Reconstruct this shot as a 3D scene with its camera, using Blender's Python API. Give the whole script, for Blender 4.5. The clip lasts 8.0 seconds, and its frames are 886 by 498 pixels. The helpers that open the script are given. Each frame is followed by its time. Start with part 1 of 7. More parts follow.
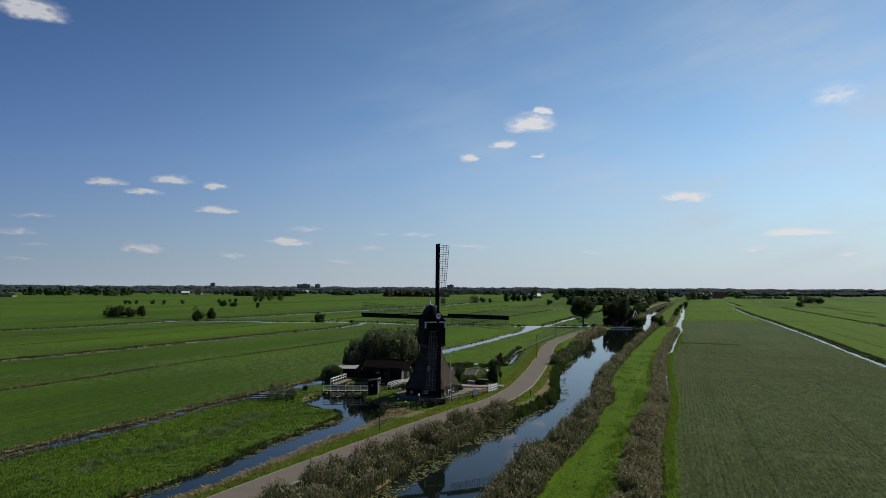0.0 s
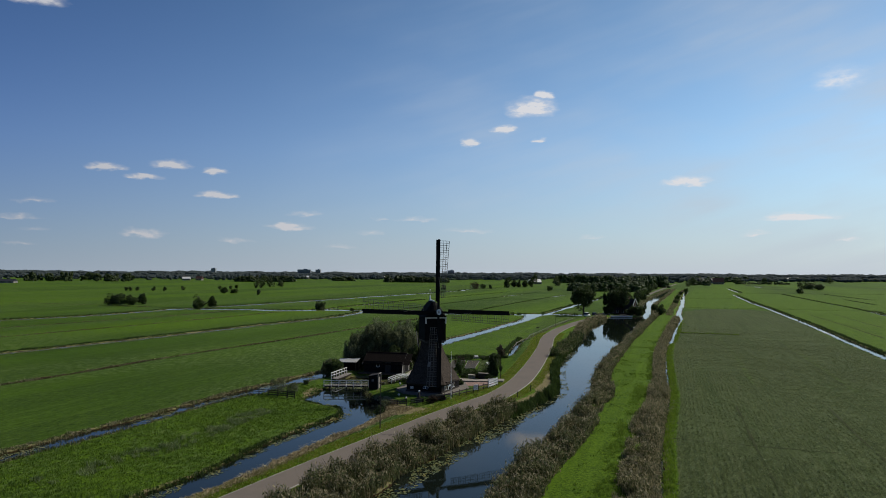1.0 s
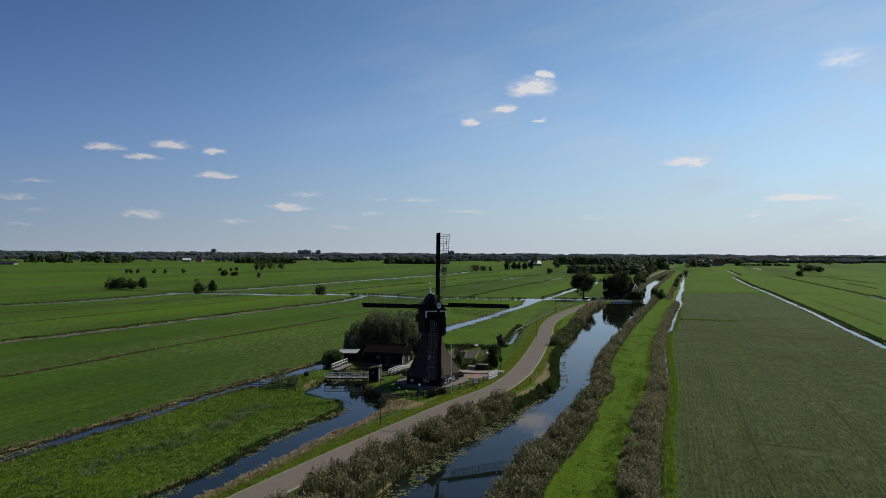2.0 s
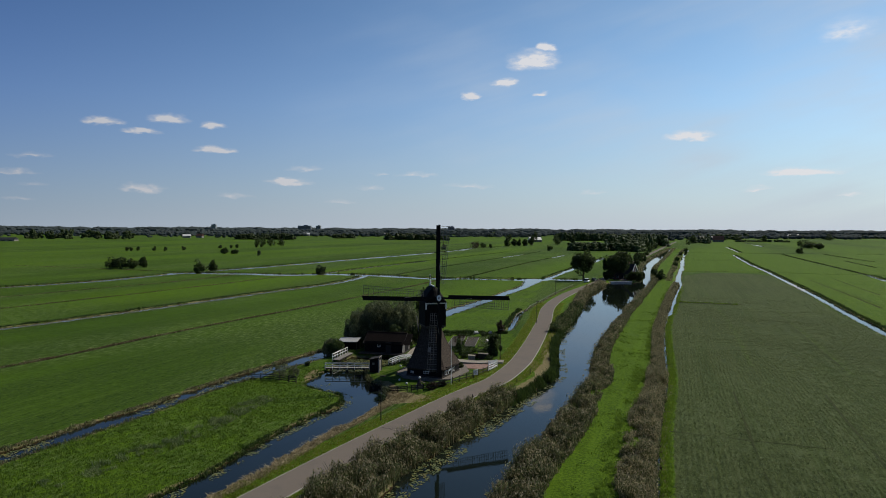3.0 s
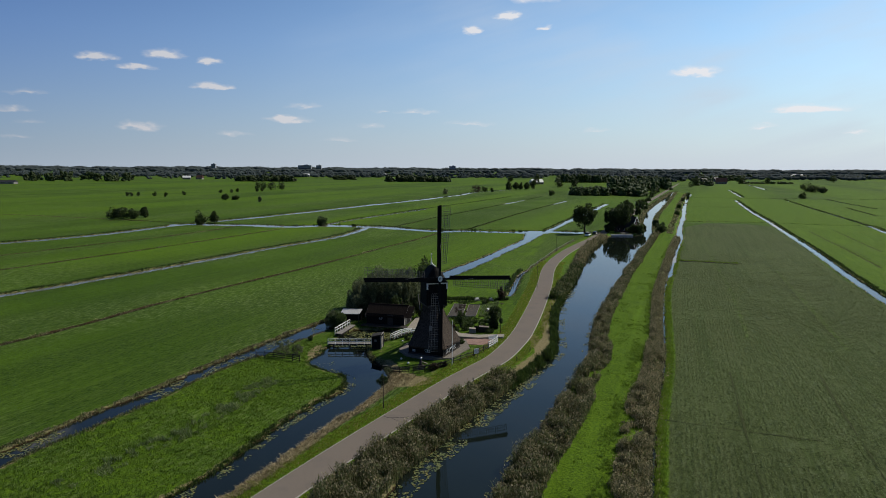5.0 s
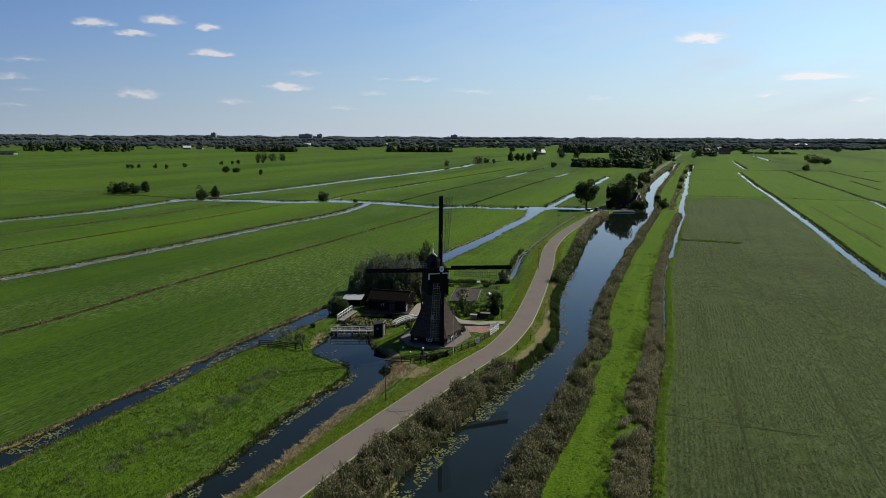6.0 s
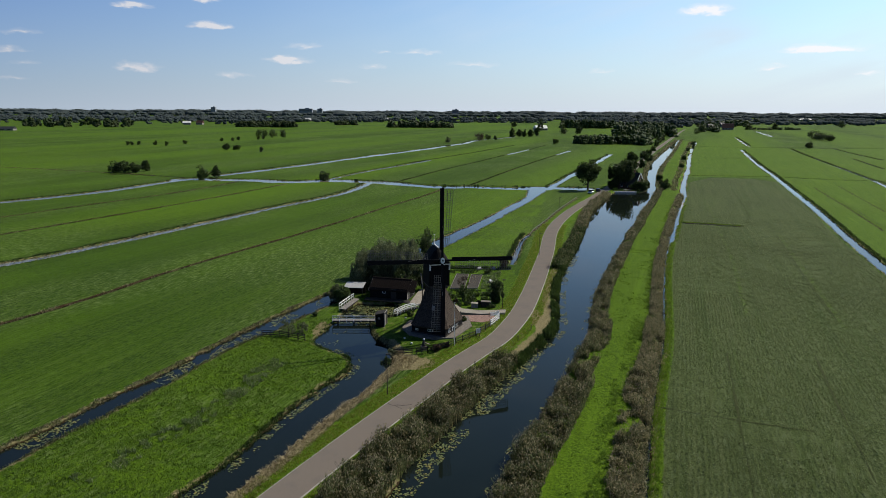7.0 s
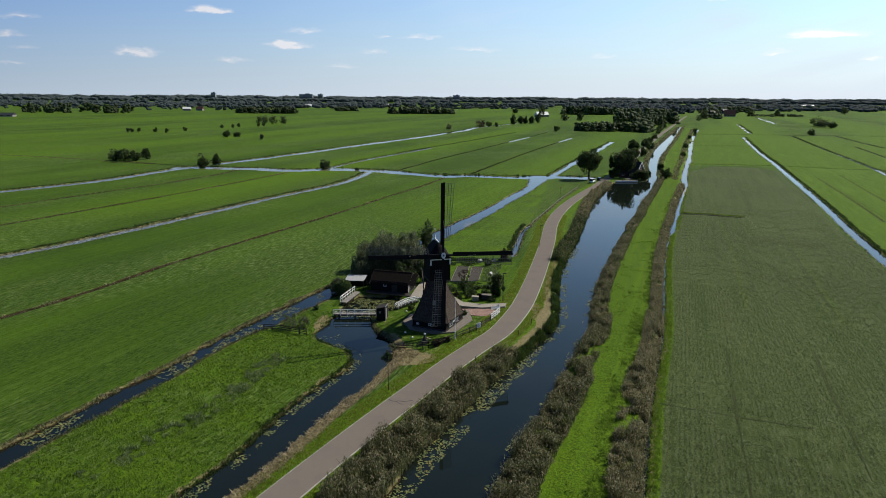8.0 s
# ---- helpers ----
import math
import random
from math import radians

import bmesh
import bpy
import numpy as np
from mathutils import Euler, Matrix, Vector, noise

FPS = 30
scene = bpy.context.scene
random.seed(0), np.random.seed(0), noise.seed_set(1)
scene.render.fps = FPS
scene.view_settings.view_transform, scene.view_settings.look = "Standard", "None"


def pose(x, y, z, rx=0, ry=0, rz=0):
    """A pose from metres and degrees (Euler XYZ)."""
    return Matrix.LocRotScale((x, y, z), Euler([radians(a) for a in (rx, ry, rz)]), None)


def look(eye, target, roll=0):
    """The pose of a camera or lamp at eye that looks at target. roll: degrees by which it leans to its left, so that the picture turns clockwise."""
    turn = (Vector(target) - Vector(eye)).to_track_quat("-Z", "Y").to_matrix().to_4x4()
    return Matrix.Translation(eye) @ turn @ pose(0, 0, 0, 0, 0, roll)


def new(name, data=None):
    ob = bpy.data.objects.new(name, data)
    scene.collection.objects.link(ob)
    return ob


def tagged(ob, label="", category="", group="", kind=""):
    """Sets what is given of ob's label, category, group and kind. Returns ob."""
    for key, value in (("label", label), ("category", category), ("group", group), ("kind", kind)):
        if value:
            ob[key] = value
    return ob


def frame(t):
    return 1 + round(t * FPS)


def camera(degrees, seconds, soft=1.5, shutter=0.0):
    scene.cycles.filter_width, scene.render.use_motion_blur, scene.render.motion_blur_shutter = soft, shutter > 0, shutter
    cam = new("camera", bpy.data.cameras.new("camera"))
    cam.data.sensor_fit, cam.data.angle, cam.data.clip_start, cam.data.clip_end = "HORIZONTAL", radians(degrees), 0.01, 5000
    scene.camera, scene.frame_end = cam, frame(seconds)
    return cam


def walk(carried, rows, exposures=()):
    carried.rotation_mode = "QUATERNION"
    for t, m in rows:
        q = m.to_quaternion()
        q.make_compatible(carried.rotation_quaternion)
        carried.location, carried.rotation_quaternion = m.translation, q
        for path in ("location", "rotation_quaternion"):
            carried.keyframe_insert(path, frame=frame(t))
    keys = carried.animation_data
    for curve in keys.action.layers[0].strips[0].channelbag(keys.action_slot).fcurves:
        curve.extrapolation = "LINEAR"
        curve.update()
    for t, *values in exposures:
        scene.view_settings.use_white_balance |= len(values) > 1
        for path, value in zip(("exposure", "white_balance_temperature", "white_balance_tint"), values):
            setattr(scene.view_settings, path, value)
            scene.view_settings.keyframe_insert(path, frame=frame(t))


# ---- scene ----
cam = camera(67.2, 8.0, 0.9)
PATH = [
    (0, (0.584, -1.429, 17.346), (0.586, 0.568, 17.463), 0.3),
    (0.5, (0.580, -1.348, 18.142), (0.581, 0.650, 18.240), 0.3),
    (1, (0.577, -1.251, 19.008), (0.578, 0.748, 19.080), 0.3),
    (1.5, (0.573, -1.141, 19.899), (0.574, 0.858, 19.944), 0.3),
    (3, (0.562, -0.759, 23.671), (0.563, 1.240, 23.609), 0.3),
    (3.5, (0.559, -0.625, 25.120), (0.558, 1.372, 25.016), 0.3),
    (4, (0.555, -0.493, 26.696), (0.554, 1.501, 26.545), 0.3),
    (4.5, (0.551, -0.366, 28.333), (0.550, 1.624, 28.136), 0.3),
    (6, (0.541, -0.041, 33.348), (0.535, 1.931, 33.011), 0.28),
    (6.5, (0.537, 0.037, 34.663), (0.529, 2.001, 34.288), 0.3),
    (7, (0.534, 0.097, 35.940), (0.525, 2.054, 35.529), 0.3),
    (7.5, (0.530, 0.133, 36.836), (0.519, 2.084, 36.398), 0.32),
    (8, (0.526, 0.144, 37.334), (0.515, 2.093, 36.882), 0.35),
]
walk(cam, [(t, look(eye, target, roll)) for t, eye, target, roll in PATH], [(0, -0.35), (1.5, -0.35), (3.0, -0.33), (4.5, -0.23), (6.0, -0.07), (6.5, -0.01), (7.2, 0.07), (8, 0.16)])

# ---- light: afternoon sun ahead to the right, clear sky with small clouds ----
SUN_AZ, SUN_EL = 59.0, 43.0
sun_dir = Vector((math.sin(radians(SUN_AZ)) * math.cos(radians(SUN_EL)),
                  math.cos(radians(SUN_AZ)) * math.cos(radians(SUN_EL)), math.sin(radians(SUN_EL))))
sun_data = bpy.data.lights.new("sun", "SUN")
sun_data.energy, sun_data.angle, sun_data.color = 4.85, radians(0.53), (1.0, 0.93, 0.80)
sun = new("sun", sun_data)
sun.matrix_world = look(sun_dir * 300, (0, 0, 0))

# azimuth, elevation, half width, half height of each cloud, in degrees
CLOUDS = [
    (7.6, 14.01, 2.5, 1.0), (8.6, 15.00, 1.07, 0.44), (5.3, 12.28, 1.17, 0.39), (2.4, 11.21, 0.97, 0.39),
    (8.3, 11.28, 0.68, 0.29), (20.1, 7.49, 2.14, 0.53), (28.3, 4.43, 3.20, 0.39), (-22.3, 8.53, 1.75, 0.49),
    (-27.1, 8.01, 1.65, 0.39), (-24.1, 7.47, 1.55, 0.34), (-18.9, 8.10, 1.17, 0.34), (-18.7, 6.28, 1.65, 0.39),
    (-24.2, 3.04, 1.85, 0.39), (-13.1, 3.84, 2.23, 0.34), (-32.5, 19.81, 2.91, 0.97)]
FAINT_CLOUDS = [
    (30.9, 14.43, 2.23, 1.07), (-11.7, 4.92, 1.65, 0.29), (-2.3, 4.59, 2.14, 0.24), (-5.3, 4.65, 0.78, 0.24),
    (-6.2, 3.43, 1.07, 0.24), (-31.6, 5.20, 1.75, 0.24), (-32.6, 3.99, 1.65, 0.24), (-31.5, 3.05, 0.97, 0.24),
    (-32.2, 1.99, 1.17, 0.19), (25.1, 3.21, 1.26, 0.24), (31.3, 2.65, 1.17, 0.19), (12.8, 3.09, 1.46, 0.19),
    (-17.3, 2.58, 1.65, 0.24), (-8.8, 2.24, 1.55, 0.19), (2.3, 3.64, 2.43, 0.24)]


def make_world():
    world = bpy.data.worlds.new("sky")
    scene.world = world
    world.use_nodes = True
    nt = world.node_tree
    nt.nodes.clear()
    add = nt.nodes.new

    def math_node(op, a, b=None, c=None, clamp=False):
        n = add("ShaderNodeMath")
        n.operation, n.use_clamp = op, clamp
        for i, v in enumerate((a, b, c)):
            if v is None:
                continue
            if isinstance(v, (int, float)):
                n.inputs[i].default_value = v
            else:
                nt.links.new(v, n.inputs[i])
        return n.outputs[0]

    def vec_node(op, a, b=None):
        n = add("ShaderNodeVectorMath")
        n.operation = op
        for i, v in enumerate((a, b)):
            if v is None:
                continue
            if isinstance(v, (tuple, list)):
                n.inputs[i].default_value = v
            else:
                nt.links.new(v, n.inputs[i])
        return n.outputs["Value" if op in ("LENGTH", "DOT_PRODUCT") else "Vector"]

    def noise_node(vec, scale, detail, out="Fac"):
        n = add("ShaderNodeTexNoise")
        nt.links.new(vec, n.inputs["Vector"])
        n.inputs["Scale"].default_value, n.inputs["Detail"].default_value = scale, detail
        return n.outputs[out]

    sky = add("ShaderNodeTexSky")
    sky.sky_type, sky.sun_disc = "NISHITA", False
    sky.sun_elevation, sky.sun_rotation = radians(SUN_EL), radians(SUN_AZ)
    sky.altitude, sky.air_density, sky.dust_density, sky.ozone_density = 0, 1.0, 0.4, 3.0
    coord = add("ShaderNodeTexCoord").outputs["Generated"]
    unit = vec_node("NORMALIZE", coord)
    sep = add("ShaderNodeSeparateXYZ")
    nt.links.new(unit, sep.inputs[0])
    az = math_node("MULTIPLY", math_node("ARCTAN2", sep.outputs[0], sep.outputs[1]), 57.2958)
    el = math_node("MULTIPLY", math_node("ARCSINE", sep.outputs[2]), 57.2958)
    comb = add("ShaderNodeCombineXYZ")
    nt.links.new(az, comb.inputs[0])
    nt.links.new(el, comb.inputs[1])
    here = comb.outputs[0]
    # ragged outline: the direction is shaken by noise before it meets the clouds
    stretched = vec_node("MULTIPLY", here, (0.55, 1.3, 1.0))
    wob = noise_node(stretched, 1.3, 5.0, "Color")
    shake = vec_node("MULTIPLY", vec_node("SUBTRACT", wob, (0.5, 0.5, 0.5)), (2.0, 0.8, 0.0))
    moved = vec_node("ADD", here, shake)
    total = None
    for rows, gain in ((CLOUDS, 1.25), (FAINT_CLOUDS, 0.58)):
        for a, e, w, h in rows:
            off = vec_node("MULTIPLY", vec_node("SUBTRACT", moved, (a, e - 0.3 * h, 0)), (1 / (w * 1.05), 1 / (h * 1.35), 0))
            # flat underside: the lower half is pressed together
            d = vec_node("LENGTH", vec_node("MAXIMUM", off, vec_node("MULTIPLY", off, (-1.0, -2.0, 0.0))))
            one = math_node("MULTIPLY", math_node("SUBTRACT", 1.0, d, clamp=True), gain)
            total = one if total is None else math_node("MAXIMUM", total, one)
    puff = noise_node(stretched, 2.2, 4.0)
    core = math_node("MULTIPLY", total, math_node("MULTIPLY_ADD", puff, 3.0, -0.1))
    dens = math_node("MULTIPLY", core, core, clamp=True)
    dens = math_node("MULTIPLY_ADD", dens, 0.7, math_node("MULTIPLY", core, 0.3), clamp=True)
    # thin veil on the sun's side: broad patches combed into slanting wisps
    slant = add("ShaderNodeVectorRotate")
    nt.links.new(here, slant.inputs["Vector"])
    slant.inputs["Angle"].default_value = radians(-14)
    wide = noise_node(vec_node("MULTIPLY", here, (0.045, 0.10, 1.0)), 1.2, 3.0)
    wisp = noise_node(vec_node("MULTIPLY", slant.outputs[0], (0.06, 0.42, 1.0)), 1.3, 5.0)
    veil_a = math_node("MULTIPLY_ADD", az, 0.022, 0.34, clamp=True)
    veil_h = math_node("SUBTRACT", 1.0, math_node("MULTIPLY", math_node("ABSOLUTE", math_node("SUBTRACT", el, 9.0)), 0.042), clamp=True)
    comb_ = math_node("MULTIPLY", math_node("MULTIPLY_ADD", wide, 3.2, -1.1, clamp=True), math_node("MULTIPLY_ADD", wisp, 2.2, -0.45, clamp=True))
    veil = math_node("MULTIPLY", math_node("MULTIPLY", veil_a, veil_h), comb_)
    veil = math_node("MULTIPLY", veil, 0.95)

    # brighter towards the sun, pale blue haze over the horizon
    to_sun = vec_node("DOT_PRODUCT", unit, tuple(sun_dir))
    side = math_node("MULTIPLY_ADD", to_sun, 0.95, 0.26, clamp=True)

    def two(fac, a, b):
        n = add("ShaderNodeMix")
        n.data_type = "RGBA"
        nt.links.new(fac, n.inputs[0])
        for sock, v in ((n.inputs[6], a), (n.inputs[7], b)):
            if isinstance(v, tuple):
                sock.default_value = (*v, 1)
            else:
                nt.links.new(v, sock)
        return n.outputs[2]
    gain = two(math_node("POWER", side, 1.35), (0.05, 0.32, 0.84), (1.13, 1.43, 1.52))
    # deeper blue high up
    high = math_node("POWER", 2.0, math_node("MULTIPLY", math_node("MAXIMUM", math_node("SUBTRACT", el, 10.0), 0.0), -0.030))
    gain = vec_node("MULTIPLY", gain, two(high, (0.0, 0.0, 0.0), (1.0, 1.0, 1.0)))
    toned = add("ShaderNodeMix")
    toned.data_type, toned.blend_type = "RGBA", "MULTIPLY"
    toned.inputs[0].default_value = 1.0
    nt.links.new(sky.outputs[0], toned.inputs[6])
    nt.links.new(gain, toned.inputs[7])
    low = math_node("POWER", 2.0, math_node("MULTIPLY", math_node("ABSOLUTE", el), -0.21))
    haze = two(side, (3.0, 3.8, 4.8), (7.5, 8.2, 9.1))
    hazed = two(math_node("MULTIPLY", low, 0.93), toned.outputs[2], haze)
    m1 = add("ShaderNodeMix")
    m1.data_type = "RGBA"
    nt.links.new(veil, m1.inputs[0])
    nt.links.new(hazed, m1.inputs[6])
    m1.inputs[7].default_value = (6.4, 7.2, 8.2, 1)
    m2 = add("ShaderNodeMix")
    m2.data_type = "RGBA"
    nt.links.new(math_node("MULTIPLY", dens, 0.94), m2.inputs[0])
    nt.links.new(m1.outputs[2], m2.inputs[6])
    nt.links.new(two(side, (4.3, 4.5, 5.1), (9.8, 9.8, 10.1)), m2.inputs[7])
    bg = add("ShaderNodeBackground")
    bg.inputs["Strength"].default_value = 0.1
    nt.links.new(m2.outputs[2], bg.inputs["Color"])
    out = add("ShaderNodeOutputWorld")
    nt.links.new(bg.outputs[0], out.inputs["Surface"])


make_world()

# ---- materials ----


class Nodes:
    """Short-hand for a material's node tree."""

    def __init__(self, name):
        self.mat = bpy.data.materials.new(name)
        self.mat.use_nodes = True
        self.nt = self.mat.node_tree
        self.bsdf = self.nt.nodes["Principled BSDF"]
        self.out = self.nt.nodes["Material Output"]

    def add(self, kind):
        return self.nt.nodes.new(kind)

    def link(self, a, b):
        self.nt.links.new(a, b)

    def value(self, sock, v):
        if isinstance(v, (int, float, tuple, list)):
            sock.default_value = v
        else:
            self.link(v, sock)

    def position(self):
        return self.add("ShaderNodeNewGeometry").outputs["Position"]

    def mapping(self, vec, scale=(1, 1, 1), rot=(0, 0, 0)):
        n = self.add("ShaderNodeMapping")
        self.link(vec, n.inputs[0])
        n.inputs["Rotation"].default_value = rot
        n.inputs["Scale"].default_value = scale
        return n.outputs[0]

    def noise(self, vec, scale, detail=3.0, rough=0.5):
        n = self.add("ShaderNodeTexNoise")
        self.link(vec, n.inputs["Vector"])
        n.inputs["Scale"].default_value, n.inputs["Detail"].default_value = scale, detail
        n.inputs["Roughness"].default_value = rough
        return n.outputs["Fac"]

    def math(self, op, a, b=0.0, clamp=False):
        n = self.add("ShaderNodeMath")
        n.operation, n.use_clamp = op, clamp
        self.value(n.inputs[0], a)
        self.value(n.inputs[1], b)
        return n.outputs[0]

    def ramp(self, fac, lo, hi):
        n = self.add("ShaderNodeMapRange")
        n.interpolation_type = "SMOOTHSTEP"
        self.link(fac, n.inputs[0])
        n.inputs[1].default_value, n.inputs[2].default_value = lo, hi
        return n.outputs[0]

    def mix(self, fac, a, b, blend="MIX"):
        n = self.add("ShaderNodeMix")
        n.data_type, n.blend_type = "RGBA", blend
        self.value(n.inputs[0], fac)
        self.value(n.inputs[6], a if not isinstance(a, tuple) else (*a, 1))
        self.value(n.inputs[7], b if not isinstance(b, tuple) else (*b, 1))
        return n.outputs[2]

    def attr(self, name):
        n = self.add("ShaderNodeAttribute")
        n.attribute_name = name
        return n.outputs["Fac"]

    def bump(self, height, strength, distance):
        n = self.add("ShaderNodeBump")
        self.link(height, n.inputs["Height"])
        n.inputs["Strength"].default_value, n.inputs["Distance"].default_value = strength, distance
        self.link(n.outputs[0], self.bsdf.inputs["Normal"])

    def finish(self, colour, rough=0.8, spec=0.3, metal=0.0):
        self.value(self.bsdf.inputs["Base Color"], colour if not isinstance(colour, tuple) else (*colour, 1))
        self.value(self.bsdf.inputs["Roughness"], rough)
        self.bsdf.inputs["Specular IOR Level"].default_value = spec
        self.bsdf.inputs["Metallic"].default_value = metal
        return self.mat


def grained(name, dark, light, scale=4.0, rough=0.8, stretch=(1, 1, 1), bump=0.2, wear=0.35, spec=0.3):
    """Two-scale variation: fine grain between two colours, large stains on top."""
    n = Nodes(name)
    p = n.mapping(n.position(), stretch)
    fine = n.noise(p, scale, 5.0, 0.6)
    coarse = n.noise(n.position(), scale * 0.12, 3.0)
    col = n.mix(n.ramp(fine, 0.3, 0.7), dark, light)
    avg = tuple(0.5 * (a + b) * 0.6 for a, b in zip(dark, light))
    col = n.mix(n.math("MULTIPLY", n.ramp(coarse, 0.45, 0.75), wear), col, avg)
    rnd = n.add("ShaderNodeObjectInfo").outputs["Random"]
    col = n.mix(n.math("MULTIPLY", rnd, 0.25), col, avg)
    n.bump(fine, bump, 0.03)
    return n.finish(col, rough, spec)


def leafy(name, dark, light, trans=0.25, rough=0.6, dry=None, dry_amount=0.0, warm=None):
    """Leaves and blades: colour varies from piece to piece, light shines through a little."""
    n = Nodes(name)
    isl = n.add("ShaderNodeNewGeometry").outputs["Random Per Island"]
    patch = n.noise(n.position(), 0.8, 3.0)
    col = n.mix(isl, dark, light)
    col = n.mix(n.math("MULTIPLY", n.ramp(patch, 0.40, 0.62), 0.65), col, dark)
    if warm:
        col = n.mix(n.math("MULTIPLY", n.ramp(n.noise(n.position(), 0.28, 3.0), 0.47, 0.60), 0.38), col, n.mix(isl, tuple(0.3 * c for c in warm), warm))
    if dry:
        fac = n.math("MULTIPLY", n.ramp(n.noise(n.position(), 1.7, 2.0), 0.3, 0.7), dry_amount * 2)
        pick = n.math("LESS_THAN", n.math("FRACT", n.math("MULTIPLY", isl, 7.3)), fac)
        col = n.mix(pick, col, dry)
    n.finish(col, rough, 0.25)
    tr = n.add("ShaderNodeBsdfTranslucent")
    n.link(col, tr.inputs[0])
    mx = n.add("ShaderNodeMixShader")
    mx.inputs[0].default_value = trans
    n.link(n.bsdf.outputs[0], mx.inputs[1])
    n.link(tr.outputs[0], mx.inputs[2])
    n.link(mx.outputs[0], n.out.inputs["Surface"])
    return n.mat


FIELD_TURN = math.atan2(0.33, 0.944)   # the ditches and mowing tracks run this way


def ground_material():
    n = Nodes("polder_grass")
    pos = n.position()
    along = n.mapping(pos, (1, 1, 1), (0, 0, FIELD_TURN))
    streak = n.noise(n.mapping(along, (0.720, 0.024, 0.080)), 1.0, 4.0, 0.6)
    strip = n.noise(n.mapping(along, (0.048, 0.003, 0.080)), 1.0, 3.0)
    fine = n.noise(pos, 3.2, 6.0, 0.78)
    tuft = n.noise(pos, 0.55, 4.0, 0.6)
    big = n.noise(pos, 0.018, 4.0, 0.55)
    # pasture
    lines = n.noise(n.mapping(along, (2.6, 0.03, 0.1)), 1.0, 3.0, 0.7)
    combed = n.noise(n.mapping(along, (4.2, 0.9, 1.0)), 1.0, 5.0, 0.75)
    past = n.mix(n.ramp(combed, 0.38, 0.62), (0.016, 0.041, 0.003), (0.067, 0.119, 0.012))
    past = n.mix(n.math("MULTIPLY", n.ramp(streak, 0.50, 0.72), 0.6), past, (0.082, 0.130, 0.019))
    past = n.mix(n.math("MULTIPLY", n.ramp(strip, 0.45, 0.60), 0.55), past, (0.064, 0.126, 0.006))
    past = n.mix(n.math("MULTIPLY", n.ramp(big, 0.45, 0.68), 0.5), past, (0.024, 0.054, 0.005))
    past = n.mix(n.math("MULTIPLY", n.ramp(lines, 0.50, 0.62), 0.5), past, (0.020, 0.046, 0.004))
    fleck = n.noise(n.mapping(along, (2.8, 0.45, 1.0)), 1.0, 4.0, 0.7)
    sheen = n.noise(n.mapping(along, (0.03, 0.012, 0.05)), 1.0, 3.0)
    # the grass's sheen is painted in as pale flecks, in broad patches
    past = n.mix(n.math("MULTIPLY", n.math("MULTIPLY", n.ramp(fleck, 0.50, 0.60), n.ramp(sheen, 0.42, 0.60)), 0.62), past, (0.150, 0.196, 0.066))
    past = n.mix(n.math("MULTIPLY", n.ramp(fleck, 0.48, 0.38), 0.55), past, (0.017, 0.039, 0.003))
    # freshly mown field
    row = n.noise(n.mapping(along, (3.2, 0.05, 0.1)), 1.0, 4.0, 0.7)
    wide = n.noise(n.mapping(along, (0.35, 0.012, 0.1)), 1.0, 3.0, 0.6)
    comb = n.noise(n.mapping(along, (1.1, 0.02, 0.1)), 1.0, 2.0, 0.6)
    mown = n.mix(n.ramp(fine, 0.38, 0.62), (0.026, 0.042, 0.010), (0.090, 0.120, 0.038))
    mown = n.mix(n.math("MULTIPLY", n.ramp(row, 0.46, 0.68), 0.45), mown, (0.080, 0.100, 0.042))
    mown = n.mix(n.math("MULTIPLY", n.ramp(wide, 0.50, 0.66), 0.5), mown, (0.035, 0.063, 0.009))
    mown = n.mix(n.math("MULTIPLY", n.ramp(big, 0.46, 0.66), 0.35), mown, (0.038, 0.047, 0.014))
    mown = n.mix(n.math("MULTIPLY", n.ramp(fleck, 0.50, 0.62), 0.6), mown, (0.108, 0.138, 0.065))
    mown = n.mix(n.math("MULTIPLY", n.ramp(fleck, 0.47, 0.35), 0.5), mown, (0.020, 0.030, 0.009))
    mown = n.mix(n.math("MULTIPLY", n.ramp(comb, 0.50, 0.66), 0.28), mown, (0.026, 0.040, 0.010))
    mown = n.mix(n.math("MULTIPLY", n.ramp(comb, 0.46, 0.36), 0.25), mown, (0.079, 0.094, 0.037))
    # lush verge
    lush = n.mix(n.ramp(fine, 0.36, 0.64), (0.024, 0.060, 0.003), (0.108, 0.188, 0.009))
    lush = n.mix(n.math("MULTIPLY", n.ramp(tuft, 0.48, 0.72), 0.45), lush, (0.033, 0.077, 0.003))
    lush = n.mix(n.math("MULTIPLY", n.ramp(streak, 0.50, 0.66), 0.5), lush, (0.093, 0.172, 0.008))
    lush = n.mix(n.math("MULTIPLY", n.ramp(big, 0.45, 0.7), 0.3), lush, (0.076, 0.122, 0.008))
    # rough bank grass, straw and mud
    straw = n.mix(n.ramp(fine, 0.25, 0.75), (0.070, 0.068, 0.024), (0.300, 0.250, 0.140))
    mud = n.mix(fine, (0.013, 0.008, 0.003), (0.036, 0.022, 0.009))
    soft = n.math("MULTIPLY", n.math("SUBTRACT", n.noise(pos, 0.9, 5.0, 0.7), 0.5), 1.1)

    def mask(name):
        return n.ramp(n.math("ADD", n.attr(name), soft), 0.35, 0.65)
    col = n.mix(mask("mown"), past, mown)
    col = n.mix(mask("lush"), col, lush)
    col = n.mix(mask("straw"), col, straw)
    col = n.mix(mask("soil"), col, mud)
    h = n.math("ADD", fine, n.math("MULTIPLY", tuft, 0.35))
    n.bump(h, 0.9, 0.22)
    return n.finish(col, 0.9, 0.06)


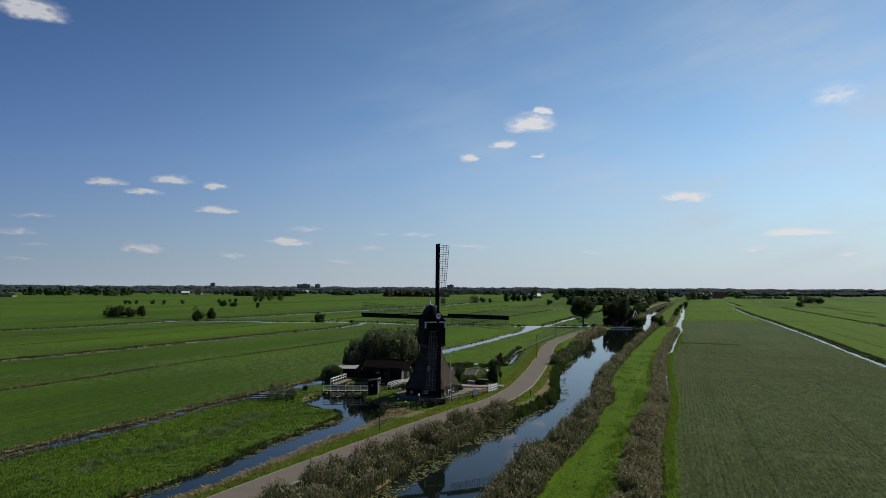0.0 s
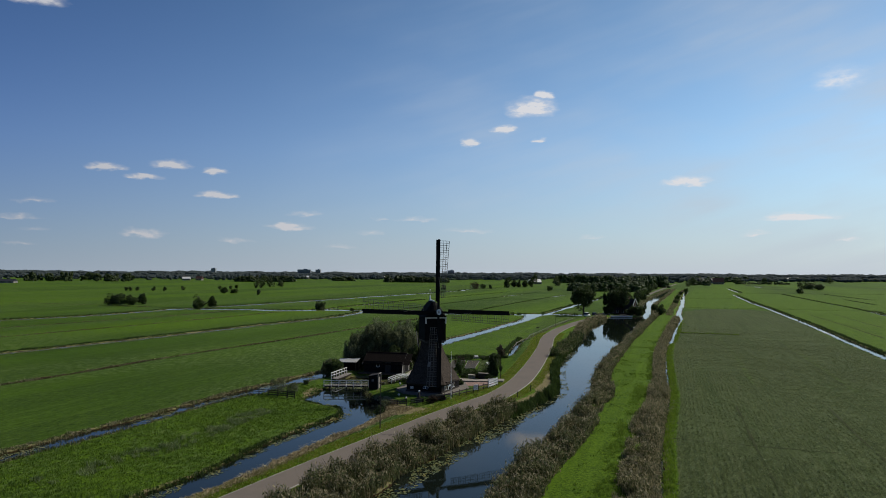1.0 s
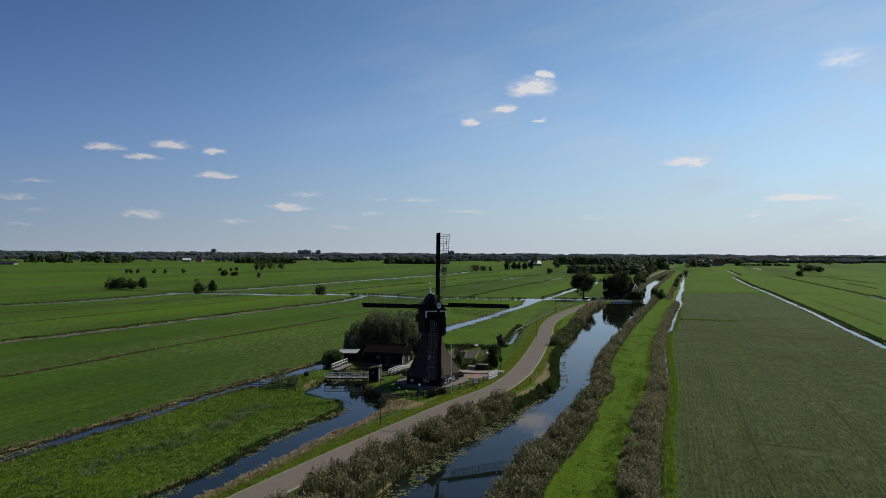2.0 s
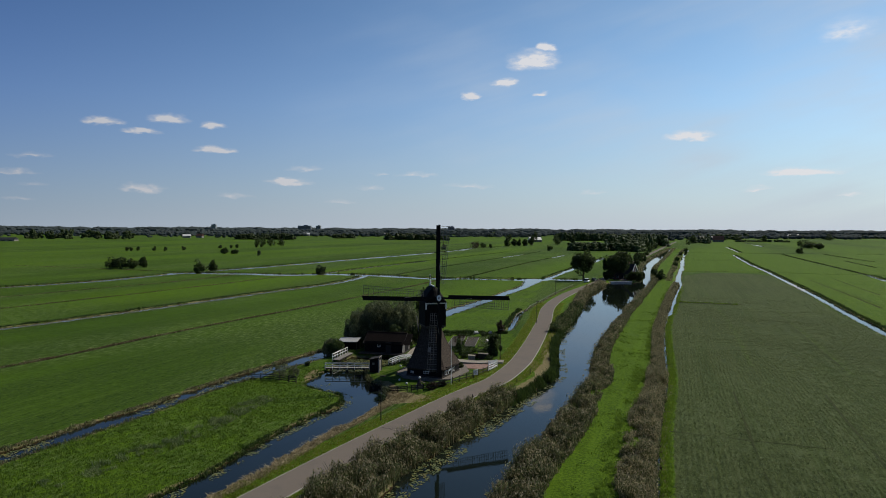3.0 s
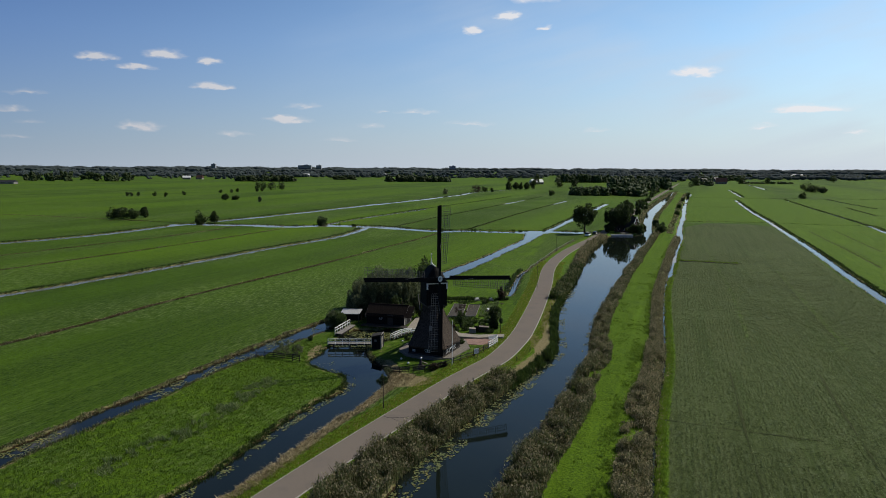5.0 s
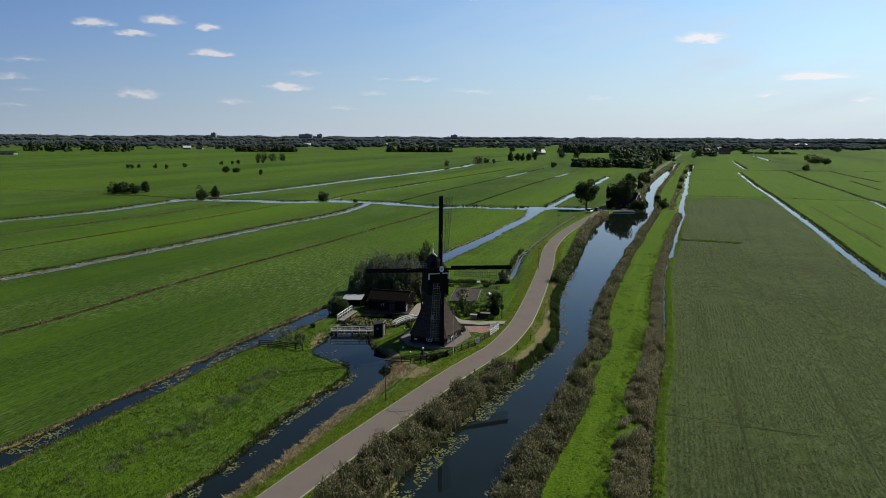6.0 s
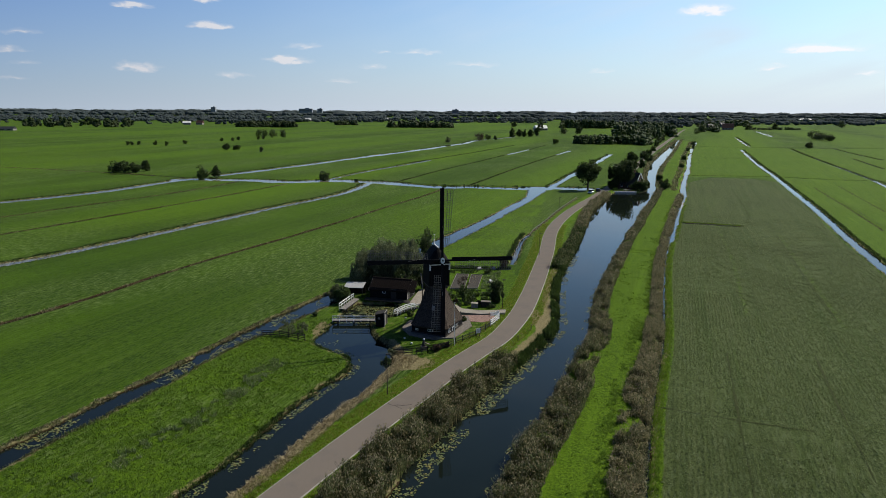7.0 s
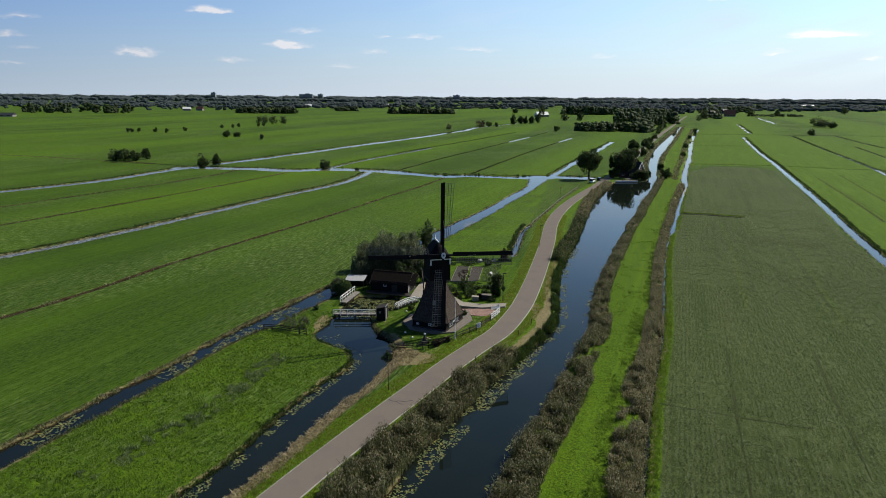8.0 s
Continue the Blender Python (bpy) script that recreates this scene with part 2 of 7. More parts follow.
def water_material():
    n = Nodes("ditch_water")
    pos = n.position()
    rip = n.noise(n.mapping(pos, (1.0, 0.6, 1.0)), 1.4, 3.0)
    n.bump(rip, 0.035, 0.05)
    deep = n.mix(n.noise(pos, 0.2, 3.0), (0.005, 0.008, 0.006), (0.009, 0.013, 0.010))
    # the meadow ditches in the west get a paler, greyer and rougher surface
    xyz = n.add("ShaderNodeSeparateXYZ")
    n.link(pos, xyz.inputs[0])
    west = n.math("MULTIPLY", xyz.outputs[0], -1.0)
    west_mask = n.math("MULTIPLY", n.math("MAXIMUM", n.ramp(xyz.outputs[1], 135.0, 165.0), n.ramp(west, 75.0, 95.0)), n.ramp(west, 15.0, 35.0))
    pale_water = n.mix(n.ramp(n.noise(pos, 0.7, 4.0), 0.35, 0.65), (0.105, 0.108, 0.078), (0.165, 0.165, 0.125))
    mat_ = n.finish(n.mix(west_mask, deep, pale_water), 0.03, 0.32)
    n.value(n.bsdf.inputs["Roughness"], n.math("ADD", n.math("MULTIPLY", west_mask, 0.12), 0.03))
    n.bsdf.inputs["Specular Tint"].default_value = (0.98, 0.97, 0.90, 1)
    n.bsdf.inputs["IOR"].default_value = 1.333
    return mat_


def asphalt_material():
    n = Nodes("road_asphalt")
    pos = n.position()
    fine = n.noise(pos, 9.0, 5.0, 0.7)
    blot = n.noise(pos, 0.35, 4.0, 0.6)
    col = n.mix(fine, (0.114, 0.097, 0.082), (0.194, 0.166, 0.142))
    col = n.mix(n.math("MULTIPLY", n.ramp(blot, 0.45, 0.7), 0.45), col, (0.12, 0.107, 0.098))
    crack = n.add("ShaderNodeTexVoronoi")
    crack.feature = "DISTANCE_TO_EDGE"
    n.link(n.mapping(pos, (0.16, 0.16, 0.16)), crack.inputs["Vector"])
    line = n.ramp(crack.outputs["Distance"], 0.0, 0.006)
    col = n.mix(n.math("MULTIPLY", n.math("SUBTRACT", 1.0, line), 0.35), col, (0.06, 0.055, 0.05))
    n.bump(fine, 0.15, 0.01)
    return n.finish(col, 0.95, 0.12)


M = {}
M["ground"] = ground_material()
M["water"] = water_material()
M["asphalt"] = asphalt_material()
M["kerb"] = grained("pale_concrete_edge", (0.24, 0.23, 0.205), (0.40, 0.38, 0.345), 5.0, 0.9)
M["tarred"] = grained("black_tarred_boards", (0.004, 0.004, 0.0045), (0.010, 0.009, 0.009), 6.0, 0.8, (1, 1, 0.15), 0.3, 0.3, 0.12)
M["oak"] = grained("dark_stained_timber", (0.02, 0.017, 0.014), (0.05, 0.042, 0.034), 6.0, 0.7)
M["thatch"] = grained("weathered_thatch", (0.017, 0.0135, 0.011), (0.102, 0.081, 0.066), 9.0, 0.95, (1, 1, 0.22), 0.8, 0.5, 0.1)
M["white"] = grained("white_paint", (0.62, 0.62, 0.60), (0.80, 0.80, 0.78), 8.0, 0.5, (1, 1, 1), 0.1, 0.15)
M["rooftile"] = grained("dark_brown_roof_tiles", (0.007, 0.0050, 0.0043), (0.019, 0.0135, 0.011), 5.0, 0.85, (1, 1, 1), 0.3, 0.35, 0.08)
M["greyboard"] = grained("grey_weathered_boards", (0.16, 0.15, 0.14), (0.30, 0.28, 0.26), 6.0, 0.8, (1, 1, 0.2))
M["brick"] = grained("pink_brick_paving", (0.20, 0.125, 0.10), (0.34, 0.22, 0.18), 4.0, 0.85)
M["gravel"] = grained("pale_shell_path", (0.20, 0.180, 0.148), (0.34, 0.305, 0.255), 6.0, 0.9)
M["slab"] = grained("grey_concrete_slabs", (0.12, 0.106, 0.090), (0.205, 0.180, 0.152), 4.0, 0.9)
M["steel"] = grained("galvanised_steel", (0.30, 0.31, 0.32), (0.45, 0.46, 0.47), 8.0, 0.45)
M["bark"] = grained("tree_bark", (0.03, 0.023, 0.017), (0.085, 0.066, 0.05), 8.0, 0.9, (1, 1, 0.3), 0.6)
M["glass"] = Nodes("window_glass").finish((0.02, 0.025, 0.03), 0.08, 0.6)
M["redbrick"] = grained("dark_red_brickwork", (0.07, 0.032, 0.024), (0.13, 0.065, 0.05), 6.0, 0.9)
M["block"] = grained("grey_tower_facade", (0.20, 0.22, 0.25), (0.28, 0.30, 0.33), 0.4, 0.8)
M["carwhite"] = Nodes("white_car_paint").finish((0.75, 0.76, 0.77), 0.25, 0.5)
M["cardark"] = Nodes("dark_car_paint").finish((0.015, 0.017, 0.02), 0.25, 0.5)
M["rubber"] = Nodes("tyre_rubber").finish((0.012, 0.012, 0.012), 0.8, 0.3)
M["willow"] = leafy("willow_leaves", (0.065, 0.083, 0.034), (0.25, 0.275, 0.155), 0.55)
M["leaf"] = leafy("dark_leaves", (0.026, 0.042, 0.013), (0.08, 0.115, 0.032), 0.4)
M["leaf2"] = leafy("mid_green_leaves", (0.036, 0.062, 0.016), (0.105, 0.15, 0.042), 0.4)
M["copper"] = leafy("reddish_leaves", (0.035, 0.022, 0.014), (0.075, 0.05, 0.03), 0.2)
# aerial haze is put into this leaf colour: paler and bluer than the near woods
M["farwood"] = leafy("haze_tinted_wood", (0.078, 0.101, 0.102), (0.114, 0.140, 0.138), 0.5, 0.95)
M["reed"] = leafy("reed_blades", (0.030, 0.041, 0.013), (0.20, 0.215, 0.09), 0.4, 0.7, (0.26, 0.22, 0.125), 0.15, (0.19, 0.17, 0.085))
M["reedbrown"] = leafy("dry_reed_blades", (0.050, 0.056, 0.022), (0.25, 0.243, 0.130), 0.4, 0.8, (0.34, 0.298, 0.17), 0.25, (0.13, 0.155, 0.05))
M["sedge"] = leafy("dark_sedge_blades", (0.022, 0.042, 0.010), (0.07, 0.11, 0.025), 0.4, 0.6)
M["tuft"] = leafy("grass_tufts", (0.050, 0.096, 0.010), (0.158, 0.24, 0.04), 0.5, 0.7)
M["rim"] = leafy("ditch_rim_grass", (0.085, 0.150, 0.012), (0.20, 0.295, 0.04), 0.5, 0.8)
M["vergeblade"] = leafy("dry_verge_blades", (0.12, 0.155, 0.018), (0.26, 0.31, 0.05), 0.5, 0.8, (0.36, 0.29, 0.15), 0.06)
M["strawblade"] = leafy("straw_litter", (0.20, 0.165, 0.085), (0.46, 0.385, 0.23), 0.15, 0.9)
M["pad"] = leafy("lily_pads", (0.05, 0.07, 0.022), (0.16, 0.18, 0.075), 0.05, 0.45, (0.21, 0.18, 0.05), 0.2)
M["weed"] = leafy("grey_green_weeds", (0.085, 0.125, 0.045), (0.27, 0.33, 0.14), 0.5, 0.7)
M["lattice"] = grained("weathered_lattice_wood", (0.10, 0.09, 0.078), (0.22, 0.20, 0.175), 6.0, 0.8)
M["plume"] = leafy("reed_plumes", (0.17, 0.15, 0.085), (0.44, 0.39, 0.25), 0.5, 0.9)
M["reedleaf"] = leafy("reed_leaves", (0.022, 0.034, 0.011), (0.20, 0.228, 0.10), 0.42, 0.7, (0.24, 0.205, 0.115), 0.12, (0.175, 0.160, 0.078))
M["stubble"] = leafy("mown_stubble", (0.080, 0.108, 0.042), (0.25, 0.295, 0.148), 0.5, 0.9)
M["dikeweed"] = leafy("dike_weeds", (0.075, 0.138, 0.014), (0.19, 0.29, 0.045), 0.55, 0.8)

M["rut"] = grained("trodden_wheel_track", (0.028, 0.037, 0.012), (0.060, 0.073, 0.028), 3.0, 0.95, (1, 1, 1), 0.4, 0.5, 0.05)
# near-black colour that stands for the shade inside the field drain
M["drainshade"] = grained("drain_shade", (0.008, 0.008, 0.006), (0.020, 0.020, 0.014), 3.0, 0.95, (1, 1, 1), 0.4, 0.5, 0.05)
M["peat"] = grained("wet_peat", (0.022, 0.012, 0.006), (0.075, 0.042, 0.022), 3.0, 0.95, (1, 1, 1), 0.4, 0.5, 0.05)
M["patch"] = grained("tar_filled_crack", (0.018, 0.016, 0.015), (0.04, 0.036, 0.033), 7.0, 0.9)

# ---- plan of the polder: water, road, banks ----
ROAD = [(-27.0, 28.4), (-19.7, 45.6), (-14.9, 55.9), (-10.8, 64.4), (-5.6, 74.6), (-2.3, 80.8), (1.4, 88.0), (5.7, 95.3), (9.1, 100.6),
        (12.1, 108.4), (14.4, 115.3), (16.7, 124.2), (19.7, 136.7), (23.1, 151.9), (27.1, 170.5), (30.2, 188.1), (33.6, 202.5),
        (38.4, 218.2), (44.9, 236.3), (53.4, 256.3), (61.6, 274.4), (74.2, 305.3), (92.1, 349.7), (113.0, 404.8), (135.6, 469.1),
        (183.3, 595.4), (251.2, 770.8), (321.0, 951.1), (447.3, 1275.1)]
CANAL_L = [(-16.8, 28.1), (-8.9, 47.0), (-5.3, 57.0), (-3.0, 63.4), (0.9, 70.5), (5.0, 79.5), (9.3, 87.7), (14.6, 97.5), (18.5, 105.3), (19.9, 111.0),
           (21.3, 121.0), (23.2, 132.6), (26.8, 146.6), (31.9, 163.8), (37.3, 181.1), (42.9, 202.6), (46.6, 214.5), (52.0, 235.6), (57.4, 250.6),
           (63.8, 267.5), (67.8, 277.5), (73.2, 292.0), (76.0, 296.5), (83.3, 297.2), (89.4, 297.8), (93.4, 307.6), (106.0, 351.2), (120.1, 398.0),
           (140.0, 458.8), (164.0, 522.6), (193.4, 598.6), (224.8, 679.2), (255.5, 758.3), (283.0, 828.7)]
CANAL_R = [(-5.4, 27.9), (1.2, 45.8), (5.2, 57.2), (8.3, 65.8), (11.5, 72.4), (15.0, 81.4), (18.9, 90.9), (22.9, 100.1), (25.2, 108.3), (28.5, 121.1),
           (32.1, 132.8), (37.1, 146.9), (43.4, 164.1), (52.4, 189.8), (60.3, 208.0), (66.9, 227.7), (72.9, 241.7), (81.4, 263.6), (92.7, 293.5),
           (97.2, 305.7), (103.2, 328.1), (110.4, 351.4), (125.5, 398.2), (144.6, 450.1), (172.5, 523.1), (203.9, 607.1), (247.0, 722.6), (291.9, 844.4)]
SIDE_R = [(-32.0, 30.3), (-23.6, 48.4), (-20.0, 56.9), (-16.7, 64.0), (-14.9, 69.6), (-12.6, 76.0), (-10.4, 80.2), (-8.1, 87.3), (-7.2, 91.5),
          (-7.7, 95.9), (-8.4, 98.4), (-11.2, 102.4), (-12.2, 106.7), (-12.2, 110.6), (-9.7, 112.6), (-8.6, 114.3), (-8.2, 117.0), (-8.5, 120.2)]
SIDE_L = [(-37.3, 30.4), (-28.8, 48.5), (-24.7, 56.7), (-23.1, 59.9), (-21.6, 64.1), (-20.1, 69.6), (-19.2, 73.7), (-17.3, 78.3), (-15.4, 83.3),
          (-13.2, 87.5), (-12.9, 91.5), (-14.3, 94.2), (-18.0, 96.8), (-20.3, 99.2), (-19.8, 104.4), (-18.3, 109.6), (-17.8, 114.9), (-16.8, 119.0), (-16.2, 120.8)]
DITCH_U = [(-62.7, 27.7), (-47.3, 64.5), (-44.8, 70.8), (-41.9, 78.3), (-38.4, 87.2), (-34.5, 99.5), (-28.9, 113.8), (-24.7, 123.4), (-21.5, 130.4)]
DITCH_D = [(-59.4, 26.6), (-44.6, 61.7), (-42.4, 68.1), (-39.4, 75.1), (-36.2, 83.8), (-34.6, 90.0), (-32.5, 96.1), (-30.1, 101.2), (-27.4, 105.6),
           (-24.0, 114.2), (-20.5, 122.1), (-17.9, 127.7)]
WIDE_L = [(-19.9, 133.7), (-11.8, 158.8), (2.0, 194.2), (12.6, 218.6), (25.2, 255.0), (34.4, 278.6), (37.9, 303.5)]
WIDE_R = [(-16.9, 129.0), (-8.3, 151.1), (2.0, 179.9), (10.8, 201.3), (22.5, 234.3), (34.6, 267.7), (44.7, 298.6), (49.5, 313.8)]
# centre line, half width of the water: the narrow ditches
DITCHES = [
    ([(-221.6, 186.3), (-172.0, 252.8), (-159.8, 269.5), (-147.7, 292.1), (-140.0, 320.9), (-134.6, 338.9), (-128.1, 344.7)], 3.4),
    ([(-123.6, 362.2), (-111.8, 385.4), (-87.2, 445.3), (-61.5, 514.5), (-30.3, 584.5), (17.2, 719.3)], 4.2),
    ([(-135.6, 341.5), (-128.1, 344.7), (-113.4, 340.2), (-95.4, 338.7), (-78.7, 331.5), (-66.3, 336.9), (-55.8, 340.9), (-39.9, 334.2),
      (-28.4, 331.6), (-16.3, 321.0), (0.0, 312.7), (10.9, 314.9), (23.9, 310.8), (36.9, 309.6), (48.5, 314.0), (63.5, 310.0)], 5.4),
    ([(-163.9, 64.7), (-103.6, 149.4), (-96.8, 160.7), (-90.3, 175.9), (-82.3, 194.0), (-73.3, 218.2), (-61.7, 247.7), (-52.5, 266.5),
      (-42.4, 292.0), (-37.9, 326.6)], 1.95),
    ([(46.6, 306.2), (58.0, 338.5), (80.3, 402.5), (98.0, 449.4), (136.0, 556.1)], 1.9),
    ([(-60.8, 343.1), (-47.5, 390.5), (-29.4, 434.0), (-11.2, 482.5)], 1.3),
    ([(19.7, 720.5), (29.7, 782.4), (54.3, 829.9), (93.5, 909.6)], 3.0), ([(50.0, 547.1), (76.5, 618.8)], 1.2), ([(90.6, 548.7), (111.6, 604.2)], 1.2),
    ([(9.9, 29.8), (19.5, 57.7), (26.5, 78.6), (35.0, 100.7), (38.6, 111.8), (45.5, 133.5), (53.8, 158.7), (63.3, 184.3)], 0.34),
    ([(63.3, 184.3), (67.4, 195.0), (75.6, 216.4), (79.6, 227.0), (83.5, 237.7), (91.8, 258.5)], 1.15),
    ([(91.8, 258.5), (101.9, 283.5)], 0.8),
    ([(101.9, 283.5), (111.6, 313.4), (127.5, 356.1), (150.3, 415.3), (183.6, 508.4), (222.0, 611.1), (285.8, 775.4)], 1.25),
    ([(77.3, 78.6), (102.8, 150.5), (105.3, 158.3), (115.9, 188.0), (124.7, 210.6), (139.5, 250.1), (160.7, 309.2), (187.2, 382.5)], 1.3),
    ([(187.2, 382.5), (213.3, 459.9), (276.4, 631.4)], 1.3),
    ([(310.5, 692.8), (352.0, 806.0), (395.3, 924.7)], 1.2), ([(459.4, 953.1), (569.4, 1260.1)], 1.7),
    ([(208.0, 305.0), (218.0, 332.1), (227.1, 353.7)], 1.3),
    ([(16.1, 154.5), (19.6, 172.4), (22.0, 185.2), (24.6, 192.0)], 0.6),
    ([(165.2, 553.0), (194.9, 627.0), (243.1, 748.4)], 1.6),
]
# grown-over ditches: centre line, half width of the rough strip
DRY = [
    ([(-176.6, 65.3), (-128.0, 186.4), (-117.4, 212.1), (-103.5, 245.6), (-85.8, 294.8), (-76.9, 323.8)], 0.7),
    ([(-187.3, 130.7), (-147.9, 216.3), (-135.3, 245.5), (-118.3, 281.6), (-105.8, 317.3), (-103.6, 336.9)], 0.6),
    ([(-112.9, 31.7), (-75.0, 106.3), (-68.4, 120.9), (-60.2, 149.8), (-45.7, 182.8), (-31.8, 218.8), (-19.5, 253.8), (-9.4, 278.1), (1.4, 314.2)], 0.7),
    ([(-23.9, 336.0), (-5.7, 394.8), (19.5, 460.7), (50.0, 547.1), (76.5, 618.8), (102.3, 693.6)], 1.1),
    ([(11.7, 321.0), (24.7, 361.0), (51.4, 441.0), (90.6, 548.7), (111.6, 604.2)], 1.1),
    ([(-3.2, 149.8), (15.2, 149.3)], 0.6),
    ([(24.6, 192.0), (30.6, 207.7), (41.7, 240.7), (55.4, 276.4)], 0.7),
    ([(-159.4, 362.7), (-266.9, 407.3), (-516.3, 486.9)], 1.5),
]
# dark open field drains and wheel ruts: line, half width, depth
RUTS = [
    ([(136.2, 378.0), (161.2, 375.4), (184.0, 372.0), (205.2, 358.2), (230.4, 351.5), (339.6, 345.0)], 0.9, 0.7), ([(71.5, 216.8), (84.3, 212.7), (93.7, 208.6)], 0.8, 0.9),
    ([(246.7, 681.8), (303.0, 674.4), (366.9, 668.2), (428.4, 662.0), (587.1, 640.0)], 1.6, 0.7), ([(187.1, 518.0), (227.8, 519.2)], 0.6, 0.4),
    ([(227.1, 353.7), (251.0, 421.4), (281.5, 510.3), (334.3, 655.3)], 1.1, 0.6), ([(278.8, 427.4), (313.8, 519.0)], 0.9, 0.4), ([(328.2, 505.6), (348.0, 571.7), (378.7, 660.6)], 1.1, 0.5),
    ([(135.2, 202.8), (153.8, 254.4), (177.4, 321.4)], 0.5, 0.2), ([(161.3, 243.2), (192.9, 328.1)], 0.5, 0.2), ([(-189.3, 366.3), (-161.0, 362.2), (-138.6, 350.5)], 0.9, 0.5),
    ([(-29.4, 446.0), (24.0, 571.7), (70.0, 690.0)], 0.9, 0.4)]
# narrow wheel tracks across the mown field, and its greener strips
TRACKS = [[(124.9, 284.1), (115.6, 257.5), (102.6, 221.0)], [(98.2, 194.3), (89.9, 171.7), (76.0, 133.0), (68.3, 109.8)], 
          [(164.2, 286.1), (152.5, 246.5), (138.4, 206.9)], [(43.1, 95.7), (34.9, 72.0), (29.9, 57.0)],
          [(55.9, 94.8), (50.3, 79.9), (46.2, 68.1), (43.2, 60.1)], [(26.7, 77.0), (31.2, 75.2), (35.2, 73.4), (43.1, 70.7)]]
GREENER = [[(102.6, 258.4), (85.1, 204.8), (70.9, 159.5), (54.5, 115.0)], [(99.2, 195.3), (90.9, 171.7), (77.0, 133.0), (68.0, 108.0)], [(94.5, 206.0), (120.0, 196.0)]]
MOWN = [(10.7, 29.9), (19.5, 57.1), (25.5, 76.3), (35.6, 102.3), (53.6, 157.4), (72.4, 207.3), (94.1, 259.9), (134.7, 367.7), (174.5, 356.2), (158.9, 311.9),
        (138.0, 252.2), (113.6, 190.2), (100.7, 151.8), (72.9, 75.2), (54.2, 29.3)]
POOL_WATER = -0.25


def rounded(pts, n=2):
    """Corner-cutting of an open line."""
    p = np.array(pts, float)
    for _ in range(n):
        a, b = p[:-1], p[1:]
        q = np.empty((2 * len(a), 2))
        q[0::2], q[1::2] = 0.75 * a + 0.25 * b, 0.25 * a + 0.75 * b
        p = np.vstack([p[:1], q[1:-1], p[-1:]])
    return p


def seg_dist(px, py, p, reach=40.0):
    """Distance of points from a line, exact within reach."""
    d = np.full(px.shape, reach)
    for (x0, y0), (x1, y1) in zip(p[:-1], p[1:]):
        near = np.flatnonzero((px > min(x0, x1) - reach) & (px < max(x0, x1) + reach) & (py > min(y0, y1) - reach) & (py < max(y0, y1) + reach))
        if not len(near):
            continue
        dx, dy = x1 - x0, y1 - y0
        qx, qy = px[near] - x0, py[near] - y0
        s = np.clip((qx * dx + qy * dy) / (dx * dx + dy * dy + 1e-9), 0, 1)
        d[near] = np.minimum(d[near], np.hypot(qx - s * dx, qy - s * dy))
    return d


def inside(px, py, poly):
    hit = np.zeros(px.shape, bool)
    near = np.flatnonzero((px > poly[:, 0].min()) & (px < poly[:, 0].max()) & (py > poly[:, 1].min()) & (py < poly[:, 1].max()))
    qx, qy = px[near], py[near]
    h = np.zeros(qx.shape, bool)
    for (x0, y0), (x1, y1) in zip(poly, np.roll(poly, -1, 0)):
        if y0 == y1:
            continue
        h ^= ((y0 > qy) != (y1 > qy)) & (qx < (x1 - x0) * (qy - y0) / (y1 - y0) + x0)
    hit[near] = h
    return hit


def area_dist(px, py, poly, reach=12.0):
    """Signed distance from an outline, negative inside."""
    d = seg_dist(px, py, np.vstack([poly, poly[:1]]), reach)
    return np.where(inside(px, py, poly), -d, d)


def lattice(x, y, scale, seed):
    """Smooth value noise from -1 to 1."""
    u, v = x / scale, y / scale
    i, j = np.floor(u), np.floor(v)
    f, g = u - i, v - j
    f, g = f * f * (3 - 2 * f), g * g * (3 - 2 * g)

    def r(a, b):
        h = np.sin(a * 127.1 + b * 311.7 + seed * 74.7) * 43758.5453
        return 2 * (h - np.floor(h)) - 1
    return (r(i, j) * (1 - f) + r(i + 1, j) * f) * (1 - g) + (r(i, j + 1) * (1 - f) + r(i + 1, j + 1) * f) * g


def ease(v):
    v = np.clip(v, 0, 1)
    return v * v * (3 - 2 * v)


def closed(a, b):
    return np.vstack([rounded(a), rounded(b)[::-1]])


road_line = rounded(ROAD, 2)
canal_poly, side_poly = closed(CANAL_L, CANAL_R), closed(SIDE_L, SIDE_R)
ditch_poly, wide_poly = closed(DITCH_U, DITCH_D), closed(WIDE_L, WIDE_R)
MILL = (-1.2, 104.3)
MILL_Z = 0.8
brown_line = rounded(DITCHES[9][0] + DITCHES[10][0][1:] + DITCHES[11][0][1:] + DITCHES[12][0][1:])
mown_poly = rounded(MOWN, 1)
dike_poly = np.vstack([rounded(CANAL_R), brown_line[::-1]])


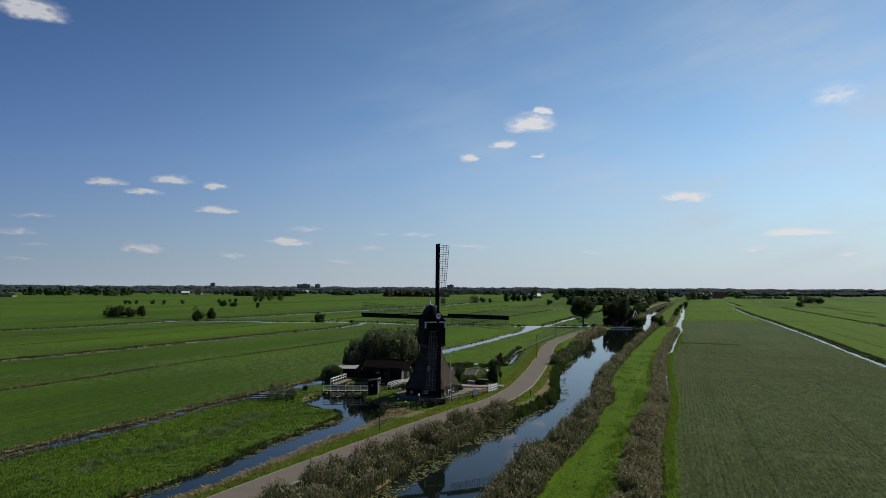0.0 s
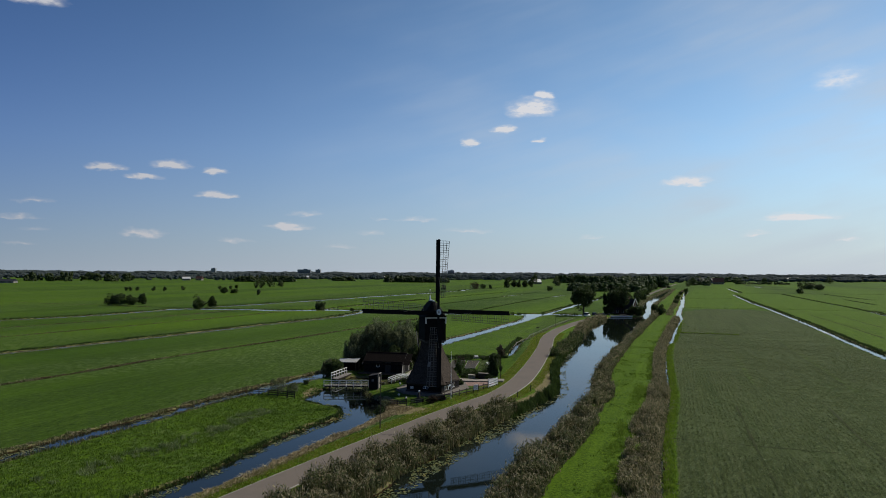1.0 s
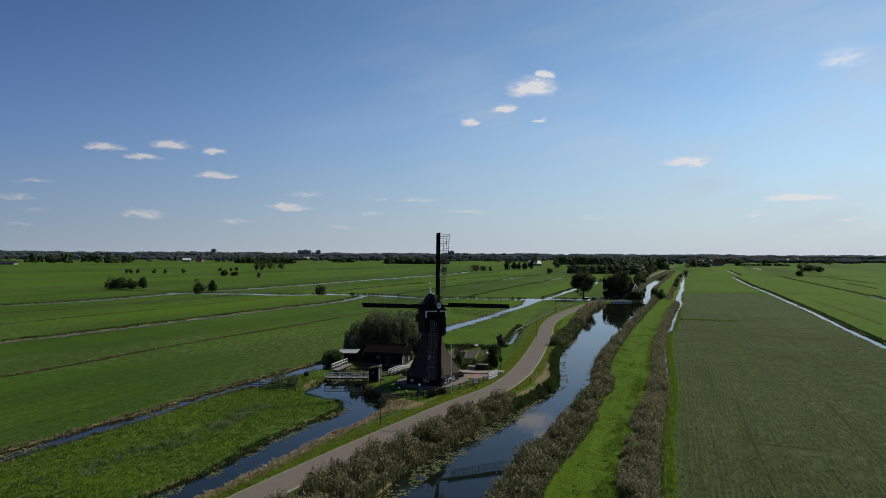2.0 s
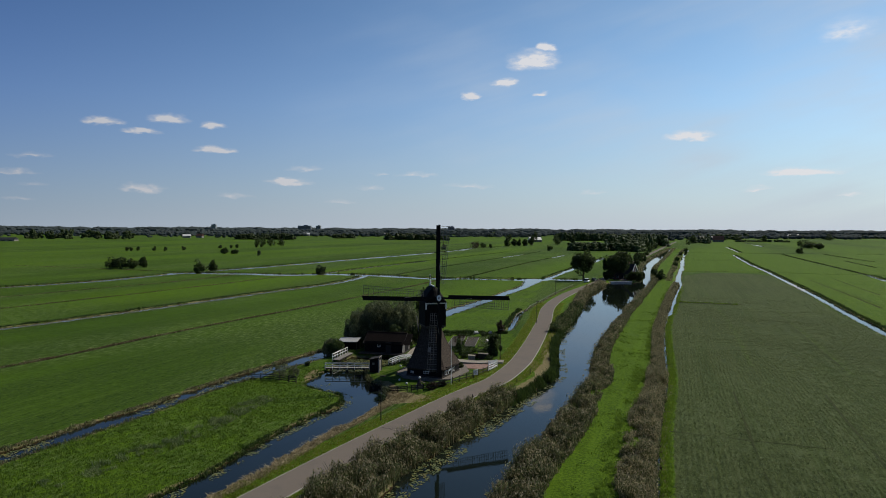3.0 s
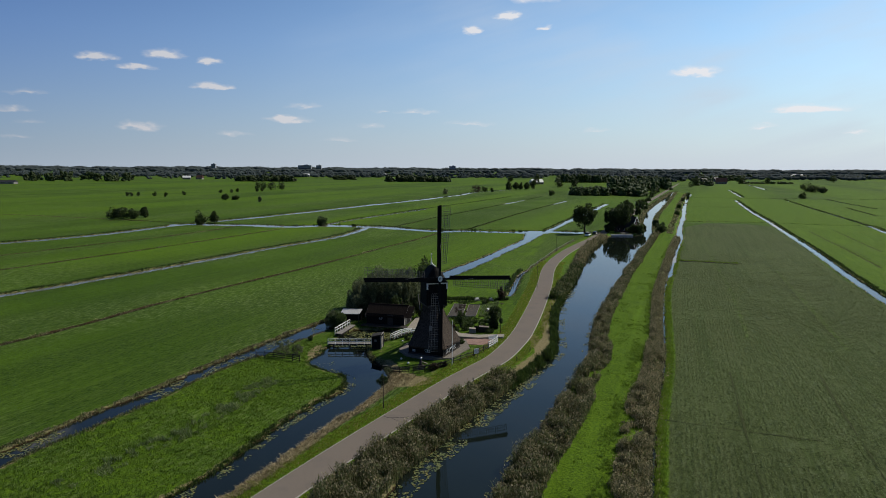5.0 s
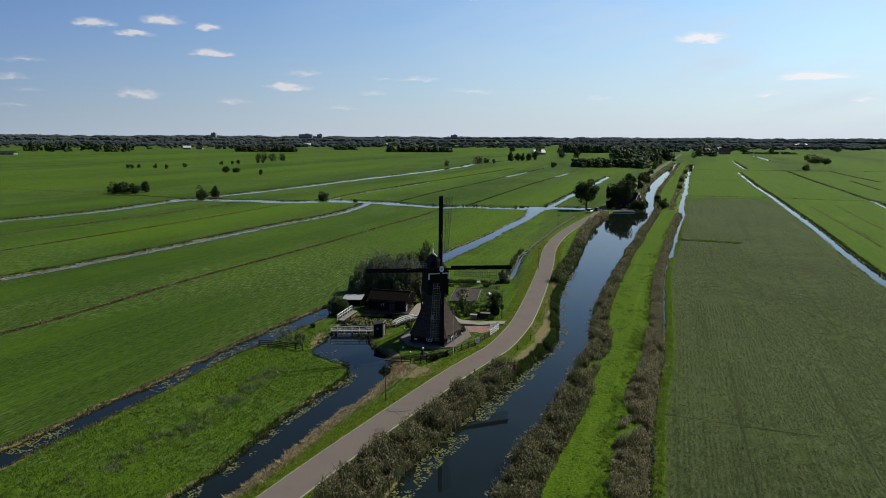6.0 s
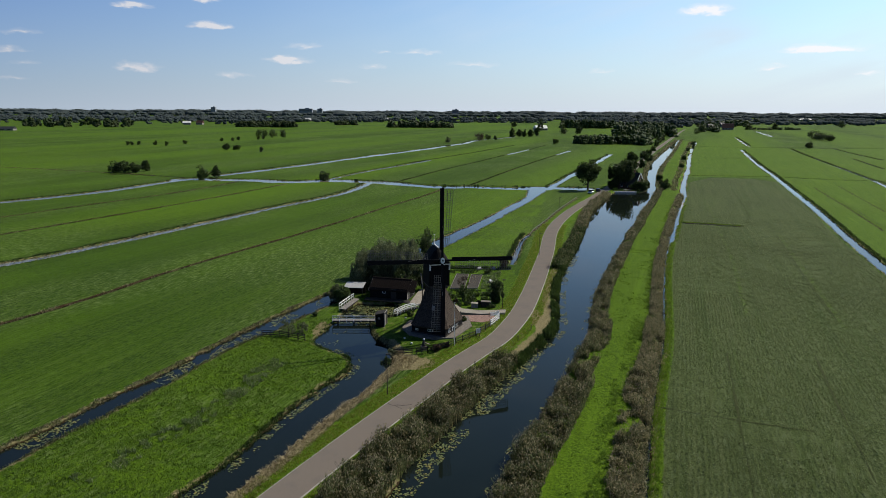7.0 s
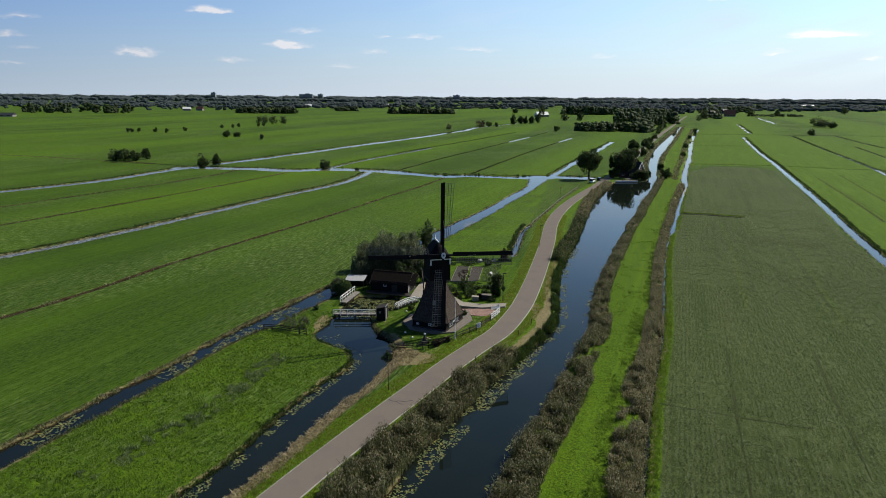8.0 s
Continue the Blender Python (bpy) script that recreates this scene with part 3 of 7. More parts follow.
def ground_z(px, py, full=False):
    """Height of the land, and with full the masks for its cover."""
    z = 0.03 * lattice(px, py, 3.0, 1) + 0.05 * lattice(px, py, 17.0, 2) + 0.02 * lattice(px, py, 0.9, 3)
    road = seg_dist(px, py, road_line, 14.0)
    z += 0.40 * ease(1.35 - road / 7.0)
    dm = np.hypot(px - MILL[0], py - MILL[1])
    z += (MILL_Z - 0.35) * ease((14.0 - dm) / 8.0) * (road > 0)
    dshed = np.hypot((px + 9.5) / 1.5, py - 122)
    z += 0.55 * ease((7.5 - dshed) / 3.0)
    z = np.where(dm < 6.0, np.minimum(z, MILL_Z), z)
    dike = inside(px, py, dike_poly)
    z += np.where(dike, 0.3, 0.0)
    flat = ease((3.0 - road) / 0.8)
    z = z * (1 - flat) + 0.36 * flat
    straw = np.zeros(px.shape)
    soil = np.zeros(px.shape)
    wob = 0.45 * lattice(px, py, 2.3, 5) + 0.25 * lattice(px, py, 0.8, 6)
    water_d = np.full(px.shape, 12.0)
    for poly, slope in ((canal_poly, 0.8), (side_poly, 0.9), (ditch_poly, 0.9), (wide_poly, 0.8)):
        d = area_dist(px, py, poly) + wob * 0.8
        z = np.minimum(z, np.maximum(POOL_WATER + d * slope, -1.3))
        water_d = np.minimum(water_d, d)
    for line, w in DITCHES:
        far = np.array(line)[:, 1].mean() > 300
        d = seg_dist(px, py, rounded(line, 1), 12.0) - w + (min(1.5, 0.45 * w) * lattice(px, py, 14.0, 8) if far else wob * (0.45 if w < 1 else 0.8))
        z = np.minimum(z, np.maximum(POOL_WATER + d * (0.5 if far else 0.8), -1.3))
        water_d = np.minimum(water_d, d)
    for line, w in DRY:
        d = seg_dist(px, py, rounded(line, 1), 8.0)
        z -= 0.2 * ease(1.0 - d / (w + 0.4))
        straw = np.maximum(straw, 0.7 * ease((w + 0.15 - d) / 0.6))
        soil = np.maximum(soil, 0.95 * ease((w * 0.8 - d) / 0.5))
    for line, w, deep in RUTS:
        d = seg_dist(px, py, rounded(line, 1), 6.0)
        z -= deep * ease(1.0 - d / (w + 0.35))
        soil = np.maximum(soil, (0.9 if deep > 0.3 else 0.62) * ease((w + 0.3 - d) / 0.35))
    if not full:
        return z
    soil = np.maximum(soil, ease((0.35 - water_d) / 0.4))
    straw = np.maximum(straw, 0.55 * ease((1.3 - water_d) / 0.9))
    mown = ease(-area_dist(px, py, mown_poly, 6.0) / 0.8 + 0.5)
    side_d = seg_dist(px, py, rounded(SIDE_R), 8.0)
    straw = np.maximum(straw, ease((2.0 - side_d) / 0.7) * (py < 100))
    lush = np.where(dike, 0.68 + 0.12 * lattice(px, py, 5.0, 16), 0.0)
    for line in GREENER:
        lush = np.maximum(lush, 0.42 * ease(1.3 - seg_dist(px, py, rounded(line, 1), 6.0) / 1.0))
    lush = np.maximum(lush, 0.9 * ease((5.5 - road) / 2.0) * (py < 330))
    spit = inside(px, py, np.vstack([rounded(DITCH_D), rounded(SIDE_L)[::-1]]))
    lush = np.maximum(lush, np.where(spit, 0.45 + 0.14 * lattice(px, py, 6.0, 9), 0))
    straw = np.maximum(straw, np.where(spit, 0.10 + 0.10 * lattice(px, py, 4.0, 15), 0))
    across = px * 0.944 - py * 0.33
    tone = lattice(across, py * 0.1, 34.0, 12)
    lush = np.maximum(lush, ease((py - 110) / 120) * (0.50 + 0.20 * tone) * (mown < 0.5))
    east = np.vstack([rounded(DITCHES[13][0] + DITCHES[14][0][1:], 1), [(1400, 900), (1400, 60)]])
    lush = np.maximum(lush, np.where(inside(px, py, east), 0.62 + 0.12 * tone, 0))
    north = np.vstack([rounded(DITCHES[12][0], 1)[4:], rounded(DITCHES[13][0] + DITCHES[14][0][1:], 1)[::-1]])
    north = north[north[:, 1] > 360]
    lush = np.maximum(lush, 0.6 * ease(0.5 - area_dist(px, py, north, 12.0) / 4.0))
    lush = np.maximum(lush, 0.46 * ease((dm - 3) / 2) * ease((17 - dm) / 3))
    r1 = seg_dist(px, py, brown_line, 6.0)
    lush = np.maximum(lush, 0.9 * ease((2.2 - r1) / 0.8) * (py < 300))
    # bare sandy strip by the canal bend, rough corner by the lamp
    for cx, cy, rx, ry in ((11.6, 95.0, 5.5, 0.9), (16.6, 108.0, 1.2, 9.0), (-5.0, 90.0, 4.4, 2.6), (-5.5, 92.0, 2.2, 2.2), (-20.4, 106.2, 1.0, 4.0)):
        a = 0.5 if (cx, cy) == (11.6, 95.0) else 0.0
        if a:
            ux, uy = (px - cx) * 0.55 + (py - cy) * 0.83, -(px - cx) * 0.83 + (py - cy) * 0.55
        else:
            ux, uy = px - cx, py - cy
        straw = np.maximum(straw, 0.78 * ease((1.25 - np.hypot(ux / rx, uy / ry)) / 0.5))
    straw = np.maximum(straw, 0.20 * ease((4.2 - road) / 1.0) * (py > 55) * (py < 270))
    bank = seg_dist(px, py, rounded(CANAL_L, 1), 6.0)
    straw = np.maximum(straw, 0.66 * ease((2.9 - bank) / 0.6) * ease((bank - 0.6) / 0.5) * (py > 88) * (py < 150) * (road < 7.0))
    straw = np.maximum(straw, 0.34 * ease((17 - dm) / 3))
    garden = inside(px, py, np.array([(3.0, 112.0), (14.0, 112.0), (16.5, 150.0), (-2.0, 149.0)]))
    lush = np.maximum(lush, np.where(garden, 0.5, 0))
    beside = np.vstack([rounded(WIDE_R, 1), rounded(DITCHES[18][0], 1)[::-1]])
    lush = np.maximum(lush, np.where(inside(px, py, beside), 0.5 + 0.15 * lattice(px, py, 7.0, 14), 0))
    return z, straw, soil, mown, lush


def mesh_object(name, verts, faces, material, smooth=True):
    me = bpy.data.meshes.new(name)
    me.from_pydata([], [], [])
    nv, nf, k = len(verts), len(faces), faces.shape[1]
    me.vertices.add(nv)
    me.vertices.foreach_set("co", np.asarray(verts, np.float32).ravel())
    me.loops.add(nf * k)
    me.loops.foreach_set("vertex_index", np.asarray(faces, np.int32).ravel())
    me.polygons.add(nf)
    me.polygons.foreach_set("loop_start", np.arange(0, nf * k, k, dtype=np.int32))
    me.polygons.foreach_set("use_smooth", np.full(nf, smooth, dtype=bool))
    me.update(calc_edges=True)
    me.materials.append(material)
    return new(name, me)


def build_ground():
    ys = np.concatenate([np.linspace(-800, 20, 24), 40 * 1.005 ** np.arange(-60, 646), 1010 * 1.018 ** np.arange(0, 88)])
    ys = ys[np.concatenate([[True], np.diff(ys) > 0.02])]
    ys = ys[ys < 4800]
    inner = np.arange(-0.74, 0.7401, 0.0035)
    grow = np.linspace(0, 1, 14)[1:] ** 2.2
    span = np.maximum(ys + 20.0, 60.0)[:, None]
    xin = inner[None, :] * span
    edge = xin[:, -1:]
    xr = edge + grow[None, :] * (5200 - edge)
    x = np.hstack([-xr[:, ::-1], xin, xr])
    y = np.repeat(ys[:, None], x.shape[1], 1)
    rows, cols = x.shape
    px, py = x.ravel(), y.ravel()
    z, straw, soil, mown, lush = ground_z(px, py, True)
    idx = np.arange(rows * cols).reshape(rows, cols)
    faces = np.stack([idx[:-1, :-1], idx[:-1, 1:], idx[1:, 1:], idx[1:, :-1]], -1).reshape(-1, 4)
    ob = mesh_object("ground", np.stack([px, py, z], 1), faces, M["ground"])
    for key, val in (("straw", straw), ("soil", soil), ("mown", mown), ("lush", lush)):
        at = ob.data.attributes.new(key, "FLOAT", "POINT")
        at.data.foreach_set("value", val.astype(np.float32))
    tagged(ob, "flat green polder meadows with mown field and ditch banks", "ground", kind="structure")


build_ground()


def build_water():
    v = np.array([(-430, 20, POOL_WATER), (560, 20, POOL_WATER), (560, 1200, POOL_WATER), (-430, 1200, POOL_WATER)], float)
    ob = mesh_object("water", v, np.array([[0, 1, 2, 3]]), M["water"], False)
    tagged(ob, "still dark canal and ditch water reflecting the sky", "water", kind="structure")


build_water()


def ribbon(name, line, lo, hi, z, material, thick=0.12):
    """A strip between two side offsets from a line, with its own thickness."""
    p = np.asarray(line)
    t = np.gradient(p, axis=0)
    t /= np.linalg.norm(t, axis=1)[:, None]
    nrm = np.stack([t[:, 1], -t[:, 0]], 1)
    a, b = p + nrm * lo, p + nrm * hi
    k = len(p)
    v = np.vstack([np.c_[a, np.full(k, z)], np.c_[b, np.full(k, z)], np.c_[a, np.full(k, z - thick)], np.c_[b, np.full(k, z - thick)]])
    i = np.arange(k - 1)
    f = np.vstack([np.c_[i, i + k, i + k + 1, i + 1], np.c_[i, i + 1, i + 1 + 2 * k, i + 2 * k], np.c_[i + k, i + 3 * k, i + 1 + 3 * k, i + 1 + k]])
    return mesh_object(name, v, f, material, False)


road_fine = rounded(ROAD, 4)
tagged(ribbon("road", road_fine, -1.85, 1.72, 0.43, M["asphalt"]), "narrow grey asphalt polder road with worn surface", "road", kind="structure")
tagged(ribbon("trim_road_edge", road_fine, 1.725, 1.86, 0.44, M["kerb"]), "pale concrete edge strip beside the road", "kerb", kind="structure")
tagged(ribbon("trim_road_edge", road_fine, -1.93, -1.855, 0.435, M["kerb"]), "pale worn shoulder of the road", "kerb", kind="structure")


def field_track(line, half, material, lift=0.05, aside=0.0, label="dark wheel track pressed into the mown field", category="wheel track"):
    """Thin strip that follows the land: wheel track, dry ditch bottom or painted drain shade."""
    p = rounded(line, 3)
    q = np.vstack([np.linspace(a, b, max(2, int(np.hypot(*(b - a)) / 0.6)), endpoint=False) for a, b in zip(p[:-1], p[1:])] + [p[-1:]])
    t = np.gradient(q, axis=0)
    t /= np.linalg.norm(t, axis=1)[:, None]
    nrm = np.c_[t[:, 1], -t[:, 0]]
    wob = half * np.maximum(0.0, 1 + 0.7 * lattice(q[:, 0], q[:, 1], 2.5, 71) + 0.8 * lattice(q[:, 0], q[:, 1], 7.0, 72))[:, None]
    a, b = q - nrm * wob, q + nrm * wob
    za, zb = ground_z(*(a - nrm * aside).T) + lift, ground_z(*(b + nrm * aside).T) + lift
    v = np.vstack([np.c_[a, za], np.c_[b, zb]])
    n = len(q)
    me = bpy.data.meshes.new("trim_wheel_track")
    me.from_pydata([tuple(c) for c in v], [], [(i, n + i, n + i + 1, i + 1) for i in range(n - 1)])
    me.materials.append(material)
    return tagged(new("trim_wheel_track", me), label, category, kind="structure")


for line in TRACKS:
    field_track(line, 0.09, M["rut"])
for line, w in DRY[:3]:
    field_track(line, 0.26, M["peat"], 0.22, 0.0, "red-brown peaty bottom of a grown-over ditch", "dry ditch")
tagged(ribbon("trim_road_crack", rounded([(-6.5, 76.5), (-6.0, 75.9), (-5.2, 76.1), (-4.5, 75.9), (-3.5, 76.3)], 2), -0.05, 0.05, 0.436, M["patch"], 0.005), "dark filled crack across the road", "crack", kind="structure")
tagged(ribbon("trim_road_crack", rounded([(-5.6, 76.0), (-5.1, 75.3), (-4.7, 75.1)], 2), -0.035, 0.035, 0.437, M["patch"], 0.005), "short dark filled crack in the road", "crack", kind="structure")

# ---- builders ----


def part(name, bm, material, parent, label="", smooth=False):
    """Links a bmesh as one mesh object under a thing or a part."""
    me = bpy.data.meshes.new(name)
    if smooth:
        for f in bm.faces:
            f.smooth = True
    bm.to_mesh(me)
    bm.free()
    me.materials.append(material)
    ob = new(name, me)
    ob.parent = parent
    return tagged(ob, label)


def shared(name, me, parent, m):
    """Another object on a mesh that exists already."""
    ob = new(name, me)
    ob.parent = parent
    ob.matrix_basis = m
    return ob


def thing(name, label, category, m=None, group=""):
    ob = new(name)
    ob.empty_display_size = 0.3
    if m is not None:
        ob.matrix_world = m
    return tagged(ob, label, category, group)


def box(bm, size, at, turn=(0, 0, 0), bevel=0.0):
    """A box of that size with its middle at the place."""
    got = bmesh.ops.create_cube(bm, size=1.0)["verts"]
    bmesh.ops.scale(bm, vec=size, verts=got)
    if bevel:
        edges = list({e for v in got for e in v.link_edges})
        got = bmesh.ops.bevel(bm, geom=edges, offset=bevel, segments=1, affect="EDGES")["verts"]
    bmesh.ops.transform(bm, matrix=pose(*at, *turn), verts=got)
    return bm


def beam(bm, a, b, w, h, up=(0, 0, 1)):
    """A squared timber from a to b."""
    a, b = Vector(a), Vector(b)
    d = b - a
    x = d.normalized()
    side = Vector(up).cross(x)
    if side.length < 1e-4:
        side = Vector((1, 0, 0)).cross(x)
    side.normalize()
    top = x.cross(side)
    vs = []
    for p in (a, b):
        for s, t in ((-1, -1), (1, -1), (1, 1), (-1, 1)):
            vs.append(bm.verts.new(p + side * (s * w / 2) + top * (t * h / 2)))
    for q in ((0, 3, 2, 1), (4, 5, 6, 7), (0, 1, 5, 4), (1, 2, 6, 5), (2, 3, 7, 6), (3, 0, 4, 7)):
        bm.faces.new([vs[i] for i in q])
    return bm


def limb(bm, a, b, r0, r1, sides=6):
    """A tapered round piece from a to b."""
    a, b = Vector(a), Vector(b)
    x = (b - a).normalized()
    side = x.orthogonal().normalized()
    top = x.cross(side)
    rings = []
    for p, r in ((a, r0), (b, r1)):
        rings.append([bm.verts.new(p + (side * math.cos(2 * math.pi * i / sides) + top * math.sin(2 * math.pi * i / sides)) * r) for i in range(sides)])
    for i in range(sides):
        j = (i + 1) % sides
        bm.faces.new((rings[0][i], rings[0][j], rings[1][j], rings[1][i]))
    bm.faces.new(rings[0][::-1])
    bm.faces.new(rings[1])
    return bm


def prism(bm, outline, z0, z1):
    """An upright solid on a flat outline."""
    lo = [bm.verts.new((x, y, z0)) for x, y in outline]
    hi = [bm.verts.new((x, y, z1)) for x, y in outline]
    k = len(lo)
    bm.faces.new(lo[::-1])
    bm.faces.new(hi)
    for i in range(k):
        j = (i + 1) % k
        bm.faces.new((lo[i], lo[j], hi[j], hi[i]))
    bmesh.ops.recalc_face_normals(bm, faces=bm.faces[:])
    return bm


def B():
    return bmesh.new()


# ---- the windmill ----
def windmill():
    mill = thing("windmill", "black wooden hollow post mill with thatched base on grass mound", "windmill", pose(MILL[0], MILL[1], MILL_Z))
    base_turn = pose(0, 0, 0, 0, 0, -24.0)
    top_turn = pose(0, 0, 0, 0, 0, 16.9)

    def put(name, bm, material, turn, label="", parent=mill, smooth=False):
        bmesh.ops.transform(bm, matrix=turn, verts=bm.verts[:])
        if turn in lower:
            # the base is less wide than deep, and its wide end lies off the post
            back = base_turn.inverted()
            for v in bm.verts:
                q = back @ v.co
                f = min(1.0, max(0.0, (7.75 - q.z) / 6.45))
                q.x = q.x * (1 - 0.13 * f) + 0.44 * f
                v.co = base_turn @ q
        return part(name, bm, material, parent, label, smooth)

    lower = [base_turn @ pose(0, 0, 0, 0, 0, 90 * k) for k in range(4)] + [base_turn]

    half = 3.35
    # low walls of the base, one board wall a side
    put("footing", box(B(), (2 * half + 0.25, 2 * half + 0.25, 0.3), (0, 0, 0.1)), M["oak"], base_turn, "low dark footing")
    for k in range(4):
        a = base_turn @ pose(0, 0, 0, 0, 0, 90 * k)
        wall = put("base_wall", box(B(), (2 * half, 0.18, 1.35), (0, -half + 0.09, 0.85)), M["tarred"], a, "low black weatherboarded wall")
        bm = B()
        for i in range(6):
            box(bm, (2 * half + 0.02, 0.03, 0.17), (0, -half - 0.012, 0.34 + i * 0.2), (-6, 0, 0))
        put("weatherboard", bm, M["tarred"], a, "", wall)

    # flared thatched tower: rings from the eaves to the neck
    bm = B()
    rings = []
    levels = 14
    for i in range(levels + 1):
        t = i / levels
        hw = 1.18 + (half + 0.42 - 1.18) * (1 - t) ** 1.5
        z = 1.32 + (7.75 - 1.32) * t
        ring = []
        c = 0.20 * hw
        for sx, sy, ox, oy in ((1, -1, -c, 0), (1, -1, 0, c), (1, 1, 0, -c), (1, 1, -c, 0), (-1, 1, c, 0), (-1, 1, 0, -c), (-1, -1, 0, c), (-1, -1, c, 0)):
            wob = 1 + 0.012 * math.sin(i * 2.1 + sx * 3 + sy)
            ring.append(bm.verts.new(((sx * hw + ox) * wob, (sy * hw + oy) * wob, z)))
        rings.append(ring)
    for a, b in zip(rings[:-1], rings[1:]):
        for i in range(8):
            j = (i + 1) % 8
            bm.faces.new((a[i], a[j], b[j], b[i]))
    low = [bm.verts.new(v.co * 0.93 + Vector((0, 0, -0.18))) for v in rings[0]]
    for i in range(8):
        j = (i + 1) % 8
        bm.faces.new((low[i], low[j], rings[0][j], rings[0][i]))
    bm.faces.new(low[::-1])
    bm.faces.new(rings[-1])
    bmesh.ops.recalc_face_normals(bm, faces=bm.faces[:])
    thatch = put("thatch", bm, M["thatch"], base_turn, "brown-grey thatched flared base", smooth=False)
    for sx, sy in ((1, -1), (1, 1), (-1, 1), (-1, -1)):
        bm = B()
        pts = []
        for i in range(levels + 1):
            t = i / levels
            hw = 1.18 + (half + 0.42 - 1.18) * (1 - t) ** 1.5
            pts.append(((sx * hw * 0.91), sy * hw * 0.91, 1.32 + 6.43 * t))
        for p, q in zip(pts[:-1], pts[1:]):
            limb(bm, p, q, 0.12, 0.12, 6)
        put("hip", bm, M["thatch"], base_turn, "", thatch)

    # door and windows in the sunny side, one window in front
    a = base_turn @ pose(0, 0, 0, 0, 0, 90)

    def window(turn, x, z, w, h, name="window", sill=True):
        fr = put(name, box(B(), (w, 0.10, h), (x, -half - 0.03, z), bevel=0.01), M["white"], turn, "white painted frame")
        n = 2
        for i in range(n):
            put("pane", box(B(), (w / n - 0.12, 0.02, h - 0.16), (x - w / 2 + (i + 0.5) * w / n, -half - 0.09, z)), M["glass"], turn, "", fr)
        put("glazing_bar", box(B(), (w - 0.1, 0.03, 0.05), (x, -half - 0.105, z)), M["white"], turn, "", fr)
    window(a, -1.75, 0.98, 1.0, 1.25)
    window(a, 1.15, 0.98, 1.0, 1.25)
    door = put("door", box(B(), (1.05, 0.1, 1.6), (-0.3, -half - 0.03, 0.80), bevel=0.01), M["white"], a, "white painted plank door")
    put("door_panel", box(B(), (0.7, 0.03, 0.6), (-0.3, -half - 0.1, 0.42)), M["tarred"], a, "dark lower panel", door)
    put("dormer", box(B(), (3.9, 0.5, 0.14), (-0.4, -half - 0.25, 1.62), (14, 0, 0)), M["thatch"], a, "thatch lip over the door")
    window(base_turn, 0.35, 0.95, 1.0, 0.8)
    window(base_turn, -2.35, 0.62, 0.6, 0.35, "vent")

    # turning body: four board walls on posts
    w2, front, rear = 1.66, -2.55, 1.1
    zlo, zhi = 7.8, 11.45
    depth, mid = rear - front, (rear + front) / 2
    walls = [("front", (2 * w2, 0.14), (0, front + 0.07)), ("rear", (2 * w2, 0.14), (0, rear - 0.07)),
             ("side", (0.14, depth - 0.29), (-w2 + 0.07, mid)), ("side", (0.14, depth - 0.29), (w2 - 0.07, mid))]
    for tag, (sx, sy), (cx, cy) in walls:
        wall = put(tag + "_wall", box(B(), (sx, sy, zhi - zlo), (cx, cy, (zlo + zhi) / 2)), M["tarred"], top_turn, "black tarred board wall")
        n = 11
        for i in range(n):
            bm = B()
            if sx > sy:
                s = -1 if cy < mid else 1
                box(bm, (sx / n - 0.025, 0.03, zhi - zlo + 0.02), (-sx / 2 + (i + 0.5) * sx / n, cy + s * 0.085, (zlo + zhi) / 2))
            else:
                s = -1 if cx < 0 else 1
                box(bm, (0.03, sy / n - 0.025, zhi - zlo + 0.02), (cx + s * 0.085, cy - sy / 2 + (i + 0.5) * sy / n, (zlo + zhi) / 2))
            put("board", bm, M["tarred"], top_turn, "", wall)
    put("floor_beam", box(B(), (2 * w2 + 0.1, depth + 0.1, 0.22), (0, mid, zlo - 0.06), bevel=0.02), M["oak"], top_turn, "heavy timber underframe")
    for sx in (-1, 1):
        put("sill_beam", beam(B(), (sx * 1.2, front - 0.2, zlo - 0.26), (sx * 1.2, rear + 0.4, zlo - 0.26), 0.26, 0.26), M["oak"], top_turn)
    # white front trim
    put("front_trim", box(B(), (2 * w2 + 0.12, 0.08, 0.26), (0, front - 0.16, zhi - 0.12), bevel=0.01), M["white"], top_turn, "white painted breast board")
    for sx in (-1, 1):
        put("corner_trim", box(B(), (0.24, 0.08, 0.8), (sx * (w2 - 0.08), front - 0.16, zhi - 0.66), bevel=0.01), M["white"], top_turn, "white painted corner board")

    # cap: rounded roof of lapped planks
    cap_h, cap_w, c0, c1 = 2.45, 1.84, front - 0.3, rear + 0.1

    def cap_at(s, grow=0.0):
        ang = math.pi * s
        return Vector(((cap_w + grow) * math.copysign(abs(math.cos(ang)) ** 1.0, math.cos(ang)), 0, zhi - 0.05 + (cap_h + grow) * (1 - abs(math.cos(ang)) ** 1.55)))
    n = 20
    sections = ((c0, 0.95, 0.40), (c0 + 0.5, 0.98, 0.76), (c0 + 1.0, 1.0, 0.97), (c1 - 0.4, 1.0, 1.0), (c1, 0.95, 0.93))

    def cap_ring(grow):
        rings = []
        for y, kx, kz in sections:
            rings.append([Vector((p.x * kx, y, zhi - 0.05 + (p.z - zhi + 0.05) * kz)) for p in (cap_at(i / n, grow) for i in range(n + 1))])
        return rings
    bm = B()
    rings = [[bm.verts.new(v) for v in ring] for ring in cap_ring(-0.07)]
    bm.faces.new(rings[0])
    bm.faces.new(rings[-1][::-1])
    for r0, r1 in zip(rings[:-1], rings[1:]):
        for i in range(n):
            bm.faces.new((r0[i + 1], r0[i], r1[i], r1[i + 1]))
    bmesh.ops.recalc_face_normals(bm, faces=bm.faces[:])
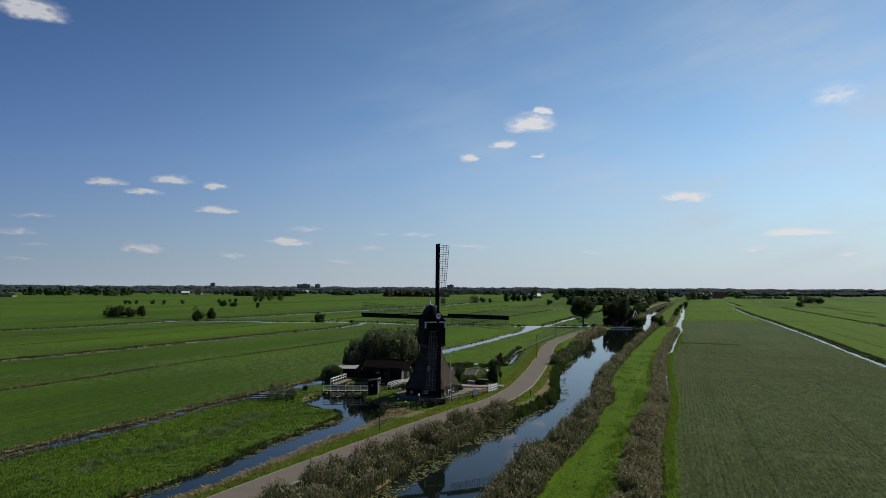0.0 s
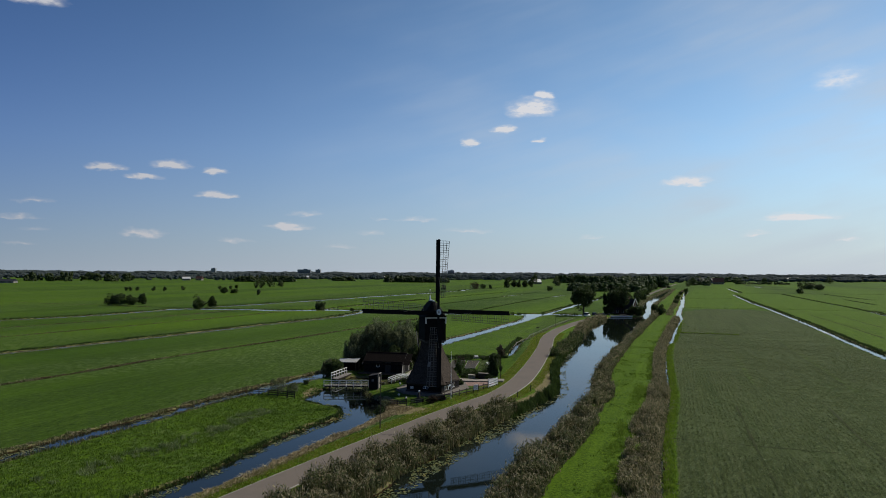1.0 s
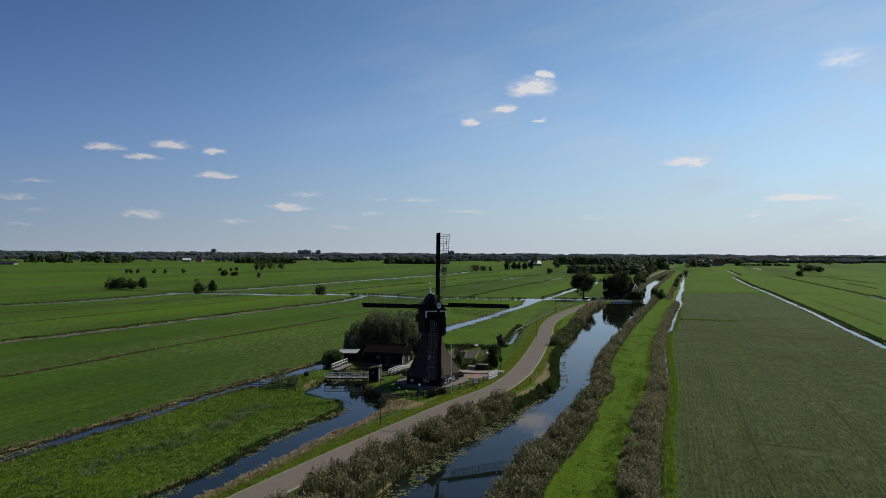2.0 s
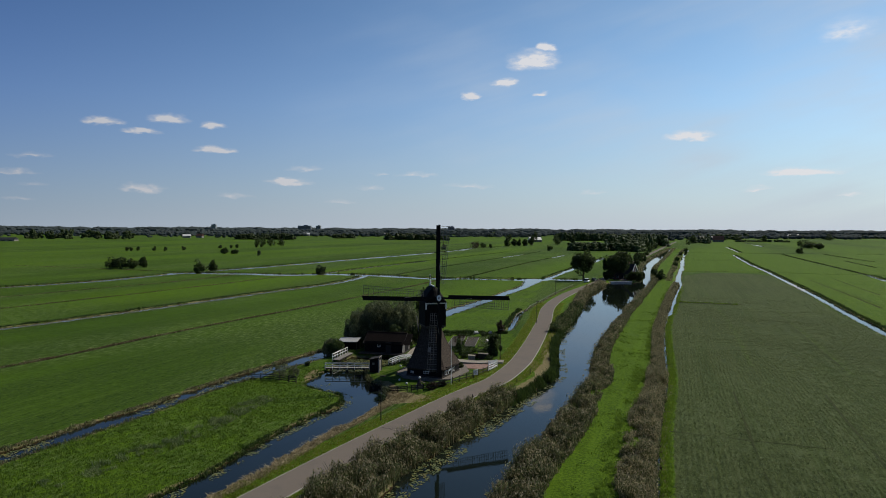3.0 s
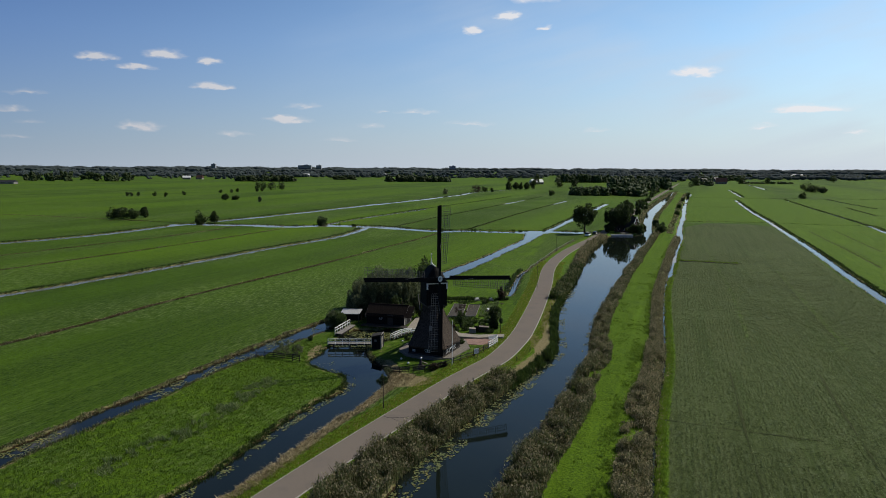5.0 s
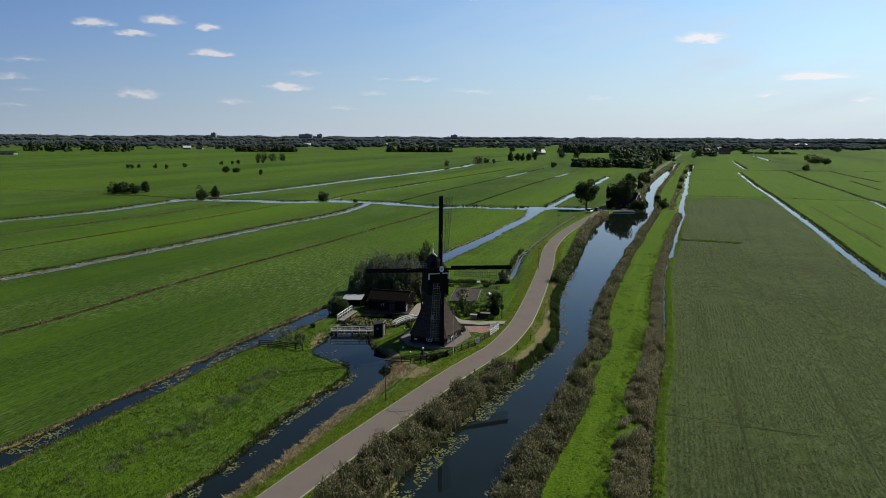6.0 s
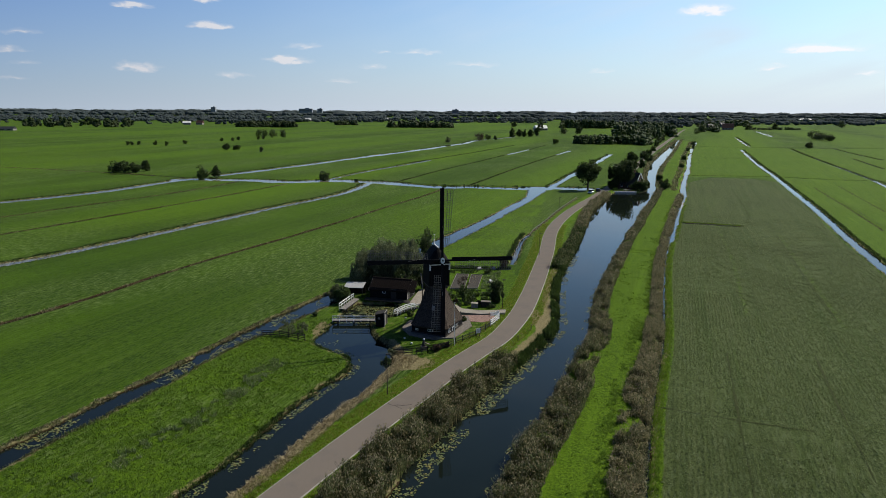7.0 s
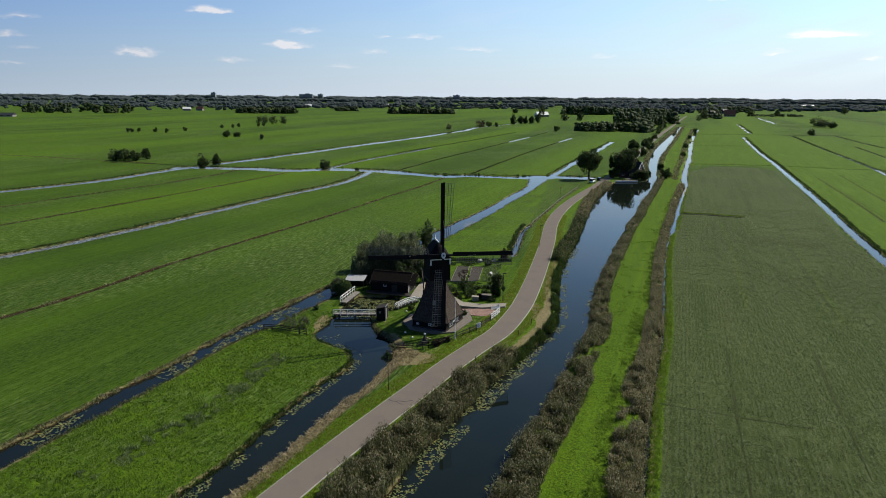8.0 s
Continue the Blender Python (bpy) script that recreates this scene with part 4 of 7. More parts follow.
    cap = put("cap", bm, M["tarred"], top_turn, "rounded black boarded cap with sloping front")
    outer, inner = cap_ring(0.0), cap_ring(-0.05)
    for i in range(n):
        bm = B()
        lift = 0.03
        cols = []
        for o, q in zip(outer, inner):
            p0, p1 = o[i].copy(), o[i + 1].copy()
            mid_ = Vector((0, p0.y, zhi))
            low_, high_ = (p0, p1) if p0.z < p1.z else (p1, p0)
            low_ += (low_ - mid_).normalized() * lift
            cols.append([bm.verts.new(v) for v in (p0, p1, q[i + 1], q[i])])
        for a, b in zip(cols[:-1], cols[1:]):
            for k in range(4):
                m = (k + 1) % 4
                bm.faces.new((a[k], a[m], b[m], b[k]))
        bm.faces.new(cols[0])
        bm.faces.new(cols[-1][::-1])
        bmesh.ops.recalc_face_normals(bm, faces=bm.faces[:])
        put("plank", bm, M["tarred"], top_turn, "", cap)
    # finial on the rear of the ridge
    fz = zhi + cap_h - 0.05
    fin = put("finial", limb(B(), (0, 0.6, fz - 0.1), (0, 0.6, fz + 0.9), 0.19, 0.07, 8), M["white"], top_turn, "white turned finial with ball")
    put("finial_rod", limb(B(), (0, 0.6, fz + 0.9), (0, 0.6, fz + 1.6), 0.035, 0.03, 6), M["steel"], top_turn, "", fin)
    bm = B()
    bmesh.ops.create_uvsphere(bm, u_segments=10, v_segments=7, radius=0.13, matrix=pose(0, 0.6, fz + 1.65))
    put("finial_ball", bm, M["white"], top_turn, "", fin)
    put("ridge", beam(B(), (0, c0 + 1.05, fz - 0.02), (0, 0.55, fz + 0.1), 0.16, 0.14), M["white"], top_turn, "white painted ridge board")

    # tail pole, stair and braces behind
    tail_foot = Vector((0, 8.4, 1.1))
    put("tail_pole", beam(B(), (0, rear - 0.3, zlo - 0.1), tail_foot, 0.3, 0.34), M["oak"], top_turn, "heavy tail pole for winding the mill")
    for sx in (-1, 1):
        put("tail_brace", beam(B(), (sx * (w2 + 0.05), rear - 0.6, zhi - 0.2), tail_foot + Vector((sx * 0.1, -0.6, 0.5)), 0.16, 0.16), M["oak"], top_turn)
        put("gallery_post", beam(B(), (sx * (w2 + 0.1), rear - 0.1, zlo - 1.3), (sx * (w2 + 0.1), rear + 1.2, zlo + 1.0), 0.12, 0.12), M["greyboard"], top_turn, "grey weathered strut")
    stair = put("stair", beam(B(), (-0.55, rear + 0.9, zlo), (-0.55, 7.6, 0.2), 0.08, 0.28), M["oak"], top_turn, "open plank stair")
    put("stringer", beam(B(), (0.55, rear + 0.9, zlo), (0.55, 7.6, 0.2), 0.08, 0.28), M["oak"], top_turn, "", stair)
    for i in range(22):
        t = (i + 0.5) / 22
        put("tread", box(B(), (1.1, 0.24, 0.04), (0, rear + 0.9 + (7.6 - rear - 0.9) * t, zlo + (0.2 - zlo) * t)), M["oak"], top_turn, "", stair)
    put("platform", box(B(), (2.2, 1.1, 0.1), (0, rear + 0.5, zlo)), M["oak"], top_turn, "small rear platform")

    # windshaft head and the four sails
    hub_y = -4.2
    hub = pose(0, 0, 0, 0, 0, 16.9) @ pose(0, hub_y, 13.07 - MILL_Z, -7.0)
    put("windshaft", limb(B(), (0, 3.0, 0), (0, -0.05, 0), 0.3, 0.27, 10), M["oak"], hub, "thick wooden windshaft")
    head = put("shaft_head", box(B(), (0.7, 0.8, 0.7), (0, 0.35, 0), bevel=0.05), M["oak"], hub, "cast shaft head")
    bm = B()
    prism(bm, [(0.36 * math.cos(a_ * math.pi / 4 + math.pi / 8), 0.48 * math.sin(a_ * math.pi / 4 + math.pi / 8)) for a_ in range(8)], 0, 0.08)
    bmesh.ops.transform(bm, matrix=pose(0, -0.06, 0, 90), verts=bm.verts[:])
    put("head_plate", bm, M["white"], hub, "white eight-sided hub plate", head)
    bm = B()
    for k in range(3):
        box(bm, (0.05, 0.03, 0.4), (0, -0.155, 0), (0, 60 * k, 0))
    put("star", bm, M["tarred"], hub, "dark star on the hub plate", head)

    length = 11.5
    rib = B()
    box(rib, (1.0, 0.05, 0.05), (0.5, 0, 0))
    rib_me = bpy.data.meshes.new("rib")
    rib.to_mesh(rib_me)
    rib.free()
    rib_me.materials.append(M["lattice"])
    for k in range(4):
        length = 11.7 if k % 2 else 11.25
        m = hub @ pose(0, 0.35 if k % 2 else 0.15, 0, 0, 90 * k + 2.4, 0)
        sail = part("sail", beam(B(), (0, 0, 0.0), (0, 0, length), 0.30, 0.30, (1, 0, 0)), M["tarred"], mill, "black sail with open lattice and no cloth")
        sail.matrix_basis = m
        bm = B()
        box(bm, (0.42, 0.05, length - 1.7), (-0.29, -0.08, 1.6 + (length - 1.7) / 2), (0, 0, 12), 0.0)
        part("windboard", bm, M["tarred"], sail, "solid leading board")
        for j, off in enumerate((0.62, 1.12, 1.55)):
            s = off / 1.55
            bm = B()
            x0, x1 = 0.15 + off * 0.62, 0.15 + off
            beam(bm, (x0, 0.05 + 0.30 * s, 2.3), (x1, 0.05, length - 0.15), 0.05, 0.05, (0, 1, 0))
            part("hemlath", bm, M["lattice"], sail)
        n = 25
        for i in range(n):
            t = i / (n - 1)
            z = 2.3 + (length - 0.18 - 2.3) * t
            ln = 1.55 * (0.62 + 0.38 * t) + 0.15
            tw = math.degrees(math.atan2(0.30 * (1 - t), ln)) + 0.0
            shared("rib", rib_me, sail, pose(0, 0.05, z, 0, 0, tw) @ Matrix.Diagonal((ln, 1, 1, 1)))
        # rope along the stock to the cloth's rest
        bm = B()
        limb(bm, (0.35, -0.1, 2.6), (-0.05, -0.2, 5.4), 0.02, 0.02, 5)
        part("rope", bm, M["greyboard"], sail, "pale hemp rope")
    # hatch and board seen through the lower sail's lattice
    put("hatch", box(B(), (0.55, 0.06, 0.75), (0.6, -2.32, 4.15), (-18, 0, 0)), M["greyboard"], base_turn, "pale hatch in the thatch")
    return mill


windmill()


# ---- the mill's yard ----
def gz(x, y):
    return float(ground_z(np.array([float(x)]), np.array([float(y)]))[0])


def paved(name, outline, z, material, label, thick=0.25):
    bm = B()
    prism(bm, outline, z - thick, z)
    ob = part(name, bm, material, None)
    return tagged(ob, label, "paving", kind="structure")


paved("pavement", [(-6.6, 104.6), (-5.2, 101.4), (-0.9, 99.3), (1.9, 99.6), (4.9, 105.6), (4.4, 110.8), (-1.0, 110.4), (-5.6, 108.2)], MILL_Z + 0.04, M["slab"],
      "grey concrete slab apron round the mill", 0.4)
paved("path", [(1.2, 116.4), (2.2, 113.7), (6.7, 112.6), (11.0, 113.4), (11.4, 115.3), (6.8, 114.7), (3.6, 115.8), (1.4, 120), (-3.5, 121.5), (-5.0, 119.8), (-0.6, 118.8)], 0.70, M["gravel"],
      "pale shell path from road to shed", 0.5)

paved("courtyard", [(-6.2, 118.6), (-2.4, 117.6), (-0.8, 121.5), (-1.6, 128.0), (-4.6, 128.6), (-5.5, 123.5)], 0.74, M["gravel"], "pale shell yard between shed and mill", 0.5)


def brick_terrace():
    ob = paved("terrace", [(2.9, 112.2), (4.6, 108.6), (8.2, 107.6), (10.0, 110.9), (8.6, 112.3)], 0.58, M["redbrick"], "pink brick parking terrace beside the mill", 0.4)
    me = None
    poly = np.array([(2.9, 112.2), (4.6, 108.6), (8.2, 107.6), (10.0, 110.9), (8.6, 112.3)])
    xs, ys = np.meshgrid(np.arange(2.8, 10.1, 0.52), np.arange(107.5, 112.4, 0.265))
    count = 0
    bm = B()
    box(bm, (0.5, 0.25, 0.06), (0, 0, 0), bevel=0.008)
    me = bpy.data.meshes.new("brick")
    bm.to_mesh(me)
    bm.free()
    me.materials.append(M["brick"])
    c, s = math.cos(radians(-8)), math.sin(radians(-8))
    for x, y in zip(xs.ravel(), ys.ravel()):
        x += 0.26 * (int(round((y - 107.5) / 0.265)) % 2)
        x, y = 6.4 + (x - 6.4) * c - (y - 110) * s, 110 + (x - 6.4) * s + (y - 110) * c
        if area_dist(np.array([x]), np.array([y]), poly)[0] < -0.16 and count < 300:
            shared("brick", me, ob, pose(x, y, 0.585 + random.uniform(-0.006, 0.006), 0, 0, -8))
            count += 1


brick_terrace()


def rail_fence(name, pts, height, rails, material, label, spacing=1.8, post=0.11, rail=(0.05, 0.11), category="fence", group="", level=None):
    """Posts and rails along a line; each post and rail is a part."""
    ob = thing(name, label, category, None, group)
    line = [Vector(p) for p in pts]
    stops = []
    for a, b in zip(line[:-1], line[1:]):
        n = max(1, round((b - a).length / spacing))
        stops += [a.lerp(b, i / n) for i in range(n)]
    stops.append(line[-1])
    feet = []
    for p in stops:
        g = gz(p.x, p.y) if level is None else level
        feet.append(Vector((p.x, p.y, g)))
    ob.location = feet[0]
    o = feet[0]
    for p in feet:
        bm = B()
        beam(bm, p - o - Vector((0, 0, 0.3)), p - o + Vector((0, 0, height + 0.08)), post, post, (0, 1, 0))
        part("post", bm, material, ob)
    for h in rails:
        for a, b in zip(feet[:-1], feet[1:]):
            bm = B()
            beam(bm, a - o + Vector((0, 0, h)), b - o + Vector((0, 0, h)), rail[0], rail[1])
            part("rail", bm, material, ob)
    return ob


rail_fence("wooden_fence", [(-2.1, 94.0), (1.0, 95.8), (5.3, 100.5), (7.9, 105.4)], 0.95, (0.4, 0.78), M["oak"], "dark wooden two-rail fence along the road verge")
rail_fence("wooden_fence", [(-7.1, 93.9), (-4.4, 93.8)], 0.95, (0.35, 0.6, 0.85), M["oak"], "short dark wooden fence by the pool", 1.3)
rail_fence("wooden_fence", [(-3.8, 93.9), (-2.1, 94.0)], 0.95, (0.35, 0.6, 0.85), M["oak"], "short dark wooden fence by the garden ornament", 0.9)
rail_fence("wooden_fence", [(-29.1, 102.6), (-26.1, 101.9), (-22.9, 100.6)], 1.0, (0.3, 0.62, 0.92), M["oak"], "dark wooden three-rail fence across the grassy dam", 1.5)
rail_fence("field_gate", [(-22.8, 100.5), (-21.6, 99.9)], 1.1, (0.25, 0.55, 0.85, 1.05), M["oak"], "dark wooden field gate on the dam", 1.2, category="gate")
rail_fence("white_gate", [(8.0, 105.8), (8.9, 107.9), (9.8, 110.4)], 1.15, (0.35, 0.72, 1.08), M["white"], "white painted three-rail entrance gate", 1.3, 0.13, (0.06, 0.16), "gate")
rail_fence("white_gate", [(8.4, 111.5), (9.8, 112.6)], 0.9, (0.4, 0.75), M["white"], "white painted side panel of the entrance gate", 1.8, 0.13, (0.06, 0.3), "gate")
rail_fence("roadside_fence", [(18.6, 169.0), (21.5, 183.2), (29.8, 205.2), (40.6, 237.1), (54.5, 274.4)], 0.9, (0.75,), M["greyboard"], "low weathered fence beside the road ditch", 4.5)


def footbridge(name, a, b, width, label, arch=0.0, deck_z=0.35, rail_sides=(-1, 1), deck=True, rail_h=1.0):
    a, b = Vector((*a, deck_z)), Vector((*b, deck_z))
    mid = (a + b) / 2
    ob = thing(name, label, "bridge", pose(*mid))
    d = (b - a).normalized()
    side = Vector((d.y, -d.x, 0))
    n = max(4, round((b - a).length / (0.9 if arch else 1.15)))
    pts = [a.lerp(b, i / n) - mid + Vector((0, 0, arch * math.sin(math.pi * i / n))) for i in range(n + 1)]
    if deck:
        for s in (-0.4, 0.4):
            bm = B()
            for p, q in zip(pts[:-1], pts[1:]):
                beam(bm, p + side * s * width - Vector((0, 0, 0.14)), q + side * s * width - Vector((0, 0, 0.14)), 0.14, 0.2)
            part("girder", bm, M["oak"], ob)
        ln = (b - a).length
        k = int(ln / 0.26)
        for i in range(k):
            t = (i + 0.5) / k
            c = a.lerp(b, t) - mid + Vector((0, 0, arch * math.sin(math.pi * t)))
            bm = B()
            beam(bm, c - side * width / 2, c + side * width / 2, 0.23, 0.05)
            part("plank", bm, M["greyboard"], ob)
        for t in (0.12, 0.5, 0.88):
            c = a.lerp(b, t) - mid
            for s in (-0.42, 0.42):
                bm = B()
                beam(bm, c + side * s * width - Vector((0, 0, 1.6)), c + side * s * width, 0.18, 0.18, (0, 1, 0))
                part("pile", bm, M["oak"], ob)
    for s in rail_sides:
        for p in pts:
            bm = B()
            beam(bm, p + side * s * width / 2 - Vector((0, 0, 0.25)), p + side * s * width / 2 + Vector((0, 0, rail_h)), 0.10, 0.10, (0, 1, 0))
            part("post", bm, M["white"], ob, "white painted")
        for h, th in ((0.5 * rail_h, 0.09), (rail_h - 0.02, 0.13)):
            for p, q in zip(pts[:-1], pts[1:]):
                up = Vector((0, 0, h))
                bm = B()
                beam(bm, p + side * s * width / 2 + up, q + side * s * width / 2 + up, 0.07, th)
                part("handrail", bm, M["white"], ob, "white painted")
    return ob


footbridge("footbridge", (-18.8, 109.4), (-11.5, 109.5), 0.9, "flat wooden footbridge with white railing over the pool", deck_z=0.45, rail_sides=(1,), rail_h=0.85)
footbridge("footbridge", (-18.1, 115.4), (-16.4, 122.2), 1.2, "sloping walkway with white railing beside the lily pond", deck_z=0.55, rail_sides=(-1,))
footbridge("footbridge", (-8.3, 112.8), (-4.8, 117.3), 0.8, "small arched white footbridge over the garden ditch", 0.3, 0.5, rail_h=0.6)


def outhouse():
    ob = thing("outhouse", "small dark boarded hut with pale corner posts", "hut", pose(-10.3, 107.2, 0.35, 0, 0, -8))
    bm = B()
    prism(bm, [(-0.75, -0.9), (0.75, -0.9), (0.75, 0.9), (-0.75, 0.9)], 0, 2.0)
    part("wall", bm, M["tarred"], ob, "black boards")
    bm = B()
    box(bm, (1.75, 2.2, 0.1), (0, 0, 2.22), (0, -12, 0), 0.01)
    part("roof", bm, M["oak"], ob, "sloping plank roof")
    bm = B()
    beam(bm, (0.8, -0.95, 0), (0.8, -0.95, 2.35), 0.12, 0.12, (0, 1, 0))
    beam(bm, (0.8, 0.95, 0), (0.8, 0.95, 2.35), 0.12, 0.12, (0, 1, 0))
    beam(bm, (0.82, -1.0, 2.4), (0.82, 1.0, 2.4), 0.1, 0.14)
    part("trim", bm, M["greyboard"], ob, "pale weathered trim on the open side")
    bm = B()
    box(bm, (0.05, 0.8, 1.8), (0.77, 0, 0.95))
    part("door", bm, M["greyboard"], ob, "grey plank door")
    bm = B()
    box(bm, (0.35, 0.04, 0.35), (-0.1, -0.93, 1.4))
    part("window", bm, M["greyboard"], ob)


outhouse()


def shed():
    ob = thing("shed", "black boarded shed with dark tiled gable roof beside a lily pond", "shed", pose(-9.7, 124.2, 0.5, 0, 0, -14))
    L, W, e, r = 7.3, 4.9, 1.6, 3.25
    bm = B()
    box(bm, (L + 0.2, W + 0.2, 0.5), (0, 0, 0.0))
    part("footing", bm, M["oak"], ob)
    for y in (-W / 2, W / 2):
        bm = B()
        box(bm, (L, 0.12, e), (0, y - math.copysign(0.06, y), e / 2 + 0.2))
        wall = part("long_wall", bm, M["tarred"], ob, "black boarded wall")
        for i in range(9):
            bm = B()
            box(bm, (L + 0.03, 0.03, 0.2), (0, y + math.copysign(0.014, y), 0.33 + i * 0.225), (-5 if y < 0 else 5, 0, 0))
            part("board", bm, M["tarred"], wall)
    for x in (-L / 2, L / 2):
        bm = B()
        s = math.copysign(1, x)
        outline = [(-W / 2 + 0.13, 0.2), (W / 2 - 0.13, 0.2), (W / 2 - 0.13, e + 0.2), (0, r + 0.05), (-W / 2 + 0.13, e + 0.2)]
        a = [bm.verts.new((x, y, z)) for y, z in outline]
        b = [bm.verts.new((x - s * 0.12, y, z)) for y, z in outline]
        bm.faces.new(a)
        bm.faces.new(b[::-1])
        for i in range(5):
            bm.faces.new((a[i], b[i], b[(i + 1) % 5], a[(i + 1) % 5]))
        bmesh.ops.recalc_face_normals(bm, faces=bm.faces[:])
        wall = part("gable_wall", bm, M["greyboard"] if x > 0 else M["tarred"], ob, "grey weathered gable" if x > 0 else "black boarded gable")
        if x > 0:
            bm = B()
            box(bm, (0.06, 2.2, 2.0), (x + 0.03, 0.2, 1.2))
            dr = part("door", bm, M["tarred"], wall, "wide dark double door")
            for yy in (-1.5, 1.9):
                bm = B()
                box(bm, (0.05, 0.12, 2.0), (x + 0.03, yy, 1.2))
                part("door_post", bm, M["oak"], wall)
            bm = B()
            box(bm, (0.05, 0.6, 0.5), (x + 0.03, 0, 2.9))
            part("hatch", bm, M["oak"], wall)
    sl = math.hypot(W / 2 + 0.3, r - e)
    ang = math.degrees(math.atan2(r - e, W / 2))
    tile = B()
    box(tile, (0.42, 0.36, 0.05), (0, 0, 0), (4, 0, 0), 0.01)
    tile_me = bpy.data.meshes.new("tile")
    tile.to_mesh(tile_me)
    tile.free()
    tile_me.materials.append(M["rooftile"])
    for s in (-1, 1):
        m = pose(0, 0, r + 0.22) @ pose(0, 0, 0, 0, 0, 0 if s < 0 else 180) @ pose(0, 0, 0, ang)
        bm = B()
        box(bm, (L + 0.5, sl, 0.1), (0, -sl / 2, 0))
        roof = part("roof", bm, M["rooftile"], ob, "dark brown tiled slope")
        roof.matrix_basis = m
        if s < 0:
            for i in range(21):
                for j in range(10):
                    shared("tile", tile_me, roof, pose(-L / 2 - 0.12 + i * 0.432, -sl + 0.2 + j * (sl - 0.2) / 10, 0.08 + random.uniform(0, 0.015)))
    for x in (-L / 2 - 0.27, L / 2 + 0.27):
        for s in (-1, 1):
            bm = B()
            beam(bm, (x, 0, r + 0.22), (x, s * (W / 2 + 0.28), r + 0.22 - (W / 2 + 0.28) * (r - e) / (W / 2)), 0.05, 0.22)
            part("bargeboard", bm, M["greyboard"], ob, "pale bargeboard")
    bm = B()
    beam(bm, (-L / 2 - 0.27, 0, r + 0.33), (L / 2 + 0.27, 0, r + 0.33), 0.3, 0.12)
    part("ridge", bm, M["rooftile"], ob, "dark ridge tiles")
    bm = B()
    box(bm, (0.62, 0.06, 0.55), (-0.9, -W / 2 - 0.05, 1.45), bevel=0.01)
    w = part("window", bm, M["white"], ob, "small white window")
    bm = B()
    box(bm, (0.44, 0.03, 0.38), (-0.9, -W / 2 - 0.085, 1.45))
    part("pane", bm, M["glass"], w)
    bm = B()
    box(bm, (0.95, 0.06, 1.9), (1.0, -W / 2 - 0.05, 1.15), bevel=0.01)
    d = part("front_door", bm, M["oak"], ob, "dark door with grey frame")
    bm = B()
    for x in (0.5, 1.5):
        box(bm, (0.07, 0.05, 1.95), (x, -W / 2 - 0.08, 1.17))
    part("door_frame", bm, M["oak"], d)
    # landing stage on the water side
    bm = B()
    box(bm, (L + 2.0, 1.5, 0.16), (0.3, -W / 2 - 0.85, 0.12))
    part("landing", bm, M["oak"], ob, "dark plank landing along the pond")
    # light lean-to beside it
    lean = thing("lean_to", "open lean-to with pale corrugated roof beside the shed", "lean-to", pose(-17.1, 125.2, 0.2, 0, 0, -4))
    bm = B()
    for i in range(14):
        box(bm, (0.26, 3.4, 0.05), (-1.75 + i * 0.27, 0, 2.25 + 0.02 * (i % 2)), (5, 0, 0))
    part("roof", bm, M["steel"], lean, "pale corrugated sheet roof")
    for x in (-1.7, 1.7):
        for y in (-1.5, 1.5):
            bm = B()
            beam(bm, (x, y, -0.3), (x, y, 2.2), 0.12, 0.12, (0, 1, 0))
            part("post", bm, M["oak"], lean)
    bm = B()
    box(bm, (3.5, 0.1, 1.7), (0, 1.5, 1.0))
    part("back_wall", bm, M["tarred"], lean)


shed()


def lamp_post(x, y, h):
    ob = thing("street_lamp", "dark slender lamp post with flat head on the verge", "street lamp", pose(x, y, gz(x, y), 0, 0, -25), "street lamps")
    bm = B()
    limb(bm, (0, 0, -0.2), (0, 0, 1.0), 0.075, 0.07, 8)
    limb(bm, (0, 0, 1.0), (0, 0, h), 0.05, 0.035, 8)
    part("pole", bm, M["oak"], ob)
    bm = B()
    box(bm, (0.7, 0.26, 0.1), (0.22, 0, h + 0.03), (0, -6, 0), 0.02)
    hd = part("lamp_head", bm, M["oak"], ob, "dark flat lamp head")
    bm = B()
    box(bm, (0.5, 0.18, 0.03), (0.26, 0, h - 0.035), (0, -6, 0))
    part("lens", bm, M["glass"], hd)


lamp_post(-6.8, 79.2, 5.4)
lamp_post(10.9, 117.2, 5.4)
lamp_post(23.8, 163.0, 5.4)
lamp_post(40.2, 232.5, 5.4)


def flagpole():
    x, y = 1.9, 96.4
    ob = thing("flagpole", "slim white flagpole without flag in the lawn", "flagpole", pose(x, y, gz(x, y)))
    bm = B()
    limb(bm, (0, 0, -0.2), (0, 0, 6.75), 0.06, 0.035, 8)
    part("pole", bm, M["white"], ob)
    bm = B()
    bmesh.ops.create_uvsphere(bm, u_segments=8, v_segments=6, radius=0.07, matrix=pose(0, 0, 6.8))
    part("knob", bm, M["white"], ob)


flagpole()


def info_sign():
    x, y = 5.7, 100.4
    ob = thing("information_sign", "white information board on two posts by the fence", "sign", pose(x, y, gz(x, y), 0, 0, 30))
    bm = B()
    for s in (-0.3, 0.3):
        beam(bm, (s, 0.05, -0.2), (s, 0.05, 1.4), 0.07, 0.07, (0, 1, 0))
    part("post", bm, M["oak"], ob)
    bm = B()
    box(bm, (0.78, 0.05, 0.8), (0, 0, 1.05), bevel=0.01)
    board = part("board", bm, M["white"], ob, "white board")
    bm = B()
    for i in range(5):
        box(bm, (0.6 - 0.1 * (i % 2), 0.01, 0.05), (0, -0.032, 1.3 - i * 0.12))
    part("text_bars", bm, M["greyboard"], board, "grey lines of small print")


info_sign()


